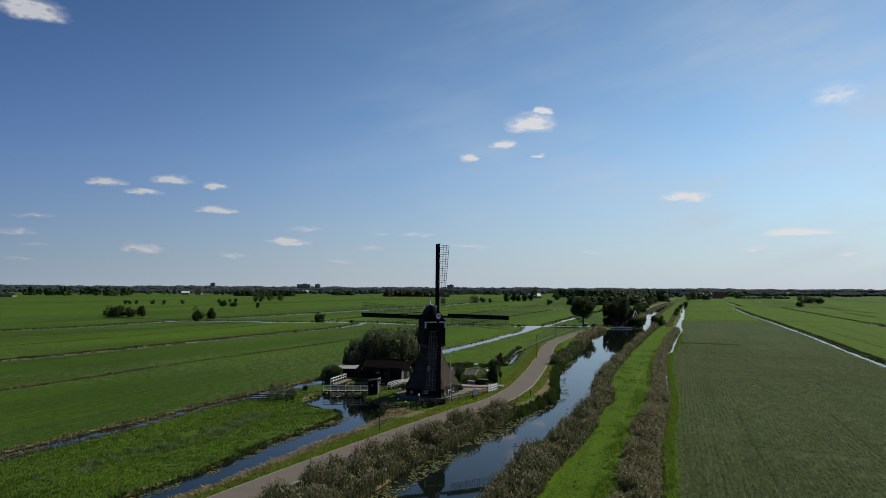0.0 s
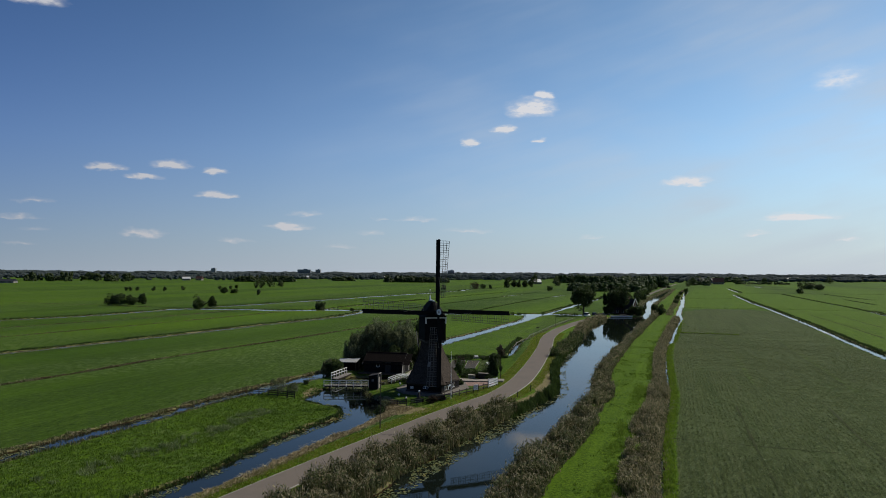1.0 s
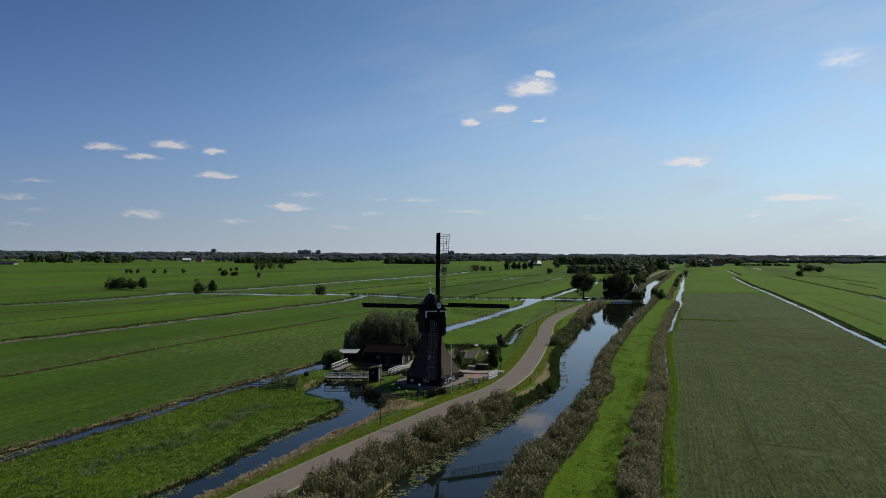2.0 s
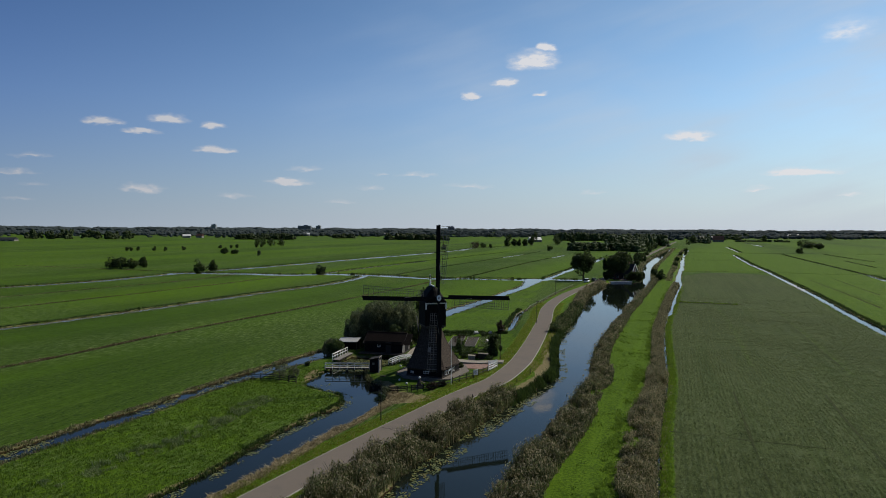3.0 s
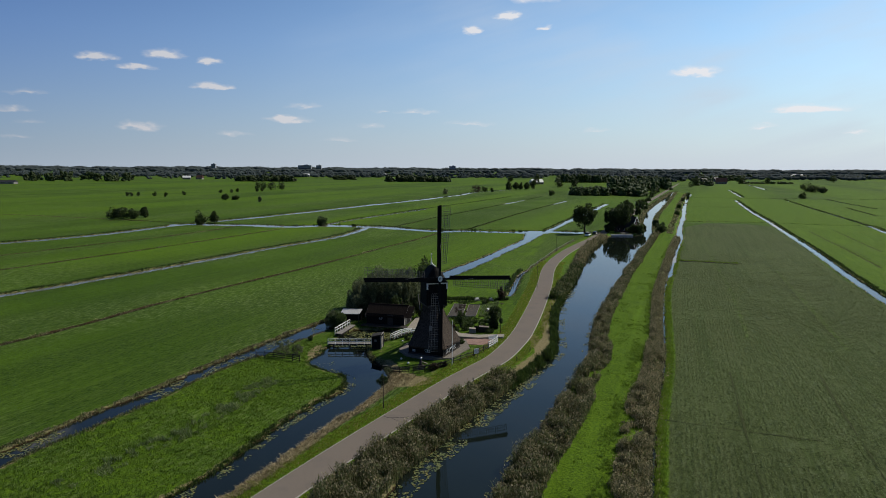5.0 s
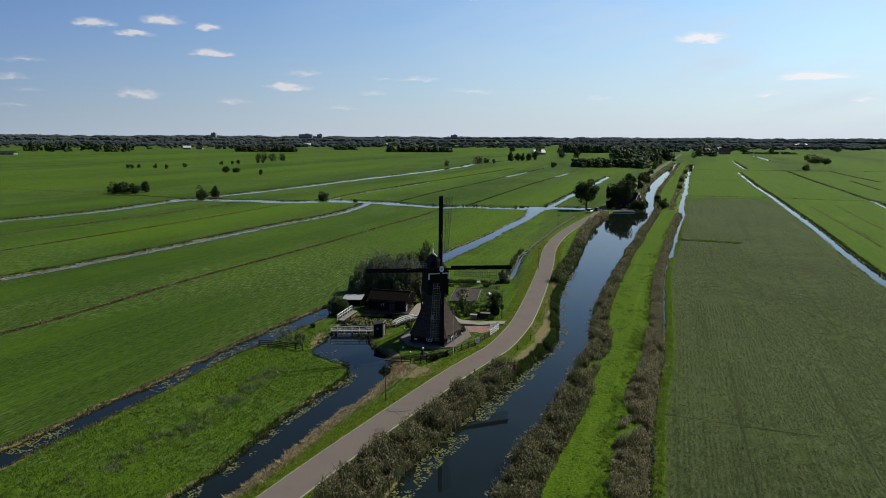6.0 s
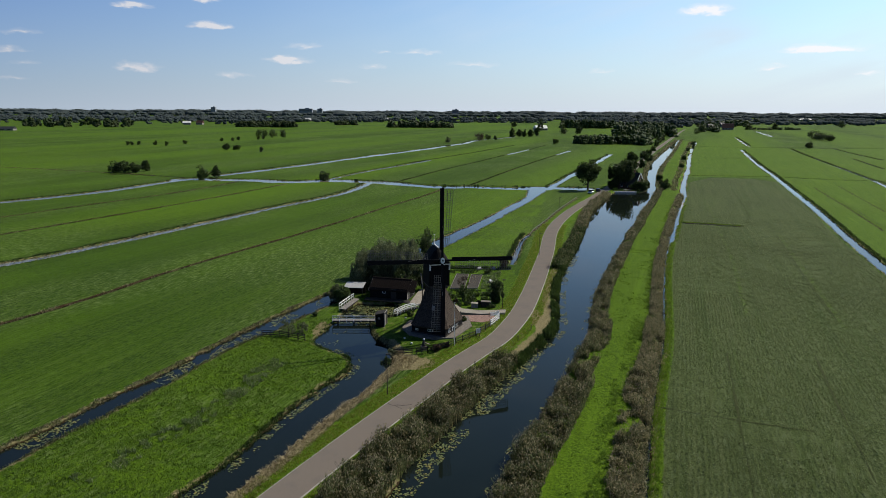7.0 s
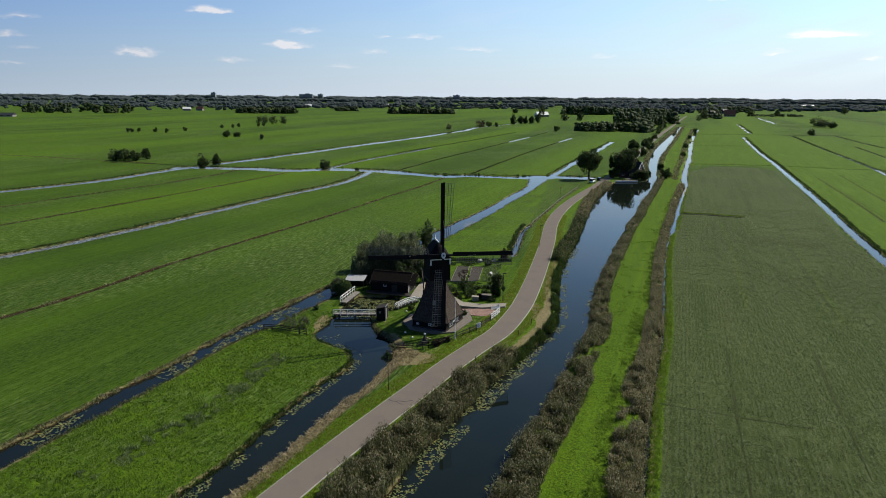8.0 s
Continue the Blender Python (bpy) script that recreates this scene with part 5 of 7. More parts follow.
def ornament():
    x, y = -2.7, 95.6
    ob = thing("garden_ornament", "grey stone trough ornament with white ball on top", "ornament", pose(x, y, gz(x, y), 0, 0, 20))
    bm = B()
    prism(bm, [(-0.55, -0.4), (0.55, -0.4), (0.4, 0.4), (-0.4, 0.4)], -0.1, 0.5)
    part("plinth", bm, M["slab"], ob)
    bm = B()
    limb(bm, (-0.1, 0, 0.5), (0, 0, 1.45), 0.34, 0.1, 8)
    part("cone", bm, M["oak"], ob, "dark tapered body")
    bm = B()
    bmesh.ops.create_uvsphere(bm, u_segments=10, v_segments=8, radius=0.17, matrix=pose(0, 0, 1.55))
    part("ball", bm, M["white"], ob, "white ball")
    bm = B()
    beam(bm, (0.25, 0, 0.95), (0.95, 0, 0.62), 0.5, 0.06)
    part("slab", bm, M["slab"], ob, "tilted grey slab")


ornament()


def roadside_post(x, y):
    ob = thing("marker_post", "short dark wooden marker post on the verge", "post", pose(x, y, gz(x, y)), "marker posts")
    bm = B()
    limb(bm, (0, 0, -0.3), (0, 0, 0.95), 0.07, 0.065, 7)
    part("stake", bm, M["oak"], ob)
    bm = B()
    limb(bm, (0, 0, 0.95), (0, 0, 1.02), 0.075, 0.03, 7)
    part("cap", bm, M["greyboard"], ob)


for x, y in ((4.7, 88.6), (7.6, 92.2), (11.9, 99.5), (14.6, 104.8), (3.1, 112.2)):
    roadside_post(x, y)


def lawn_ball(x, y):
    ob = thing("lawn_ball", "small white ball light in the lawn", "garden light", pose(x, y, gz(x, y)), "lawn lights")
    bm = B()
    bmesh.ops.create_uvsphere(bm, u_segments=10, v_segments=7, radius=0.17, matrix=pose(0, 0, 0.2))
    part("globe", bm, M["white"], ob)
    bm = B()
    limb(bm, (0, 0, -0.1), (0, 0, 0.08), 0.08, 0.08, 8)
    part("foot", bm, M["oak"], ob)


for x, y in ((-4.7, 97.6), (-3.9, 108.6), (-5.9, 99.8), (-6.4, 110.6)):
    lawn_ball(x, y)


# vegetable garden behind the mill
def garden_bed(outline, label):
    z = 0.12 + max(gz(x, y) for x, y in outline)
    bm = B()
    prism(bm, outline, z - 0.4, z)
    ob = part("garden_bed", bm, M["soilbed"], None)
    tagged(ob, label, "garden bed", "garden beds")
    k = len(outline)
    for i in range(k):
        bm = B()
        beam(bm, (*outline[i], z + 0.02), (*outline[(i + 1) % k], z + 0.0), 0.05, 0.16)
        part("edging", bm, M["greyboard"], ob)


M["soilbed"] = grained("dug_garden_soil", (0.026, 0.022, 0.018), (0.070, 0.060, 0.048), 3.0, 0.95, (1, 1, 1), 0.8)
garden_bed([(1.4, 131.5), (4.3, 131.5), (5.6, 143.5), (3.0, 144.0)], "dug brown vegetable bed with board edging")
garden_bed([(4.9, 131.6), (7.1, 132.2), (8.6, 143.0), (6.2, 143.4)], "brown vegetable bed with withered plants")


def cold_frame(x, y, rz):
    ob = thing("cold_frame", "pale tilted garden frame among the beds", "cold frame", pose(x, y, gz(x, y), 0, 0, rz), "cold frames")
    bm = B()
    box(bm, (1.1, 0.8, 0.35), (0, 0, 0.17))
    part("box", bm, M["greyboard"], ob)
    bm = B()
    box(bm, (0.8, 0.5, 0.05), (0, 0, 0.5), (38, 0, 0))
    part("lid", bm, M["steel"], ob, "pale tilted lid")


cold_frame(8.2, 148.2, 20)
cold_frame(11.4, 148.8, -70)
cold_frame(10.0, 137.0, 60)


def garden_block(x, y, w, d, h, mat_, label):
    ob = thing("wood_stack", label, "wood stack", pose(x, y, gz(x, y), 0, 0, -5), "stacks in the garden")
    n = 4
    for i in range(n):
        bm = B()
        box(bm, (w, d, h / n - 0.02), (random.uniform(-0.03, 0.03), 0, (i + 0.5) * h / n), bevel=0.02)
        part("layer", bm, mat_, ob)
    bm = B()
    box(bm, (w + 0.1, d + 0.1, 0.06), (0, 0, h + 0.03), (0, 3, 0))
    part("cover", bm, M["gravel"] if w < 1.3 else M["slab"], ob, "pale cover sheet")


garden_block(5.9, 119.0, 1.2, 0.9, 0.8, M["greyboard"], "low stacked pile under a pale cover in the garden")
garden_block(8.0, 119.2, 1.7, 1.0, 0.95, M["oak"], "dark timber stack under a grey cover in the garden")


# ---- the far farmhouse by the canal, cars, boat ----
def farmhouse():
    ob = thing("farmhouse", "dark farmhouse with steep roof and white bargeboards by the canal", "house", pose(86.0, 313.0, 0.2, 0, 0, -42))
    L, W, e, r = 11.0, 8.0, 2.4, 7.2
    for y in (-W / 2, W / 2):
        bm = B()
        box(bm, (L, 0.3, e), (0, y - math.copysign(0.15, y), e / 2))
        wall = part("wall", bm, M["redbrick"], ob, "dark brick wall")
        for x in (-3.8, -1.3, 1.3, 3.8):
            bm = B()
            box(bm, (1.1, 0.1, 1.3), (x, y, 1.4), bevel=0.01)
            w = part("window", bm, M["white"], wall, "white window")
            bm = B()
            box(bm, (0.9, 0.04, 1.1), (x, y + math.copysign(0.06, y), 1.4))
            part("pane", bm, M["glass"], w)
    for x in (-L / 2, L / 2):
        s = math.copysign(1, x)
        bm = B()
        outline = [(-W / 2 + 0.31, 0), (W / 2 - 0.31, 0), (W / 2 - 0.31, e), (0, r - 0.2), (-W / 2 + 0.31, e)]
        a = [bm.verts.new((x, y, z)) for y, z in outline]
        b = [bm.verts.new((x - s * 0.3, y, z)) for y, z in outline]
        bm.faces.new(a)
        bm.faces.new(b[::-1])
        for i in range(5):
            bm.faces.new((a[i], b[i], b[(i + 1) % 5], a[(i + 1) % 5]))
        bmesh.ops.recalc_face_normals(bm, faces=bm.faces[:])
        wall = part("gable", bm, M["redbrick"], ob, "brick gable")
        for y, z in ((-2.2, 1.5), (2.2, 1.5), (-1.1, 4.4), (1.1, 4.4)):
            bm = B()
            box(bm, (0.1, 1.0, 1.3), (x, y, z), bevel=0.01)
            w = part("window", bm, M["white"], wall, "white window")
            bm = B()
            box(bm, (0.04, 0.8, 1.1), (x + s * 0.06, y, z))
            part("pane", bm, M["glass"], w)
        for t in (-1, 1):
            bm = B()
            beam(bm, (x + s * 0.25, 0, r + 0.1), (x + s * 0.25, t * (W / 2 + 0.4), e - 0.35), 0.1, 0.35)
            part("bargeboard", bm, M["white"], ob, "white bargeboard")
    sl = math.hypot(W / 2 + 0.4, r - e + 0.45)
    ang = math.degrees(math.atan2(r - e + 0.4, W / 2 + 0.4))
    for s in (0, 180):
        bm = B()
        box(bm, (L + 0.4, sl, 0.25), (0, -sl / 2, 0))
        roof = part("roof", bm, M["slate"], ob, "dark slate-grey roof slope")
        roof.matrix_basis = pose(0, 0, r) @ pose(0, 0, 0, 0, 0, s) @ pose(0, 0, 0, ang)
    bm = B()
    box(bm, (0.8, 0.8, 1.8), (2.5, 0, r + 0.3), bevel=0.03)
    part("chimney", bm, M["redbrick"], ob)


M["slate"] = grained("grey_roof_slates", (0.018, 0.019, 0.022), (0.04, 0.042, 0.047), 4.0, 0.6)
farmhouse()


def jetty():
    ob = thing("jetty", "white-edged wooden jetty at the farm's waterside", "jetty", pose(80.0, 297.6, -0.1, 0, 0, 2))
    for i in range(22):
        bm = B()
        box(bm, (0.42, 2.4, 0.1), (-5.2 + i * 0.48, 0, 0.35))
        part("plank", bm, M["greyboard"], ob)
    bm = B()
    box(bm, (10.6, 0.12, 0.5), (-0.1, -1.27, 0.25))
    part("fascia", bm, M["white"], ob, "white fascia board")
    for x in (-5, -1.6, 1.8, 5):
        bm = B()
        limb(bm, (x, -1.0, -1.2), (x, -1.0, 1.2), 0.1, 0.09, 7)
        part("pile", bm, M["oak"], ob)
    shelter = thing("garden_table", "pale garden table with benches on the waterside terrace", "table", pose(82.5, 301.5, gz(82.5, 301.5), 0, 0, 8))
    for i in range(4):
        bm = B()
        box(bm, (3.4, 0.22, 0.06), (0, -0.36 + 0.24 * i, 0.75))
        part("board", bm, M["greyboard"], shelter)
    for x in (-1.3, 1.3):
        bm = B()
        beam(bm, (x, -0.5, 0), (x, 0.5, 0.72), 0.1, 0.1)
        beam(bm, (x, 0.5, 0), (x, -0.5, 0.72), 0.1, 0.1)
        part("trestle", bm, M["oak"], shelter)
    for y in (-0.95, 0.95):
        bm = B()
        box(bm, (3.4, 0.3, 0.06), (0, y, 0.45))
        box(bm, (0.1, 0.25, 0.45), (-1.3, y, 0.22))
        box(bm, (0.1, 0.25, 0.45), (1.3, y, 0.22))
        part("bench", bm, M["greyboard"], shelter)


jetty()


def parked_car(x, y, rz, paint, label, van=False):
    ob = thing("car", label, "car", pose(x, y, 0.45, 0, 0, rz), "parked cars")
    bm = B()
    h1, h2 = (0.95, 1.75) if van else (0.85, 1.42)
    low = [(-2.15, 0.3), (2.1, 0.3), (2.15, 0.7), (1.3, h1), (-2.1, h1 + 0.05), (-2.2, 0.6)]
    a = [bm.verts.new((px, -0.85, pz)) for px, pz in low]
    b = [bm.verts.new((px, 0.85, pz)) for px, pz in low]
    bm.faces.new(a)
    bm.faces.new(b[::-1])
    for i in range(6):
        bm.faces.new((a[i], b[i], b[(i + 1) % 6], a[(i + 1) % 6]))
    bmesh.ops.recalc_face_normals(bm, faces=bm.faces[:])
    bmesh.ops.bevel(bm, geom=bm.edges[:], offset=0.07, segments=2, affect="EDGES")
    part("body", bm, paint, ob, smooth=True)
    top = [(-2.05, h1), (1.2, h1), (0.45, h2), (-1.75, h2)]
    bm = B()
    a = [bm.verts.new((px, -0.78 + 0.12 * (pz > h1), pz)) for px, pz in top]
    b = [bm.verts.new((px, 0.78 - 0.12 * (pz > h1), pz)) for px, pz in top]
    bm.faces.new(a)
    bm.faces.new(b[::-1])
    for i in range(4):
        bm.faces.new((a[i], b[i], b[(i + 1) % 4], a[(i + 1) % 4]))
    bmesh.ops.recalc_face_normals(bm, faces=bm.faces[:])
    cabin = part("cabin", bm, M["glass"], ob, "dark glazed cabin")
    bm = B()
    box(bm, (2.0, 1.3, 0.07), (-0.65, 0, h2 + 0.02), bevel=0.02)
    part("roof", bm, paint, cabin)
    for wx in (-1.35, 1.35):
        for wy in (-0.8, 0.8):
            bm = B()
            limb(bm, (wx, wy - 0.11, 0.32), (wx, wy + 0.11, 0.32), 0.32, 0.32, 14)
            w = part("wheel", bm, M["rubber"], ob)
            bm = B()
            limb(bm, (wx, wy + math.copysign(0.1, wy), 0.32), (wx, wy + math.copysign(0.13, wy), 0.32), 0.19, 0.17, 10)
            part("rim", bm, M["steel"], w)
    for wy in (-0.6, 0.6):
        bm = B()
        box(bm, (0.06, 0.3, 0.14), (2.13, wy, 0.66))
        part("headlight", bm, M["steel"], ob)


parked_car(63.3, 288.4, 62, M["carwhite"], "white van parked on the road by the tree", True)
parked_car(68.1, 295.6, 66, M["cardark"], "dark car parked on the road shoulder")


# ---- plants ----
rng = np.random.default_rng(7)


def quads(c, size, upright=0.0, aspect=1.6, gen=rng):
    """Small leaf quads round the given places."""
    n = len(c)
    a = gen.normal(size=(n, 3))
    a[:, 2] += upright * 3.0
    a /= np.linalg.norm(a, axis=1)[:, None]
    b = np.cross(a, gen.normal(size=(n, 3)))
    b /= np.linalg.norm(b, axis=1)[:, None] + 1e-9
    s = (size * gen.uniform(0.6, 1.3, n))[:, None]
    a, b = a * s * aspect * 0.5, b * s * 0.5
    v = np.stack([c - a, c + b * 0.9 - a * 0.1, c + a, c - b * 0.9 - a * 0.1], 1).reshape(-1, 3)
    f = np.arange(4 * n).reshape(n, 4)
    return v, f


def crown_points(n, centre, radii, clumps, gen, lump=0.42, low=0.75):
    """Places of leaves: uneven clumps on and within an egg-shaped crown, with gaps."""
    k = gen.normal(size=(clumps, 3))
    k /= np.linalg.norm(k, axis=1)[:, None]
    k[:, 2] = np.where(k[:, 2] < 0, k[:, 2] * low, k[:, 2])
    k *= gen.uniform(0.45, 0.95, clumps)[:, None]
    size = gen.uniform(0.6, 1.25, clumps) * lump
    pick = gen.integers(0, clumps, n)
    d = gen.normal(size=(n, 3))
    d /= np.linalg.norm(d, axis=1)[:, None]
    d *= (gen.uniform(0.2, 1.0, n) ** 0.5)[:, None]
    p = k[pick] + d * size[pick][:, None]
    return np.asarray(centre) + p * np.asarray(radii)


def tree(x, y, h, w, material, label, name="tree", category="tree", leaves=2500, leaf=0.4, stem=0.18, upright=0.0, depth=None, group="", seed=1, turn=0.0, trunk_h=None, clumps=None, lump=0.42):
    """A tapered trunk with limbs and a clumped crown."""
    gen = np.random.default_rng(seed)
    ob = thing(name, label, category, pose(x, y, gz(x, y) - 0.05, 0, 0, turn), group)
    depth = depth or w
    th = h * 0.2 if trunk_h is None else trunk_h
    bm = B()
    r0 = max(0.06, stem)
    bend = Vector((gen.uniform(-0.15, 0.15), gen.uniform(-0.15, 0.15), 0)) * h * 0.15
    p0, p1, p2 = Vector((0, 0, -0.3)), Vector((0, 0, th)) + bend * 0.5, Vector((0, 0, h * 0.78)) + bend
    limb(bm, p0, p1, r0 * 1.25, r0 * 0.85, 8)
    limb(bm, p1, p2, r0 * 0.85, r0 * 0.2, 7)
    for i in range(7):
        t = gen.uniform(0.0, 0.7)
        a = p1.lerp(p2, t)
        ang = gen.uniform(0, 2 * math.pi)
        b = a + Vector((math.cos(ang) * w * 0.36, math.sin(ang) * depth * 0.36, h * gen.uniform(0.12, 0.3)))
        limb(bm, a, b, r0 * 0.45, r0 * 0.1, 5)
    part("trunk", bm, M["bark"], ob)
    cz0 = th * 0.5 if th > 2.0 else 0.0
    cz, rz = ((h + cz0) / 2, (h - cz0) / 2) if th > 2.0 else (h * 0.42, h * 0.58)
    c = crown_points(leaves, (bend.x, bend.y, cz), (w / 2 / 1.15, depth / 2 / 1.15, rz / 1.15), clumps or max(10, int(12 + w * 1.6)), gen, lump)
    c = c[c[:, 2] > 0.05]
    v, f = quads(c, leaf, upright, 1.6, gen)
    cr = mesh_object("crown", v, f, material, False)
    cr.parent = ob
    return ob


# willow group behind the shed
for i, (x, y, h, w) in enumerate(((-16.4, 130.0, 8.0, 5.4), (-14.0, 131.0, 9.4, 5.6), (-11.2, 131.5, 9.9, 6.0), (-8.2, 132.0, 10.0, 6.0), (-5.6, 132.6, 9.4, 5.4), (-12.4, 135.5, 9.6, 6.0), (-7.0, 136.5, 9.6, 6.0), (-16.6, 140.5, 8.2, 6.0), (-12.6, 142.0, 8.8, 6.2), (-8.4, 143.0, 8.8, 6.0))):
    tree(x, y, h, w, M["willow"], "grey-green bushy willow behind the shed", "willow_tree", leaves=7000, leaf=0.22, upright=0.9, group="willows behind the shed", seed=20 + i, trunk_h=1.2, clumps=46, lump=0.36)
tree(-3.6, 141.0, 11.0, 5.4, M["leaf"], "dark dense tree behind the mill", leaves=5000, leaf=0.3, seed=31, trunk_h=1.4)
tree(-7.4, 128.2, 5.2, 4.8, M["leaf"], "dark green fruit tree behind the shed", leaves=3200, leaf=0.24, seed=32, trunk_h=0.9)
tree(-3.6, 130.2, 5.4, 4.6, M["leaf"], "dark green fruit tree beside the garden path", leaves=3000, leaf=0.24, seed=33, trunk_h=0.9)
tree(-19.0, 121.5, 3.6, 4.0, M["leaf2"], "leafy shrub at the end of the ditch", "shrub", "shrub", 2600, 0.24, 0.08, seed=34, trunk_h=0.3)
tree(-20.3, 123.4, 4.2, 3.4, M["willow"], "grey willow shrub at the end of the ditch", "shrub", "shrub", 2300, 0.22, 0.08, 0.6, seed=35, trunk_h=0.3)
tree(-25.0, 103.5, 2.6, 4.2, M["willow"], "sparse bare-twigged shrub beside the field gate", "shrub", "shrub", 700, 0.16, 0.07, 0.7, seed=36, trunk_h=0.3, lump=0.3)
tree(-22.9, 104.2, 2.3, 2.6, M["willow"], "sparse grey shrub on the dam", "shrub", "shrub", 480, 0.16, 0.07, 0.7, seed=37, trunk_h=0.3, lump=0.3)
tree(-22.6, 112.8, 0.9, 1.3, M["leaf"], "small round bush on the bank", "bush", "bush", 500, 0.16, 0.05, seed=38, trunk_h=0.1)
tree(10.2, 121.8, 4.6, 3.0, M["leaf"], "dark evergreen bush beside the garden path", "bush", "bush", 3600, 0.2, 0.1, seed=39, trunk_h=0.3)
tree(3.9, 123.6, 3.2, 2.3, M["leaf2"], "young tree in the garden", leaves=1300, leaf=0.18, seed=40, trunk_h=0.9)
tree(4.2, 131.6, 3.2, 3.2, M["copper"], "thin brownish shrub in the vegetable garden", "shrub", "shrub", 420, 0.14, 0.06, 0.7, seed=41, trunk_h=0.5, lump=0.3)
tree(13.6, 149.5, 3.4, 2.6, M["copper"], "reddish shrub at the end of the hedge", "shrub", "shrub", 1100, 0.2, 0.08, 0.5, seed=42, trunk_h=0.3)
for i, (x, y, h, w, mt) in enumerate(((4.6, 120.6, 1.1, 1.6, "leaf"), (6.9, 120.8, 1.0, 1.5, "copper"), (3.0, 119.6, 0.9, 1.4, "leaf2"), (8.9, 117.8, 1.0, 1.6, "leaf"), (2.4, 121.6, 1.0, 1.3, "copper"),
                                      (5.6, 122.4, 1.2, 1.8, "leaf"), (7.8, 122.2, 1.3, 1.6, "leaf2"), (1.2, 125.6, 1.4, 2.2, "leaf"), (6.6, 126.4, 0.9, 1.6, "leaf2"), (9.4, 126.8, 1.1, 1.8, "leaf"), (10.6, 133.4, 1.3, 1.8, "leaf"), (9.8, 144.6, 1.2, 2.0, "leaf"), (-8.0, 91.5, 1.6, 2.2, "sedge"), (-7.4, 93.6, 1.4, 1.5, "willow"), (-1.0, 94.6, 1.1, 1.8, "copper"),
                                      (0.5, 95.9, 0.9, 1.4, "copper"), (3.6, 108.2, 1.2, 1.2, "leaf"), (-5.6, 112.6, 1.3, 1.6, "leaf"))):
    tree(x, y, h, w, M[mt], "low rounded garden bush near the mill", "bush", "bush", 620, 0.15, 0.04, group="garden bushes", seed=50 + i, trunk_h=0.1)

# trees at the farm and along the road beyond
tree(65.0, 303.6, 14.6, 11.5, M["leaf"], "large dark tree beside the parked van", leaves=5200, leaf=0.5, stem=0.4, seed=70)
for i, (x, y, h, w) in enumerate(((80.0, 307.0, 13.0, 7.5), (83.6, 309.2, 14.5, 8.5), (79.8, 312.6, 12.0, 7.5), (84.6, 319.5, 13.5, 8.0), (90.6, 322.5, 9.5, 6.5), (93.0, 318.6, 6.8, 5.5), (76.4, 305.2, 5.0, 5.0))):
    tree(x, y, h, w, M["leaf"], "dark tree in the farm's garden by the canal", leaves=2600, leaf=0.5, stem=0.3, group="farm trees", seed=71 + i)
for i, (x, y, h, w) in enumerate(((86.6, 303.6, 5.0, 5.5), (89.6, 302.4, 5.4, 5.5), (91.8, 305.0, 4.6, 4.5))):
    tree(x, y, h, w, M["leaf2" if i == 1 else "leaf"], "dense garden bush on the canal bank by the farm", "bush", "bush", 1300, 0.42, 0.12, group="farm bushes", seed=86 + i, trunk_h=0.4)
tree(100.6, 306.4, 5.0, 6.0, M["leaf"], "dark round bush on the canal bank", "bush", "bush", 1400, 0.42, 0.12, seed=90, trunk_h=0.4)
for i, (x, y, h, w) in enumerate(((127.5, 464.0, 8.0, 6.5), (146.0, 496.0, 7.5, 6.5), (115.9, 412.7, 6.0, 5.0), (122.8, 420.0, 6.0, 4.5), (109.1, 341.7, 3.5, 4.0))):
    tree(x, y, h, w, M["leaf"], "roadside tree beyond the farm", leaves=1300, leaf=0.6, stem=0.25, group="roadside trees", seed=95 + i)

# shrubs lining the far canal and the dike
for i, (x, y, h, w) in enumerate(((137.8, 489.0, 5.0, 5.0), (143.5, 475.0, 6.0, 5.5), (166.0, 550.0, 5.0, 5.5), (183.0, 597.0, 6.0, 6.0), (208.0, 668.0, 6.5, 7.0), (230.0, 733.0, 8.0, 8.0), (250.0, 785.0, 8.0, 8.0),
                                  (149.0, 424.0, 2.6, 3.4), (175.0, 494.0, 3.0, 3.6), (215.0, 600.0, 3.2, 4.0), (262.0, 716.0, 5.0, 6.0), (384.0, 1040.0, 10.0, 12.0))):
    tree(x, y, h, w, M["leaf2" if i % 3 else "leaf"], "rounded shrub on the bank of the far canal", "bush", "bush", 520, 0.7, 0.12, group="canal bank shrubs", seed=230 + i, trunk_h=0.3)

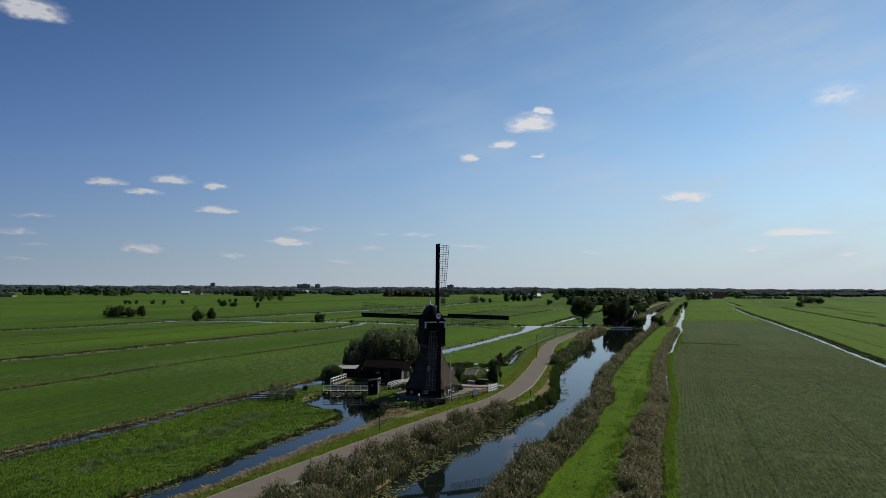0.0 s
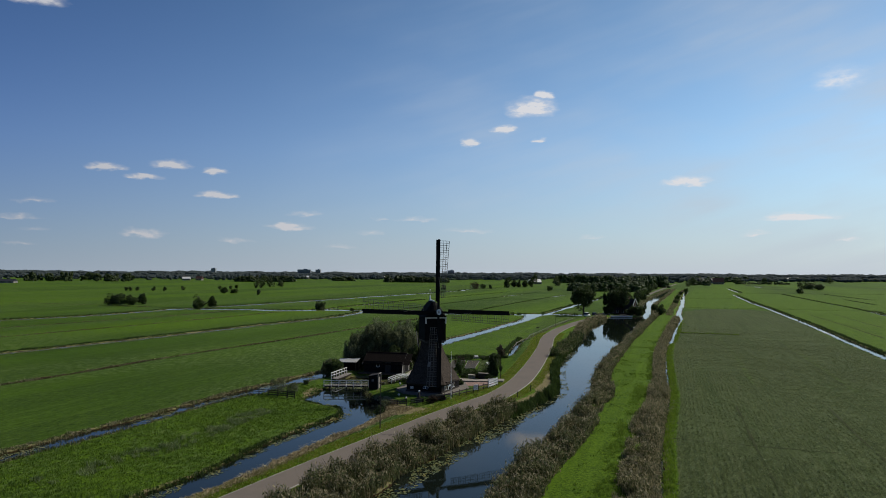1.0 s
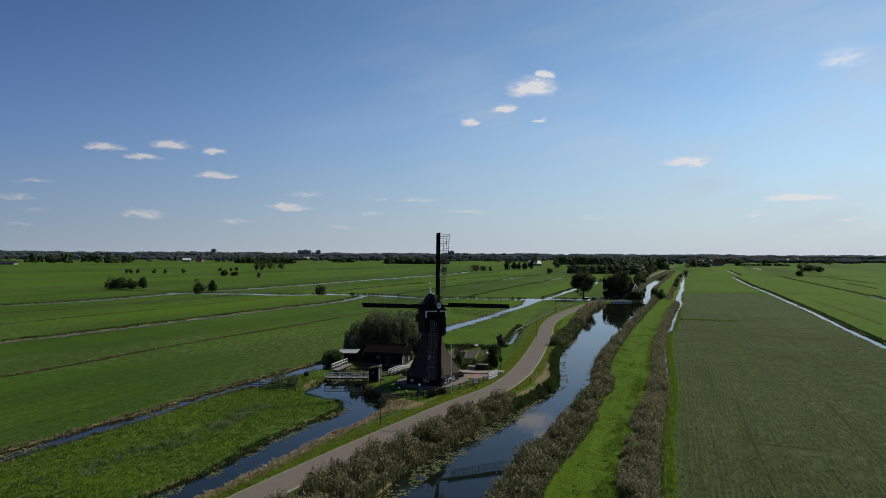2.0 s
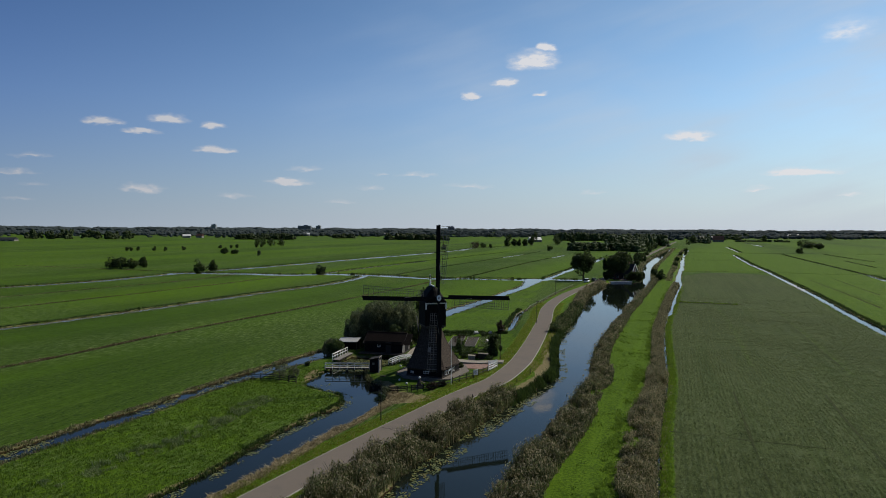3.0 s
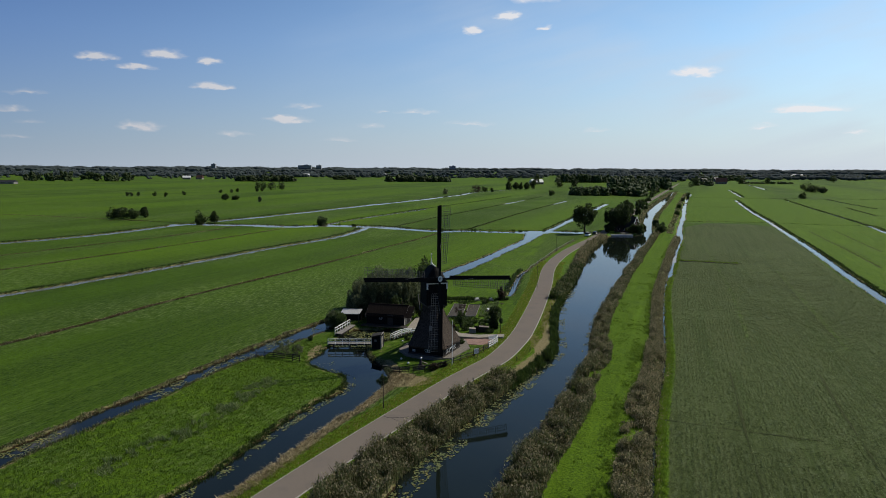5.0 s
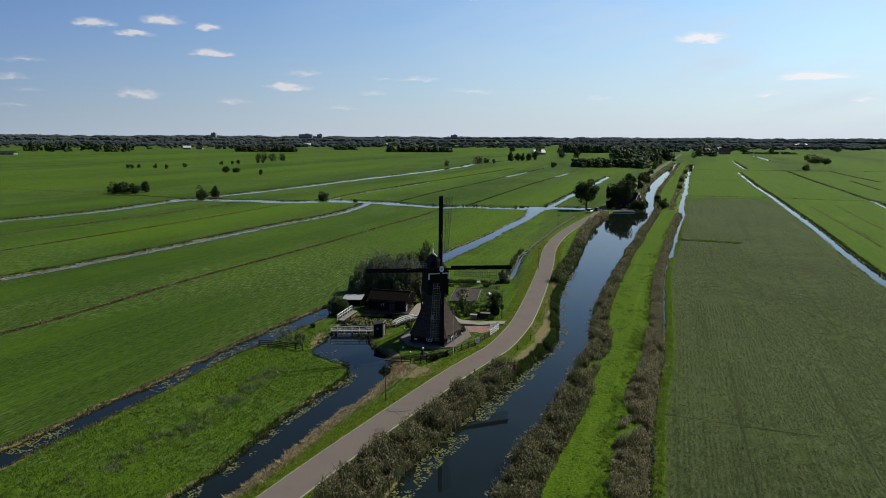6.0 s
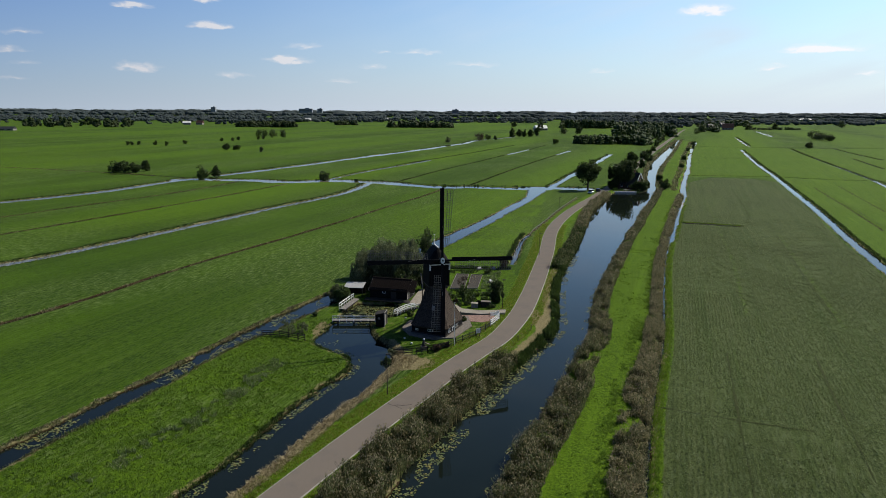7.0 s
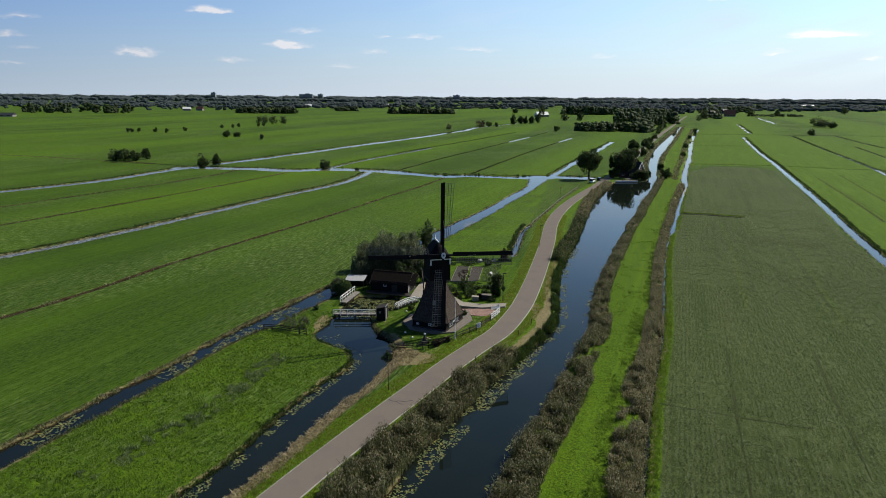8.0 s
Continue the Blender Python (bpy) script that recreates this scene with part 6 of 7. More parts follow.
# bushes and trees scattered over the meadows
FIELD_TREES = [
    (-186.0, 375, 6.4, 9.0, "leaf"), (-180.0, 374, 6.8, 9.0, "leaf"), (-174.5, 375, 6.4, 7.5, "leaf"), (-172.5, 384, 7.0, 5.6, "leaf"),
    (-125.5, 344, 8.0, 6.6, "leaf2"), (-120.0, 349, 6.4, 5.4, "leaf"), (-61.5, 342, 6.0, 7.0, "leaf"), (-45.3, 338, 2.4, 2.6, "leaf"),
    (-191.0, 584, 6.2, 7.5, "leaf"), (-184.5, 592, 4.6, 7.0, "leaf"), (-153.6, 559, 5.0, 4.2, "willow"),
    (-236.0, 850, 11.0, 9.0, "leaf2"), (-227.0, 842, 13.0, 10.0, "leaf2"), (-214.0, 830, 13.5, 12.0, "leaf"), (-203.0, 838, 12.5, 11.0, "leaf"),
    (2.1, 732, 7.6, 7.0, "willow"), (39.5, 801, 11.0, 13.0, "copper"), (50.0, 812, 7.0, 8.0, "leaf2"), (58.5, 806, 6.5, 5.0, "leaf"),
    (114.8, 712, 7.4, 7.5, "leaf2"), (354.6, 660, 7.0, 8.0, "leaf")]
for i, (x, y, h, w, mt) in enumerate(FIELD_TREES):
    tree(x, y, h, w, M[mt], "lone bush standing in the open meadow", "meadow_bush", "bush", 1000, 0.6, 0.15, group="meadow bushes", seed=110 + i, trunk_h=0.4)
for i, (x, y) in enumerate(((-307.5, 650), (-304.0, 651), (-301.5, 660), (-268.3, 645), (-262.3, 676), (-245.2, 735), (-237.8, 749), (-235.0, 762), (-217.1, 779), (-215.0, 793), (-283.0, 655))):
    tree(x, y, 4.6, 4.2, M["leaf"], "pollard willow in the open meadow", "pollard_willow", "tree", 420, 0.6, 0.25, group="pollard willows", seed=140 + i, trunk_h=1.8)
for i, (x, y, h, w) in enumerate(((86, 884, 14, 9), (97, 902, 11, 8), (104, 903, 10, 8), (112, 905, 11, 8), (123, 924, 14, 9), (162, 1160, 20, 12), (139, 1396, 14, 14), (176, 1012, 16, 13), (200, 1020, 14, 12),
                                  (476, 876, 12, 20), (470, 846, 10, 18), (462, 816, 9, 13), (857, 1475, 16, 18), (582, 1305, 15, 15), (619, 1280, 14, 12), (424, 1128, 14, 11))):
    tree(x, y, h, w, M["leaf"], "dark tree standing in the far meadows", "meadow_tree", "tree", 900, 1.0, 0.3, group="far meadow trees", seed=160 + i, trunk_h=1.0)


# ---- woods on the horizon ----
def crown_ball():
    bm = bmesh.new()
    bmesh.ops.create_icosphere(bm, subdivisions=1, radius=1.0)
    v = np.array([tuple(p.co) for p in bm.verts])
    f = np.array([[p.index for p in face.verts] for face in bm.faces])
    bm.free()
    return v, f


BALL_V, BALL_F = crown_ball()


def wood(name, spots, label, material, leaf, per, seed, lumps=5):
    """Many far trees as one uneven canopy: each crown is a heap of small lumps with a ragged fringe of leaves."""
    gen = np.random.default_rng(seed)
    n = len(spots)
    base = np.repeat(spots, lumps, 0)
    m = len(base)
    t = gen.uniform(0.18, 1.0, m)
    tall = base[:, 2] * gen.uniform(0.16, 0.28, m) * (1.1 - 0.3 * t)
    size = np.minimum(base[:, 3] * gen.uniform(0.14, 0.26, m), tall * 1.6)
    ang, r = gen.uniform(0, 2 * math.pi, m), base[:, 3] * gen.uniform(0.05, 0.45, m) * (1.1 - 0.4 * t)
    mid = np.c_[base[:, 0] + r * np.cos(ang), base[:, 1] + r * np.sin(ang), np.maximum(base[:, 2] * t - tall * 0.8, tall * 0.6)]
    shape = BALL_V[None] * (1 + gen.normal(0, 0.16, (m, len(BALL_V), 1)))
    form = np.c_[size, size, tall]
    v = (mid[:, None] + shape * form[:, None]).reshape(-1, 3)
    f = (BALL_F[None] + np.arange(m)[:, None, None] * len(BALL_V)).reshape(-1, 3)
    pick = np.repeat(np.arange(m), per)
    d = gen.normal(size=(len(pick), 3))
    d /= np.linalg.norm(d, axis=1)[:, None]
    d[:, 2] = np.abs(d[:, 2]) * 1.1 - 0.15
    q, qf = quads(mid[pick] + d * form[pick] * 1.02, leaf, 0.2, 1.4, gen)
    tri = np.vstack([qf[:, [0, 1, 2]], qf[:, [0, 2, 3]]]) + len(v)
    ob = mesh_object(name, np.vstack([v, q]), np.vstack([f, tri]), material, False)
    return tagged(ob, label, "woods", kind="stuff")


def thicket(name, spots, label, material, leaf, per, seed):
    """Woods so far off that only their ragged mass shows: low domes of crowns, with leaf clumps heaped on them."""
    gen = np.random.default_rng(seed)
    k = np.repeat(spots, per, 0)
    ang, r = gen.uniform(0, 2 * math.pi, len(k)), gen.uniform(0, 1, len(k)) ** 0.5
    x, y = k[:, 0] + k[:, 3] * 0.5 * r * np.cos(ang), k[:, 1] + k[:, 3] * 0.5 * r * np.sin(ang)
    z = k[:, 2] * gen.uniform(0.02, 1.0, len(k)) ** 0.75 * (1 - 0.25 * r ** 2)
    v, f = quads(np.c_[x, y, z], 1.0, 0.0, 1.15, gen)
    c = np.repeat(np.c_[x, y, z], 4, 0)
    v = c + (v - c) * np.repeat(leaf * k[:, 1] / 2300.0, 4)[:, None]
    v[:, 2] = np.clip(v[:, 2], 0.0, np.repeat(k[:, 2] * (1 - 0.2 * r ** 2), 4) * 0.97)
    crown = np.repeat(spots, 2, 0)
    n = len(crown)
    slide = gen.uniform(-0.3, 0.3, (n, 2)) * crown[:, 3:4]
    mid = np.c_[crown[:, :2] + slide, crown[:, 2] * gen.uniform(0.35, 0.5, n)]
    form = np.c_[crown[:, 3] * gen.uniform(0.3, 0.5, n), crown[:, 3] * 0.4, crown[:, 2] * gen.uniform(0.42, 0.5, n)]
    dome = (mid[:, None] + BALL_V[None] * (1 + gen.normal(0, 0.07, (n, len(BALL_V), 1))) * form[:, None]).reshape(-1, 3)
    dome_f = (BALL_F[None] + np.arange(n)[:, None, None] * len(BALL_V)).reshape(-1, 3) + len(v)
    v, f = np.vstack([v, dome]), np.vstack([f[:, [0, 1, 2]], f[:, [0, 2, 3]], dome_f])
    return tagged(mesh_object(name, v, f, material, False), label, "woods", kind="stuff")


def band(n, y0, y1, u0, u1, h0, h1, w0, w1, gen):
    """Spots spread in a slice of land: u is the slope x / y."""
    y = gen.uniform(y0, y1, n)
    x = gen.uniform(u0, u1, n) * y
    h = gen.uniform(h0, h1, n) * (0.75 + 0.5 * (lattice(x, y, 90.0, 3) * 0.5 + 0.5))
    return np.stack([x, y, h, gen.uniform(w0, w1, n)], 1)


g2 = np.random.default_rng(11)
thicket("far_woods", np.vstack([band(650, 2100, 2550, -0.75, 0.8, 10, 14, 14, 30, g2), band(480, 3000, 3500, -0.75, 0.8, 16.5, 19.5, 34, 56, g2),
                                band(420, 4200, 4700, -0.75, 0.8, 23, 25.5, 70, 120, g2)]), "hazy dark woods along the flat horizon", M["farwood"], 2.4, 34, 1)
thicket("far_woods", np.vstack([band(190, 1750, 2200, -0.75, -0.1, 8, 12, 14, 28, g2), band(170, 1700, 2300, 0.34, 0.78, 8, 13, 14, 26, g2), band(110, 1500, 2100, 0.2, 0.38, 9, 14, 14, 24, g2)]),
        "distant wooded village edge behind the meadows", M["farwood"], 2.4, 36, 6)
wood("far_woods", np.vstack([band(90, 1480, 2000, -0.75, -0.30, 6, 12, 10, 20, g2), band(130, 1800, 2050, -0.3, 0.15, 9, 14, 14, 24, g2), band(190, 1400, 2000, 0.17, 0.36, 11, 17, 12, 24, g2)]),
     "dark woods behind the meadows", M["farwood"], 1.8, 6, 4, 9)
wood("far_woods", np.vstack([band(90, 1285, 1330, -0.31, -0.225, 7, 12, 8, 15, g2), band(80, 1315, 1370, -0.085, 0.008, 8, 14, 9, 16, g2),
                             band(46, 1230, 1400, -0.63, -0.46, 9, 19, 8, 17, g2), band(20, 1480, 1550, -0.165, -0.135, 8, 13, 12, 20, g2)]),
     "dark green groves behind the meadows", M["leaf"], 1.3, 7, 2, 12)
wood("road_woods", np.vstack([band(90, 820, 1250, 0.28, 0.318, 6, 13, 6, 12, g2), band(90, 715, 760, 0.19, 0.268, 6, 11, 6, 12, g2), band(60, 690, 900, 0.272, 0.302, 6, 11, 7, 12, g2), band(150, 900, 1320, 0.25, 0.335, 8, 16, 9, 15, g2),
                              band(110, 1330, 1400, 0.17, 0.245, 9, 15, 9, 16, g2), band(22, 1130, 1300, 0.372, 0.40, 6, 12, 8, 14, g2),
                              band(50, 1500, 2000, 0.37, 0.44, 8, 13, 10, 20, g2), band(30, 1290, 1310, 0.44, 0.52, 3, 6, 6, 12, g2), band(50, 1900, 2050, 0.40, 0.75, 6, 12, 14, 26, g2)]),
     "dark woods along the road to the village", M["leaf2"], 1.1, 5, 3, 11)


def far_house(x, y, w, d, h, r, rz, label, roofmat):
    ob = thing("far_house", label, "house", pose(x, y, 0, 0, 0, rz), "far houses")
    bm = B()
    box(bm, (w, d, h), (0, 0, h / 2))
    wall = part("wall", bm, M["greyboard"], ob)
    for i in range(4):
        bm = B()
        box(bm, (w * 0.12, 0.3, h * 0.4), (-w * 0.36 + i * w * 0.24, -d / 2, h * 0.5))
        part("window", bm, M["glass"], wall)
    bm = B()
    a = [bm.verts.new(p) for p in ((-w / 2 - 0.4, -d / 2 - 0.5, h - 0.2), (w / 2 + 0.4, -d / 2 - 0.5, h - 0.2), (w / 2 + 0.4, d / 2 + 0.5, h - 0.2), (-w / 2 - 0.4, d / 2 + 0.5, h - 0.2),
                                   (-w / 2 - 0.4, 0, h + r), (w / 2 + 0.4, 0, h + r))]
    for f in ((0, 1, 5, 4), (2, 3, 4, 5), (0, 4, 3), (1, 2, 5), (3, 2, 1, 0)):
        bm.faces.new([a[i] for i in f])
    bmesh.ops.recalc_face_normals(bm, faces=bm.faces[:])
    part("roof", bm, roofmat, ob)


for x, y, w, d, h, r, rz, mt in ((-690, 1045, 42, 12, 3.0, 3.0, 4, "slate"), (-205, 2080, 52, 16, 4, 4, 3, "white"), (165, 1190, 22, 12, 4, 5, 20, "white"), (492, 1268, 13, 10, 4, 7, 30, "slate"),
                                 (530, 1280, 20, 14, 4, 8, -20, "redbrick"), (-560, 1460, 16, 9, 4, 4, 15, "white"), (-535, 1470, 14, 9, 4, 5, -10, "redbrick"), (-400, 1900, 40, 14, 5, 4, 5, "white"),
                                 (1280, 2450, 60, 20, 5, 4, 5, "white"), (1000, 2500, 40, 14, 4, 5, 0, "redbrick"), (600, 1480, 18, 10, 4, 6, 40, "slate"), (-820, 2180, 130, 30, 7, 2, 3, "slate")):
    far_house(x, y, w, d, h, r, rz, "distant farm building among the trees", M[mt])


def tower_block(x, y, w, d, h, label):
    ob = thing("tower_block", label, "apartment block", pose(x, y, 0), "distant blocks")
    bm = B()
    box(bm, (w, d, h), (0, 0, h / 2))
    wall = part("facade", bm, M["block"], ob)
    n = max(3, int(h / 6))
    for i in range(n):
        bm = B()
        box(bm, (w * 0.94, 0.5, h / n * 0.4), (0, -d / 2, (i + 0.55) * h / n))
        part("window_band", bm, M["glass"], wall)
    bm = B()
    box(bm, (w * 0.3, d * 0.5, 4), (w * 0.1, 0, h + 1.9))
    part("roof_house", bm, M["block"], ob)


tower_block(-745, 3600, 70, 22, 34, "grey apartment block on the horizon")
tower_block(-672, 3610, 26, 22, 34, "grey tower block on the horizon")
tower_block(44, 3480, 34, 22, 33, "pale tower block on the horizon")
tower_block(-1392, 4060, 26, 20, 40, "slim grey tower on the horizon")


# ---- reeds, tufts, litter, lily pads ----
def strip_spots(line, lo, hi, dens, y0, y1, gen, fade=110.0):
    """Random places beside a line, between two side offsets (right of its way is plus), thinner far away."""
    p = np.asarray(line)
    a, b = p[:-1], p[1:]
    ln = np.linalg.norm(b - a, axis=1)
    out = []
    for i in range(len(a)):
        ym = (a[i, 1] + b[i, 1]) / 2
        if ym < y0 or ym > y1:
            continue
        far = max(1.0, ym / fade)
        n = gen.poisson(ln[i] * abs(hi - lo) * dens / far ** 1.5)
        t, o = gen.uniform(0, 1, n), gen.uniform(min(lo, hi), max(lo, hi), n)
        d = (b[i] - a[i]) / ln[i]
        q = a[i] + t[:, None] * (b[i] - a[i]) + o[:, None] * np.array([d[1], -d[0]])
        out.append(np.c_[q, np.full(n, far)])
    return np.vstack([np.zeros((0, 3))] + out)


def blades(name, spots, h0, h1, width, lean, material, label, seed, per=3, z=None, category="reeds", plume=None):
    """Upright blades: thin bent triangles, several to a stool."""
    gen = np.random.default_rng(seed)
    s = np.repeat(spots, per, 0)
    n = len(s)
    g = ground_z(s[:, 0], s[:, 1]) if z is None else np.full(n, z)
    g = np.maximum(g, POOL_WATER - 0.3)
    x, y = s[:, 0] + gen.normal(0, 0.12, n) * s[:, 2], s[:, 1] + gen.normal(0, 0.12, n) * s[:, 2]
    patch = 0.74 + 0.38 * lattice(x, y, 3.1, 21) + 0.46 * lattice(x, y, 1.3, 22)
    h = np.maximum(gen.uniform(h0, h1, n) * patch, 0.15)
    ang = gen.uniform(0, math.pi, n)
    w = width * gen.uniform(0.6, 1.3, n) * s[:, 2] ** 0.8
    dx, dy = np.cos(ang) * w / 2, np.sin(ang) * w / 2
    lx, ly = gen.normal(0, lean, n) * h - 0.08 * h, gen.normal(0, lean, n) * h - 0.05 * h
    v = np.stack([np.c_[x - dx, y - dy, g - 0.05], np.c_[x + dx, y + dy, g - 0.05],
                  np.c_[x + dx * 0.9 + lx * 0.35, y + dy * 0.9 + ly * 0.35, g + h * 0.6], np.c_[x - dx * 0.9 + lx * 0.35, y - dy * 0.9 + ly * 0.35, g + h * 0.6],
                  np.c_[x + lx, y + ly, g + h]], 1).reshape(-1, 3)
    i = np.arange(n)[:, None] * 5
    f = np.vstack([i + np.array([[0, 1, 2]]), i + np.array([[0, 2, 3]]), i + np.array([[3, 2, 4]])])
    ob = mesh_object(name, v, f, material, False)
    return tagged(ob, label, category, kind="stuff")


def bushy(spots, h0, h1, size, material, label, seed, per=5, name="reed_bed", plumes=True):
    """Leaf mass of a reed bed: small leaves at all heights over each stool, with pale plumes on top."""
    gen = np.random.default_rng(seed)
    s_ = np.repeat(spots, per, 0)
    n = len(s_)
    x, y = s_[:, 0] + gen.normal(0, 0.16, n), s_[:, 1] + gen.normal(0, 0.16, n)
    g = np.maximum(ground_z(x, y), POOL_WATER)
    patch = 0.74 + 0.38 * lattice(x, y, 3.1, 21) + 0.46 * lattice(x, y, 1.3, 22)
    h = np.maximum(gen.uniform(h0, h1, n) * patch, 0.15)
    t = gen.uniform(0.25, 1.0, n)
    v, f = quads(np.c_[x, y, g + h * t], 1.0, 0.35, 2.2, gen)
    k = (size * s_[:, 2] ** 0.8)
    c = np.repeat(np.c_[x, y, g + h * t], 4, 0)
    v = c + (v - c) * np.repeat(k, 4)[:, None]
    tagged(mesh_object(name, v, f, material, False), label, "reeds", kind="stuff")
    if plumes:
        pick = gen.random(n) < 0.15
        c = np.c_[x, y, g + h * 1.08][pick]
        v, f = quads(c, 1.0, 0.6, 2.0, gen)
        cc = np.repeat(c, 4, 0)
        v = cc + (v - cc) * np.repeat(k[pick] * 0.95, 4)[:, None]
        tagged(mesh_object("reed_plumes", v, f, M["plume"], False), "pale beige plumes on the reed", "reeds", kind="stuff")


g3 = np.random.default_rng(5)
cl, cr = rounded(CANAL_L, 3), rounded(CANAL_R, 3)
side_r, side_l = rounded(SIDE_R, 3), rounded(SIDE_L, 3)
# canal, road side: tall reed in the foreground, sedge at the bend, brown reed beyond
sp = np.vstack([strip_spots(cl, -4.9, 0.1, 26, 40, 66, g3), strip_spots(cl, -4.3, 0.1, 26, 66, 82, g3), strip_spots(cl, -3.6, 0.1, 26, 82, 91, g3)])
blades("reed_bed", sp, 1.1, 2.0, 0.05, 0.16, M["reed"], "tall grey-green reed bed between road and canal", 1, 3)
bushy(sp, 1.1, 2.0, 0.13, M["reedleaf"], "leafy mass of the roadside reed bed", 101)
sp = strip_spots(cl, -0.8, 0.5, 36, 88, 150, g3)
sp = sp[lattice(sp[:, 0], sp[:, 1], 2.2, 61) > -0.45]
blades("sedge", sp, 0.5, 1.3, 0.08, 0.18, M["sedge"], "dark green sedge along the canal bend", 2, 5)
sp = strip_spots(cl, -2.6, 0.2, 22, 148, 208, g3)
blades("reed_bed", sp, 0.9, 2.0, 0.06, 0.14, M["sedge"], "tall dark green reed bed between road and canal", 26, 3)
bushy(sp, 0.9, 2.0, 0.15, M["reedleaf"], "leafy mass of the dark reed bed", 104, 4, plumes=False)
sp = strip_spots(cl, -3.0, 0.1, 20, 204, 288, g3)
blades("reed_bed", sp, 0.9, 1.9, 0.06, 0.14, M["reed"], "brownish reed bed between road and canal", 3, 3)
bushy(sp, 0.9, 1.9, 0.16, M["reedbrown"], "leafy mass of the brown reed bed", 103, 4)
blades("reed_bed", np.vstack([strip_spots(cl, -2.6, -0.4, 8, 300, 1000, g3)]), 0.5, 1.1, 0.16, 0.14, M["reedbrown"], "brown reed along the far canal", 4, 3)
# canal, meadow side
sp = np.vstack([strip_spots(cr, 0.0, 4.2, 26, 40, 85, g3), strip_spots(cr, -0.1, 3.4, 26, 85, 110, g3), strip_spots(cr, -0.2, 2.7, 26, 110, 300, g3)])
sp = sp[lattice(sp[:, 0], sp[:, 1], 1.6, 62) + 0.6 * lattice(sp[:, 0], sp[:, 1], 4.5, 63) > -0.36]
blades("reed_bed", sp, 0.7, 1.7, 0.05, 0.24, M["reed"], "wide grey-green reed bed on the canal's meadow bank", 5, 3)
bushy(sp, 0.7, 1.8, 0.13, M["reedleaf"], "leafy mass of the meadow-side reed bed", 105)
blades("reed_bed", np.vstack([strip_spots(cr, 0.6, 3.0, 8, 300, 1000, g3)]), 0.3, 0.8, 0.16, 0.16, M["reedbrown"], "brown reed on the far canal bank", 6, 3)
# field ditch: brown reed on the dike's side
ditch_line = rounded(DITCHES[9][0] + DITCHES[10][0][1:] + DITCHES[11][0][1:], 3)
sp = np.vstack([strip_spots(ditch_line, -3.4, 0.15, 26, 40, 85, g3), strip_spots(ditch_line, -2.8, 0.1, 26, 85, 110, g3), strip_spots(ditch_line, -2.3, -0.2, 28, 110, 330, g3)])
sp = sp[lattice(sp[:, 0], sp[:, 1], 1.4, 64) + 0.6 * lattice(sp[:, 0], sp[:, 1], 4.0, 65) > -0.42]
blades("reed_bed", sp, 0.5, 1.4, 0.05, 0.26, M["reedbrown"], "dry brown reed along the field ditch", 7, 3)
bushy(sp, 0.5, 1.5, 0.12, M["reedbrown"], "leafy mass of the dry ditch reed", 107, 5)
blades("reed_bed", np.vstack([strip_spots(rounded(DITCHES[12][0], 2), -5.5, -2.8, 5, 300, 900, g3)]), 0.5, 1.0, 0.16, 0.2, M["reedbrown"], "dry reed along the far field ditch", 8, 3)
# cut reed litter along the mill race
blades("reed_litter", np.vstack([strip_spots(side_r, 0.1, 1.9, 24, 40, 96, g3)]), 0.12, 0.32, 0.07, 1.3, M["strawblade"], "straw-coloured cut reed litter on the bank", 9, 4, category="litter")
blades("bank_grass", np.vstack([strip_spots(side_l, -0.45, 0.2, 30, 40, 98, g3), strip_spots(side_l, -0.3, 0.2, 12, 98, 118, g3)]), 0.15, 0.45, 0.07, 0.3, M["sedge"], "dark tufty grass at the water's edge", 10, 4, category="grass")
blades("bank_grass", np.vstack([strip_spots(rounded(DITCH_D, 3), -0.2, 0.5, 16, 40, 122, g3), strip_spots(rounded(SIDE_R, 3), 0.0, 0.6, 18, 96, 118, g3)]), 0.15, 0.5, 0.07, 0.3, M["reed"], "greyish tufts along the narrow ditch", 11, 4, category="grass")
blades("bank_grass", np.vstack([strip_spots(rounded(DITCH_U, 3), -0.7, 0.1, 22, 40, 130, g3)]), 0.12, 0.38, 0.07, 0.4, M["reedbrown"], "brownish grass on the meadow's ditch bank", 12, 4, category="grass")
def bank(k, side, wide):
    """One bank of a meadow ditch: its line and the strip beside the water."""
    line, w = DITCHES[k]
    return rounded(line, 2), side * (w + 0.15), side * (w + wide)


low_banks = [bank(k, 1, 0.9) for k in (0, 1, 2, 3, 4, 5, 6, 18)] + [bank(k, -1, 0.9) for k in (13, 14, 15, 17, 18)] + [(rounded(WIDE_L, 2), -0.9, 0.0), (rounded(WIDE_R, 2), 0.0, 0.9)]
high_banks = [bank(k, -1, 1.3) for k in (0, 1, 2, 3, 4, 5, 6)] + [bank(k, 1, 1.3) for k in (13, 14, 15, 17)]
blades("bank_grass", np.vstack([strip_spots(l, lo, hi, 5, 60, 700, g3) for l, lo, hi in low_banks]), 0.06, 0.18, 0.10, 0.3, M["sedge"], "low grass along the meadow ditches", 13, 3, category="grass")
blades("bank_grass", np.vstack([strip_spots(l, lo, hi, 7.5, 60, 900, g3, 160) for l, lo, hi in high_banks]), 0.25, 0.65, 0.13, 0.25, M["sedge"], "dark rank sedge on the far banks of the meadow ditches", 25, 3, category="grass")
blades("dry_grass", np.vstack([strip_spots(rounded(l, 2), -w, w, 9, 40, 420, g3) for l, w in DRY[:3]]), 0.2, 0.5, 0.09, 0.35, M["reedbrown"], "brownish rough grass in the grown-over ditches", 14, 3, category="grass")
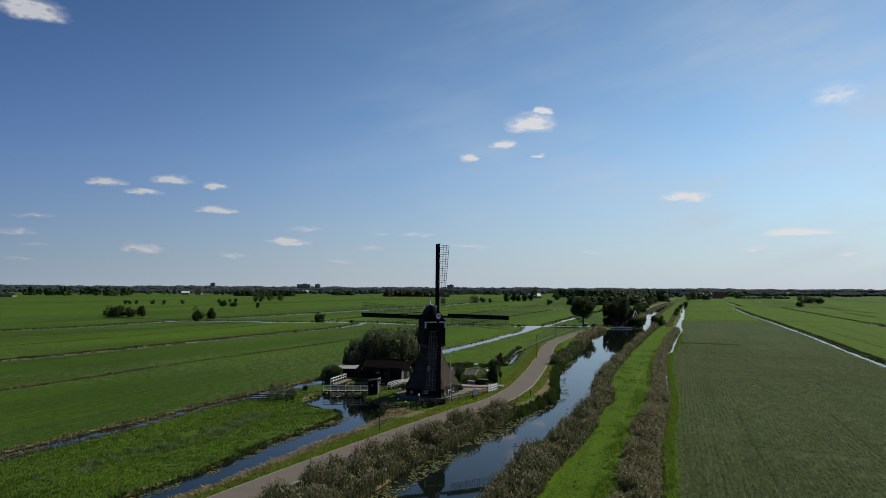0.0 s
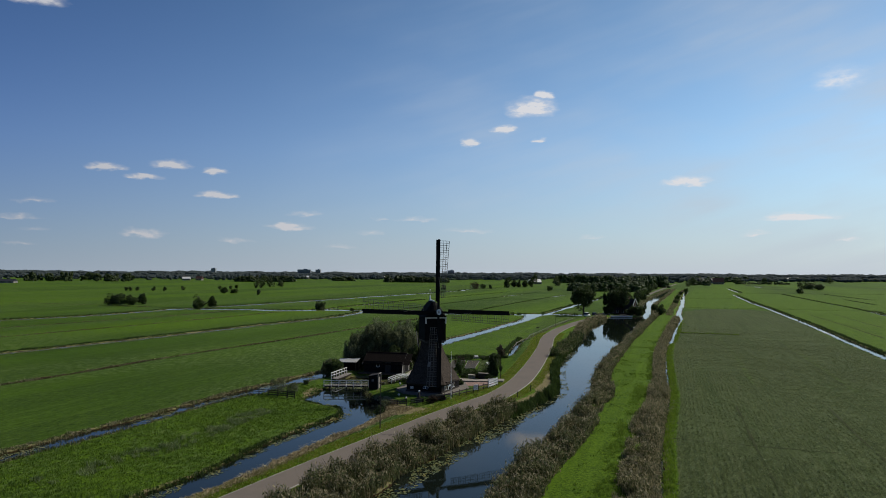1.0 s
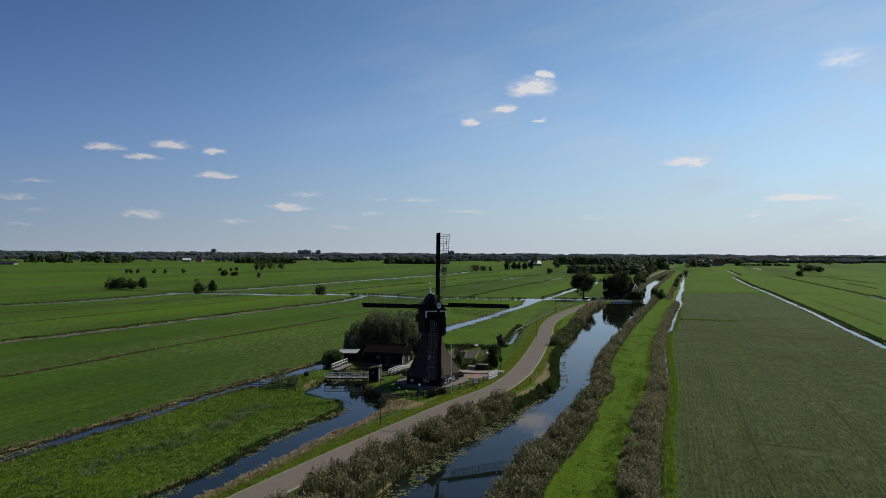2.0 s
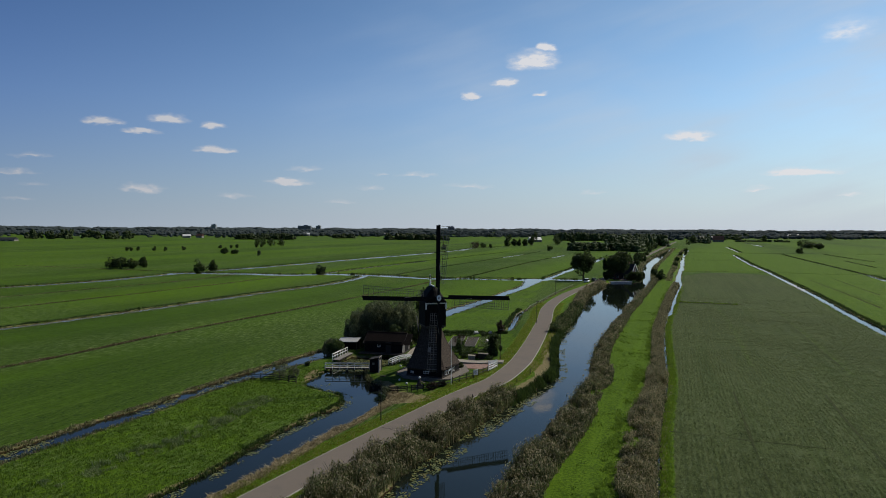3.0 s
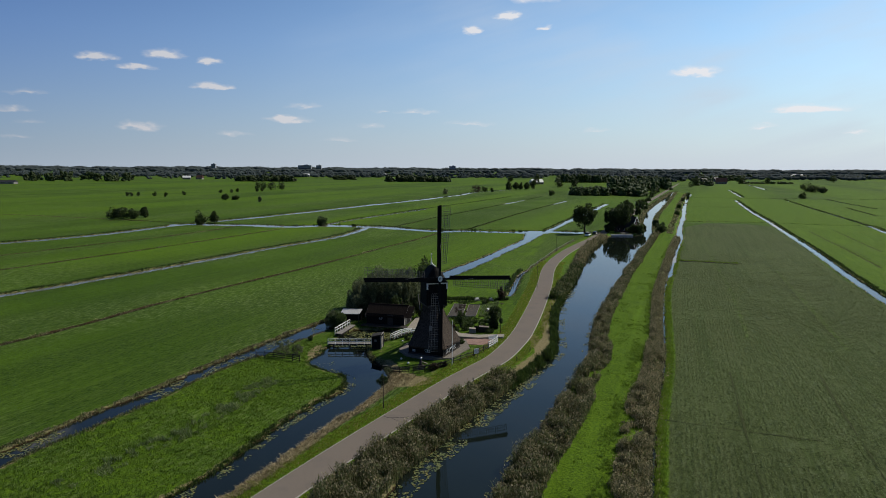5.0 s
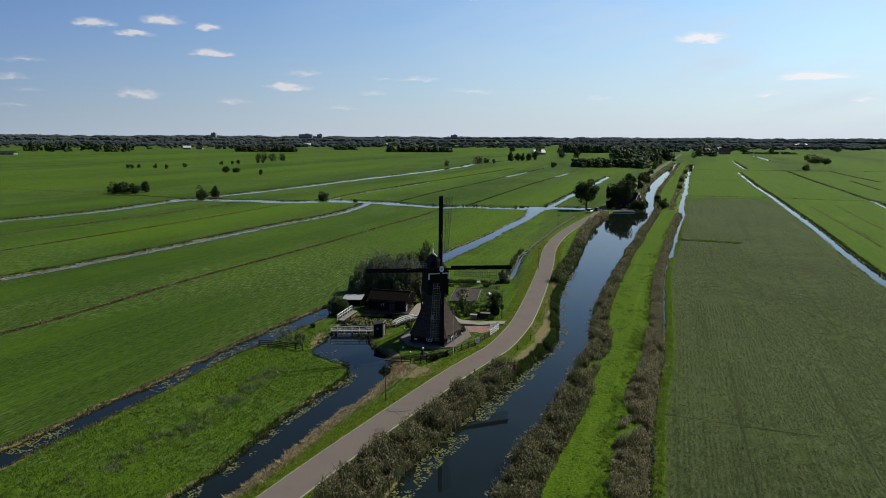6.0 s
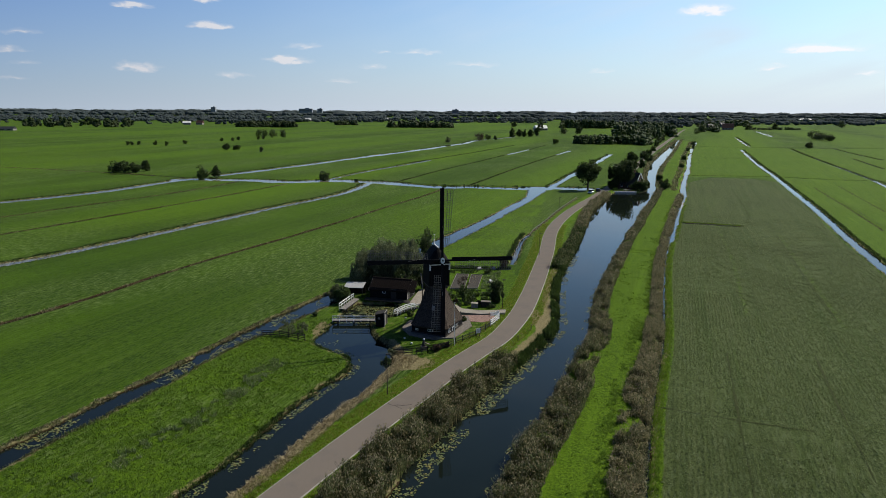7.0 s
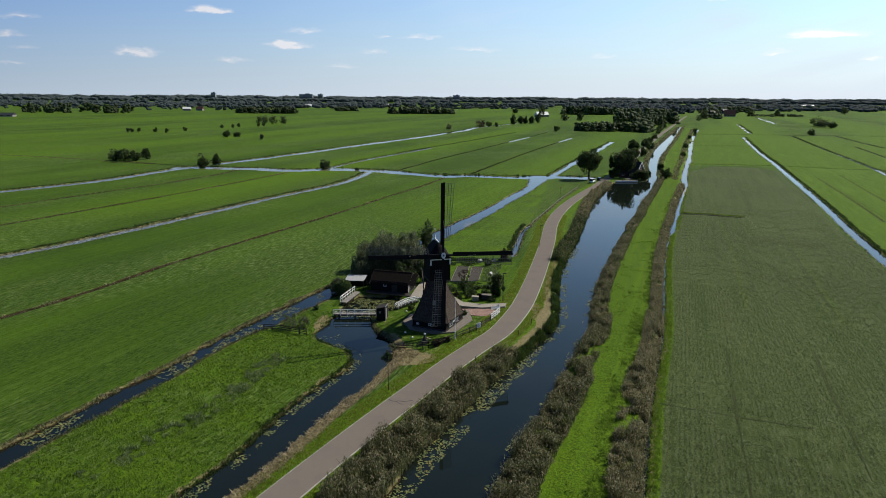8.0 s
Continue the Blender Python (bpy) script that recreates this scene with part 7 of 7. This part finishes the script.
blades("dry_grass", np.vstack([strip_spots(rounded(DRY[5][0], 2), -0.8, 0.8, 40, 40, 420, g3), strip_spots(rounded(DITCHES[18][0], 2), -1.8, -0.8, 14, 40, 420, g3)]), 0.4, 1.0, 0.09, 0.3, M["sedge"], "dark rough hedge of weeds behind the garden", 15, 4, category="weeds")


DRAIN = [(77.3, 214.9), (84.3, 212.7), (93.7, 208.6)]
drain = rounded(DRAIN, 2)
# dark sheet near field level, in place of the drain's own shade
field_track(DRAIN, 0.85, M["drainshade"], -0.04, 2.5, "dark strip standing in for the shade in an open field drain", "drain")
blades("bank_grass", np.vstack([strip_spots(rounded(RUTS[k][0], 2), -w, w, 5, 150, 900, g3, 250) for k, w in ((0, 1.0), (2, 1.7), (3, 0.7), (4, 1.3), (5, 0.9), (6, 1.2), (9, 1.0), (10, 1.0))] + [strip_spots(rounded(DRY[k][0], 2), -0.6, 0.6, 8, 150, 900, g3, 250) for k in (3, 4)]), 0.2, 0.5, 0.16, 0.3, M["sedge"], "dark grass along the far field drains", 23, 3, category="grass")
blades("bank_grass", strip_spots(drain, -2.2, -1.4, 22, 150, 260, g3), 0.15, 0.35, 0.1, 0.3, M["rim"], "bright green grass along the open field drain", 22, 4, category="grass")


def scatter(poly, dens, gen):
    lo, hi = poly.min(0), poly.max(0)
    n = int((hi - lo).prod() * dens)
    q = gen.uniform(lo, hi, (n, 2))
    q = q[inside(q[:, 0], q[:, 1], poly)]
    return np.c_[q, np.ones(len(q))]


spit_poly = np.vstack([rounded(DITCH_D), rounded(SIDE_L)[::-1]])
sp = scatter(spit_poly, 9, g3)
sp = sp[(sp[:, 1] > 48) & (sp[:, 1] < 112)]
clump = lattice(sp[:, 0], sp[:, 1], 1.6, 31) + 0.6 * lattice(sp[:, 0], sp[:, 1], 5.0, 32)
blades("meadow_grass", sp[clump > -0.9], 0.10, 0.28, 0.07, 0.45, M["tuft"], "tufty bright meadow grass on the spit", 16, 3, category="grass")
# ridge of taller weeds along the middle of the spit
weed_line = [(-35.3, 59.1), (-31.6, 66.1), (-27.9, 74.1), (-26.4, 80.1), (-25.2, 86.1), (-23.3, 92.0)]
wl = strip_spots(rounded(weed_line, 3), -1.5, 1.5, 18, 48, 94, g3)
wl = wl[lattice(wl[:, 0], wl[:, 1], 0.9, 33) + lattice(wl[:, 0], wl[:, 1], 4.0, 36) > -0.15]
blades("weeds", wl, 0.15, 0.55, 0.08, 0.4, M["weed"], "greyish patch of tall weeds in the grass", 17, 4, category="weeds")
dk = scatter(dike_poly, 3, g3)
dk = dk[(dk[:, 1] > 48) & (dk[:, 1] < 190)]
cl2 = lattice(dk[:, 0], dk[:, 1], 1.8, 34) + 0.7 * lattice(dk[:, 0], dk[:, 1], 6.0, 35)
blades("meadow_grass", dk[cl2 > 0.2], 0.08, 0.24, 0.08, 0.4, M["tuft"], "lush green grass on the dike", 18, 3, category="grass")
vg = np.vstack([strip_spots(road_line, 2.1, 3.6, 22, 45, 210, g3), strip_spots(road_line, -4.2, -2.1, 22, 45, 210, g3)])
blades("verge_grass", vg, 0.06, 0.2, 0.07, 0.4, M["vergeblade"], "yellowish green grass on the road verges", 19, 3, category="grass")
fs = np.vstack([strip_spots(rounded(DITCHES[9][0], 3), 0.4, 1.5, 24, 45, 190, g3), strip_spots(rounded(DITCHES[10][0], 3), 1.3, 2.2, 16, 180, 262, g3)])
blades("verge_grass", fs, 0.15, 0.4, 0.07, 0.4, M["rim"], "rank bright green grass between ditch and mown field", 20, 3, category="grass")
rp = strip_spots(rounded([(-9.0, 88), (-7.2, 90.5), (-6.4, 93.4)], 3), -0.3, 3.4, 14, 80, 96, g3)
blades("dry_grass", rp, 0.08, 0.3, 0.07, 0.5, M["strawblade"], "bleached rough grass behind the lamp post", 21, 3, category="grass")


# coarse weeds on the dike's field side, in broken patches
dw = np.vstack([strip_spots(ditch_line, -5.2, -3.0, 18, 40, 110, g3), strip_spots(ditch_line, -3.6, -2.2, 14, 110, 260, g3)])
dw = dw[lattice(dw[:, 0], dw[:, 1], 0.7, 66) + 0.5 * lattice(dw[:, 0], dw[:, 1], 3.0, 67) > 0.05]
blades("weeds", dw, 0.15, 0.42, 0.09, 0.5, M["dikeweed"], "dark green coarse weeds on the dike", 24, 3, category="weeds")


def grass_specks(name, spots, size, material, label, seed):
    """Short cut leaves lying at all angles: one small leaf each."""
    gen = np.random.default_rng(seed)
    c = np.c_[spots[:, :2], ground_z(spots[:, 0], spots[:, 1]) + gen.uniform(0.01, 0.05, len(spots))]
    v, f = quads(c, 1.0, 0.25, 1.7, gen)
    cc = np.repeat(c, 4, 0)
    v = cc + (v - cc) * np.repeat(size * spots[:, 2] ** 0.8, 4)[:, None]
    return tagged(mesh_object(name, v, f, material, False), label, "grass", kind="stuff")


def meadow_spots(n, y0, y1, u0, u1, gen, fade):
    """Places over a slice of land, thinner with the distance; the third column is their growth."""
    y = y0 + (y1 - y0) * gen.uniform(0, 1, n) ** 1.2
    x = gen.uniform(u0, u1, n) * y
    sp = np.c_[x, y, np.maximum(1.0, y / fade)]
    return sp[gen.uniform(0, 1, n) < ease((y1 - y) / (0.7 * (y1 - y0)))]


def in_rows(sp, step, loose, gen):
    """Shifts places sideways onto the mowing rows."""
    c, w = math.cos(FIELD_TURN), math.sin(FIELD_TURN)
    across = sp[:, 0] * c - sp[:, 1] * w
    to = np.round(across / step) * step + gen.normal(0, loose, len(sp)) - across
    return np.c_[sp[:, 0] + to * c, sp[:, 1] - to * w, sp[:, 2]]


ms = meadow_spots(110000, 42, 260, 0.30, 0.72, g3, 90.0)
ms = in_rows(ms[inside(ms[:, 0], ms[:, 1], mown_poly)], 0.55, 0.11, g3)
ms = ms[lattice(ms[:, 0], ms[:, 1], 0.9, 81) + 0.7 * lattice(ms[:, 0], ms[:, 1], 7.0, 82) > -0.35]
grass_specks("stubble", ms, 0.125, M["stubble"], "short grey-green stubble in mowing rows", 31)

def lily_pads(spots, label, seed):
    gen = np.random.default_rng(seed)
    n = len(spots)
    r = gen.uniform(0.05, 0.135, n) * spots[:, 2] ** 0.5
    k = 7
    ang = np.linspace(0.35, 2 * math.pi, k)[None, :] + gen.uniform(0, 6, n)[:, None]
    tilt = gen.normal(0, 0.05, (n, 1))
    rim = np.stack([spots[:, :1] + r[:, None] * np.cos(ang), spots[:, 1:2] + r[:, None] * np.sin(ang), POOL_WATER + 0.02 + gen.uniform(0, 0.012, (n, 1)) + np.abs(tilt * r[:, None] * np.cos(ang))], 2)
    mid = np.c_[spots[:, :2], np.full(n, POOL_WATER + 0.018)][:, None, :]
    v = np.concatenate([mid, rim], 1).reshape(-1, 3)
    i = np.arange(n)[:, None] * (k + 1)
    f = np.vstack([i + np.array([[0, j, j + 1]]) for j in range(1, k)])
    ob = mesh_object("lily_pads", v, f, M["pad"], False)
    tagged(ob, label, "water lilies", kind="stuff")


def patchy(s, scale, cut, seed):
    return s[lattice(s[:, 0], s[:, 1], scale, seed) > cut]


pads = [patchy(patchy(strip_spots(cl, 0.1, 2.5, 24, 52, 92, g3), 0.7, -0.35, 41), 4.0, -0.7, 50), patchy(strip_spots(cl, 0.2, 1.8, 22, 90, 100, g3), 1.5, 0.0, 42), patchy(strip_spots(cl, 0.2, 1.9, 20, 100, 165, g3, 200), 1.2, 0.0, 43),
        patchy(strip_spots(cr, -1.3, 0.0, 18, 52, 130, g3), 1.3, 0.1, 44), patchy(strip_spots(cl, 0.2, 5.0, 1.2, 200, 300, g3, 300), 4.0, 0.3, 47)]
lily_pads(np.vstack(pads), "floating lily pads along the canal edge", 1)
pads = [patchy(strip_spots(side_l, 0.1, 1.4, 22, 52, 96, g3), 1.3, -0.2, 45), patchy(strip_spots(side_r, -3.0, -0.1, 30, 109.5, 120, g3), 1.2, -0.5, 46), patchy(strip_spots(side_l, 0.2, 6.0, 26, 109.5, 121, g3), 1.3, -0.55, 49),
        patchy(patchy(strip_spots(rounded(DITCH_U, 3), 0.2, 2.8, 26, 45, 125, g3), 4.5, 0.05, 48), 0.8, -0.2, 52), patchy(strip_spots(side_l, 0.3, 3.5, 2.2, 96, 106, g3), 1.6, 0.1, 50)]
lily_pads(np.vstack(pads), "floating lily pads in the mill pool and ditch", 2)

# rough planting round the vegetable beds
for k, (poly, dens, mat_) in enumerate(((((0.6, 124.4), (9.8, 123.6), (10.8, 130.6), (1.2, 130.9)), 9, "sedge"), (((7.8, 131.8), (10.6, 131.4), (13.2, 146.5), (9.2, 145.5)), 7, "weed"), (((0.4, 144.6), (12.6, 144.4), (13.0, 147.2), (0.2, 147.6)), 9, "sedge"))):
    q = scatter(np.array(poly), dens, g3)
    q = q[lattice(q[:, 0], q[:, 1], 1.7, 31 + k) > -0.25]
    blades("garden_plants", q, 0.15, 0.6, 0.14, 0.5, M[mat_], "rough green herbs and weeds round the vegetable beds", 64 + k, 4, category="plants")
# withered plants in rows on the vegetable beds
for k, poly in enumerate((((1.7, 132.0), (4.1, 132.0), (5.3, 143.0), (3.2, 143.5)), ((5.2, 132.2), (6.9, 132.8), (8.2, 142.6), (6.4, 143.0)))):
    q = scatter(np.array(poly), 10, g3)
    q = q[np.abs(((q[:, 0] - 0.3 * q[:, 1]) * 1.6) % 1.0 - 0.5) < 0.22]
    blades("bed_plants", q, 0.1, 0.35, 0.08, 0.5, M["weed"] if k == 0 else M["strawblade"], "low withered plants in rows on the vegetable bed", 60 + k, 3, category="plants")
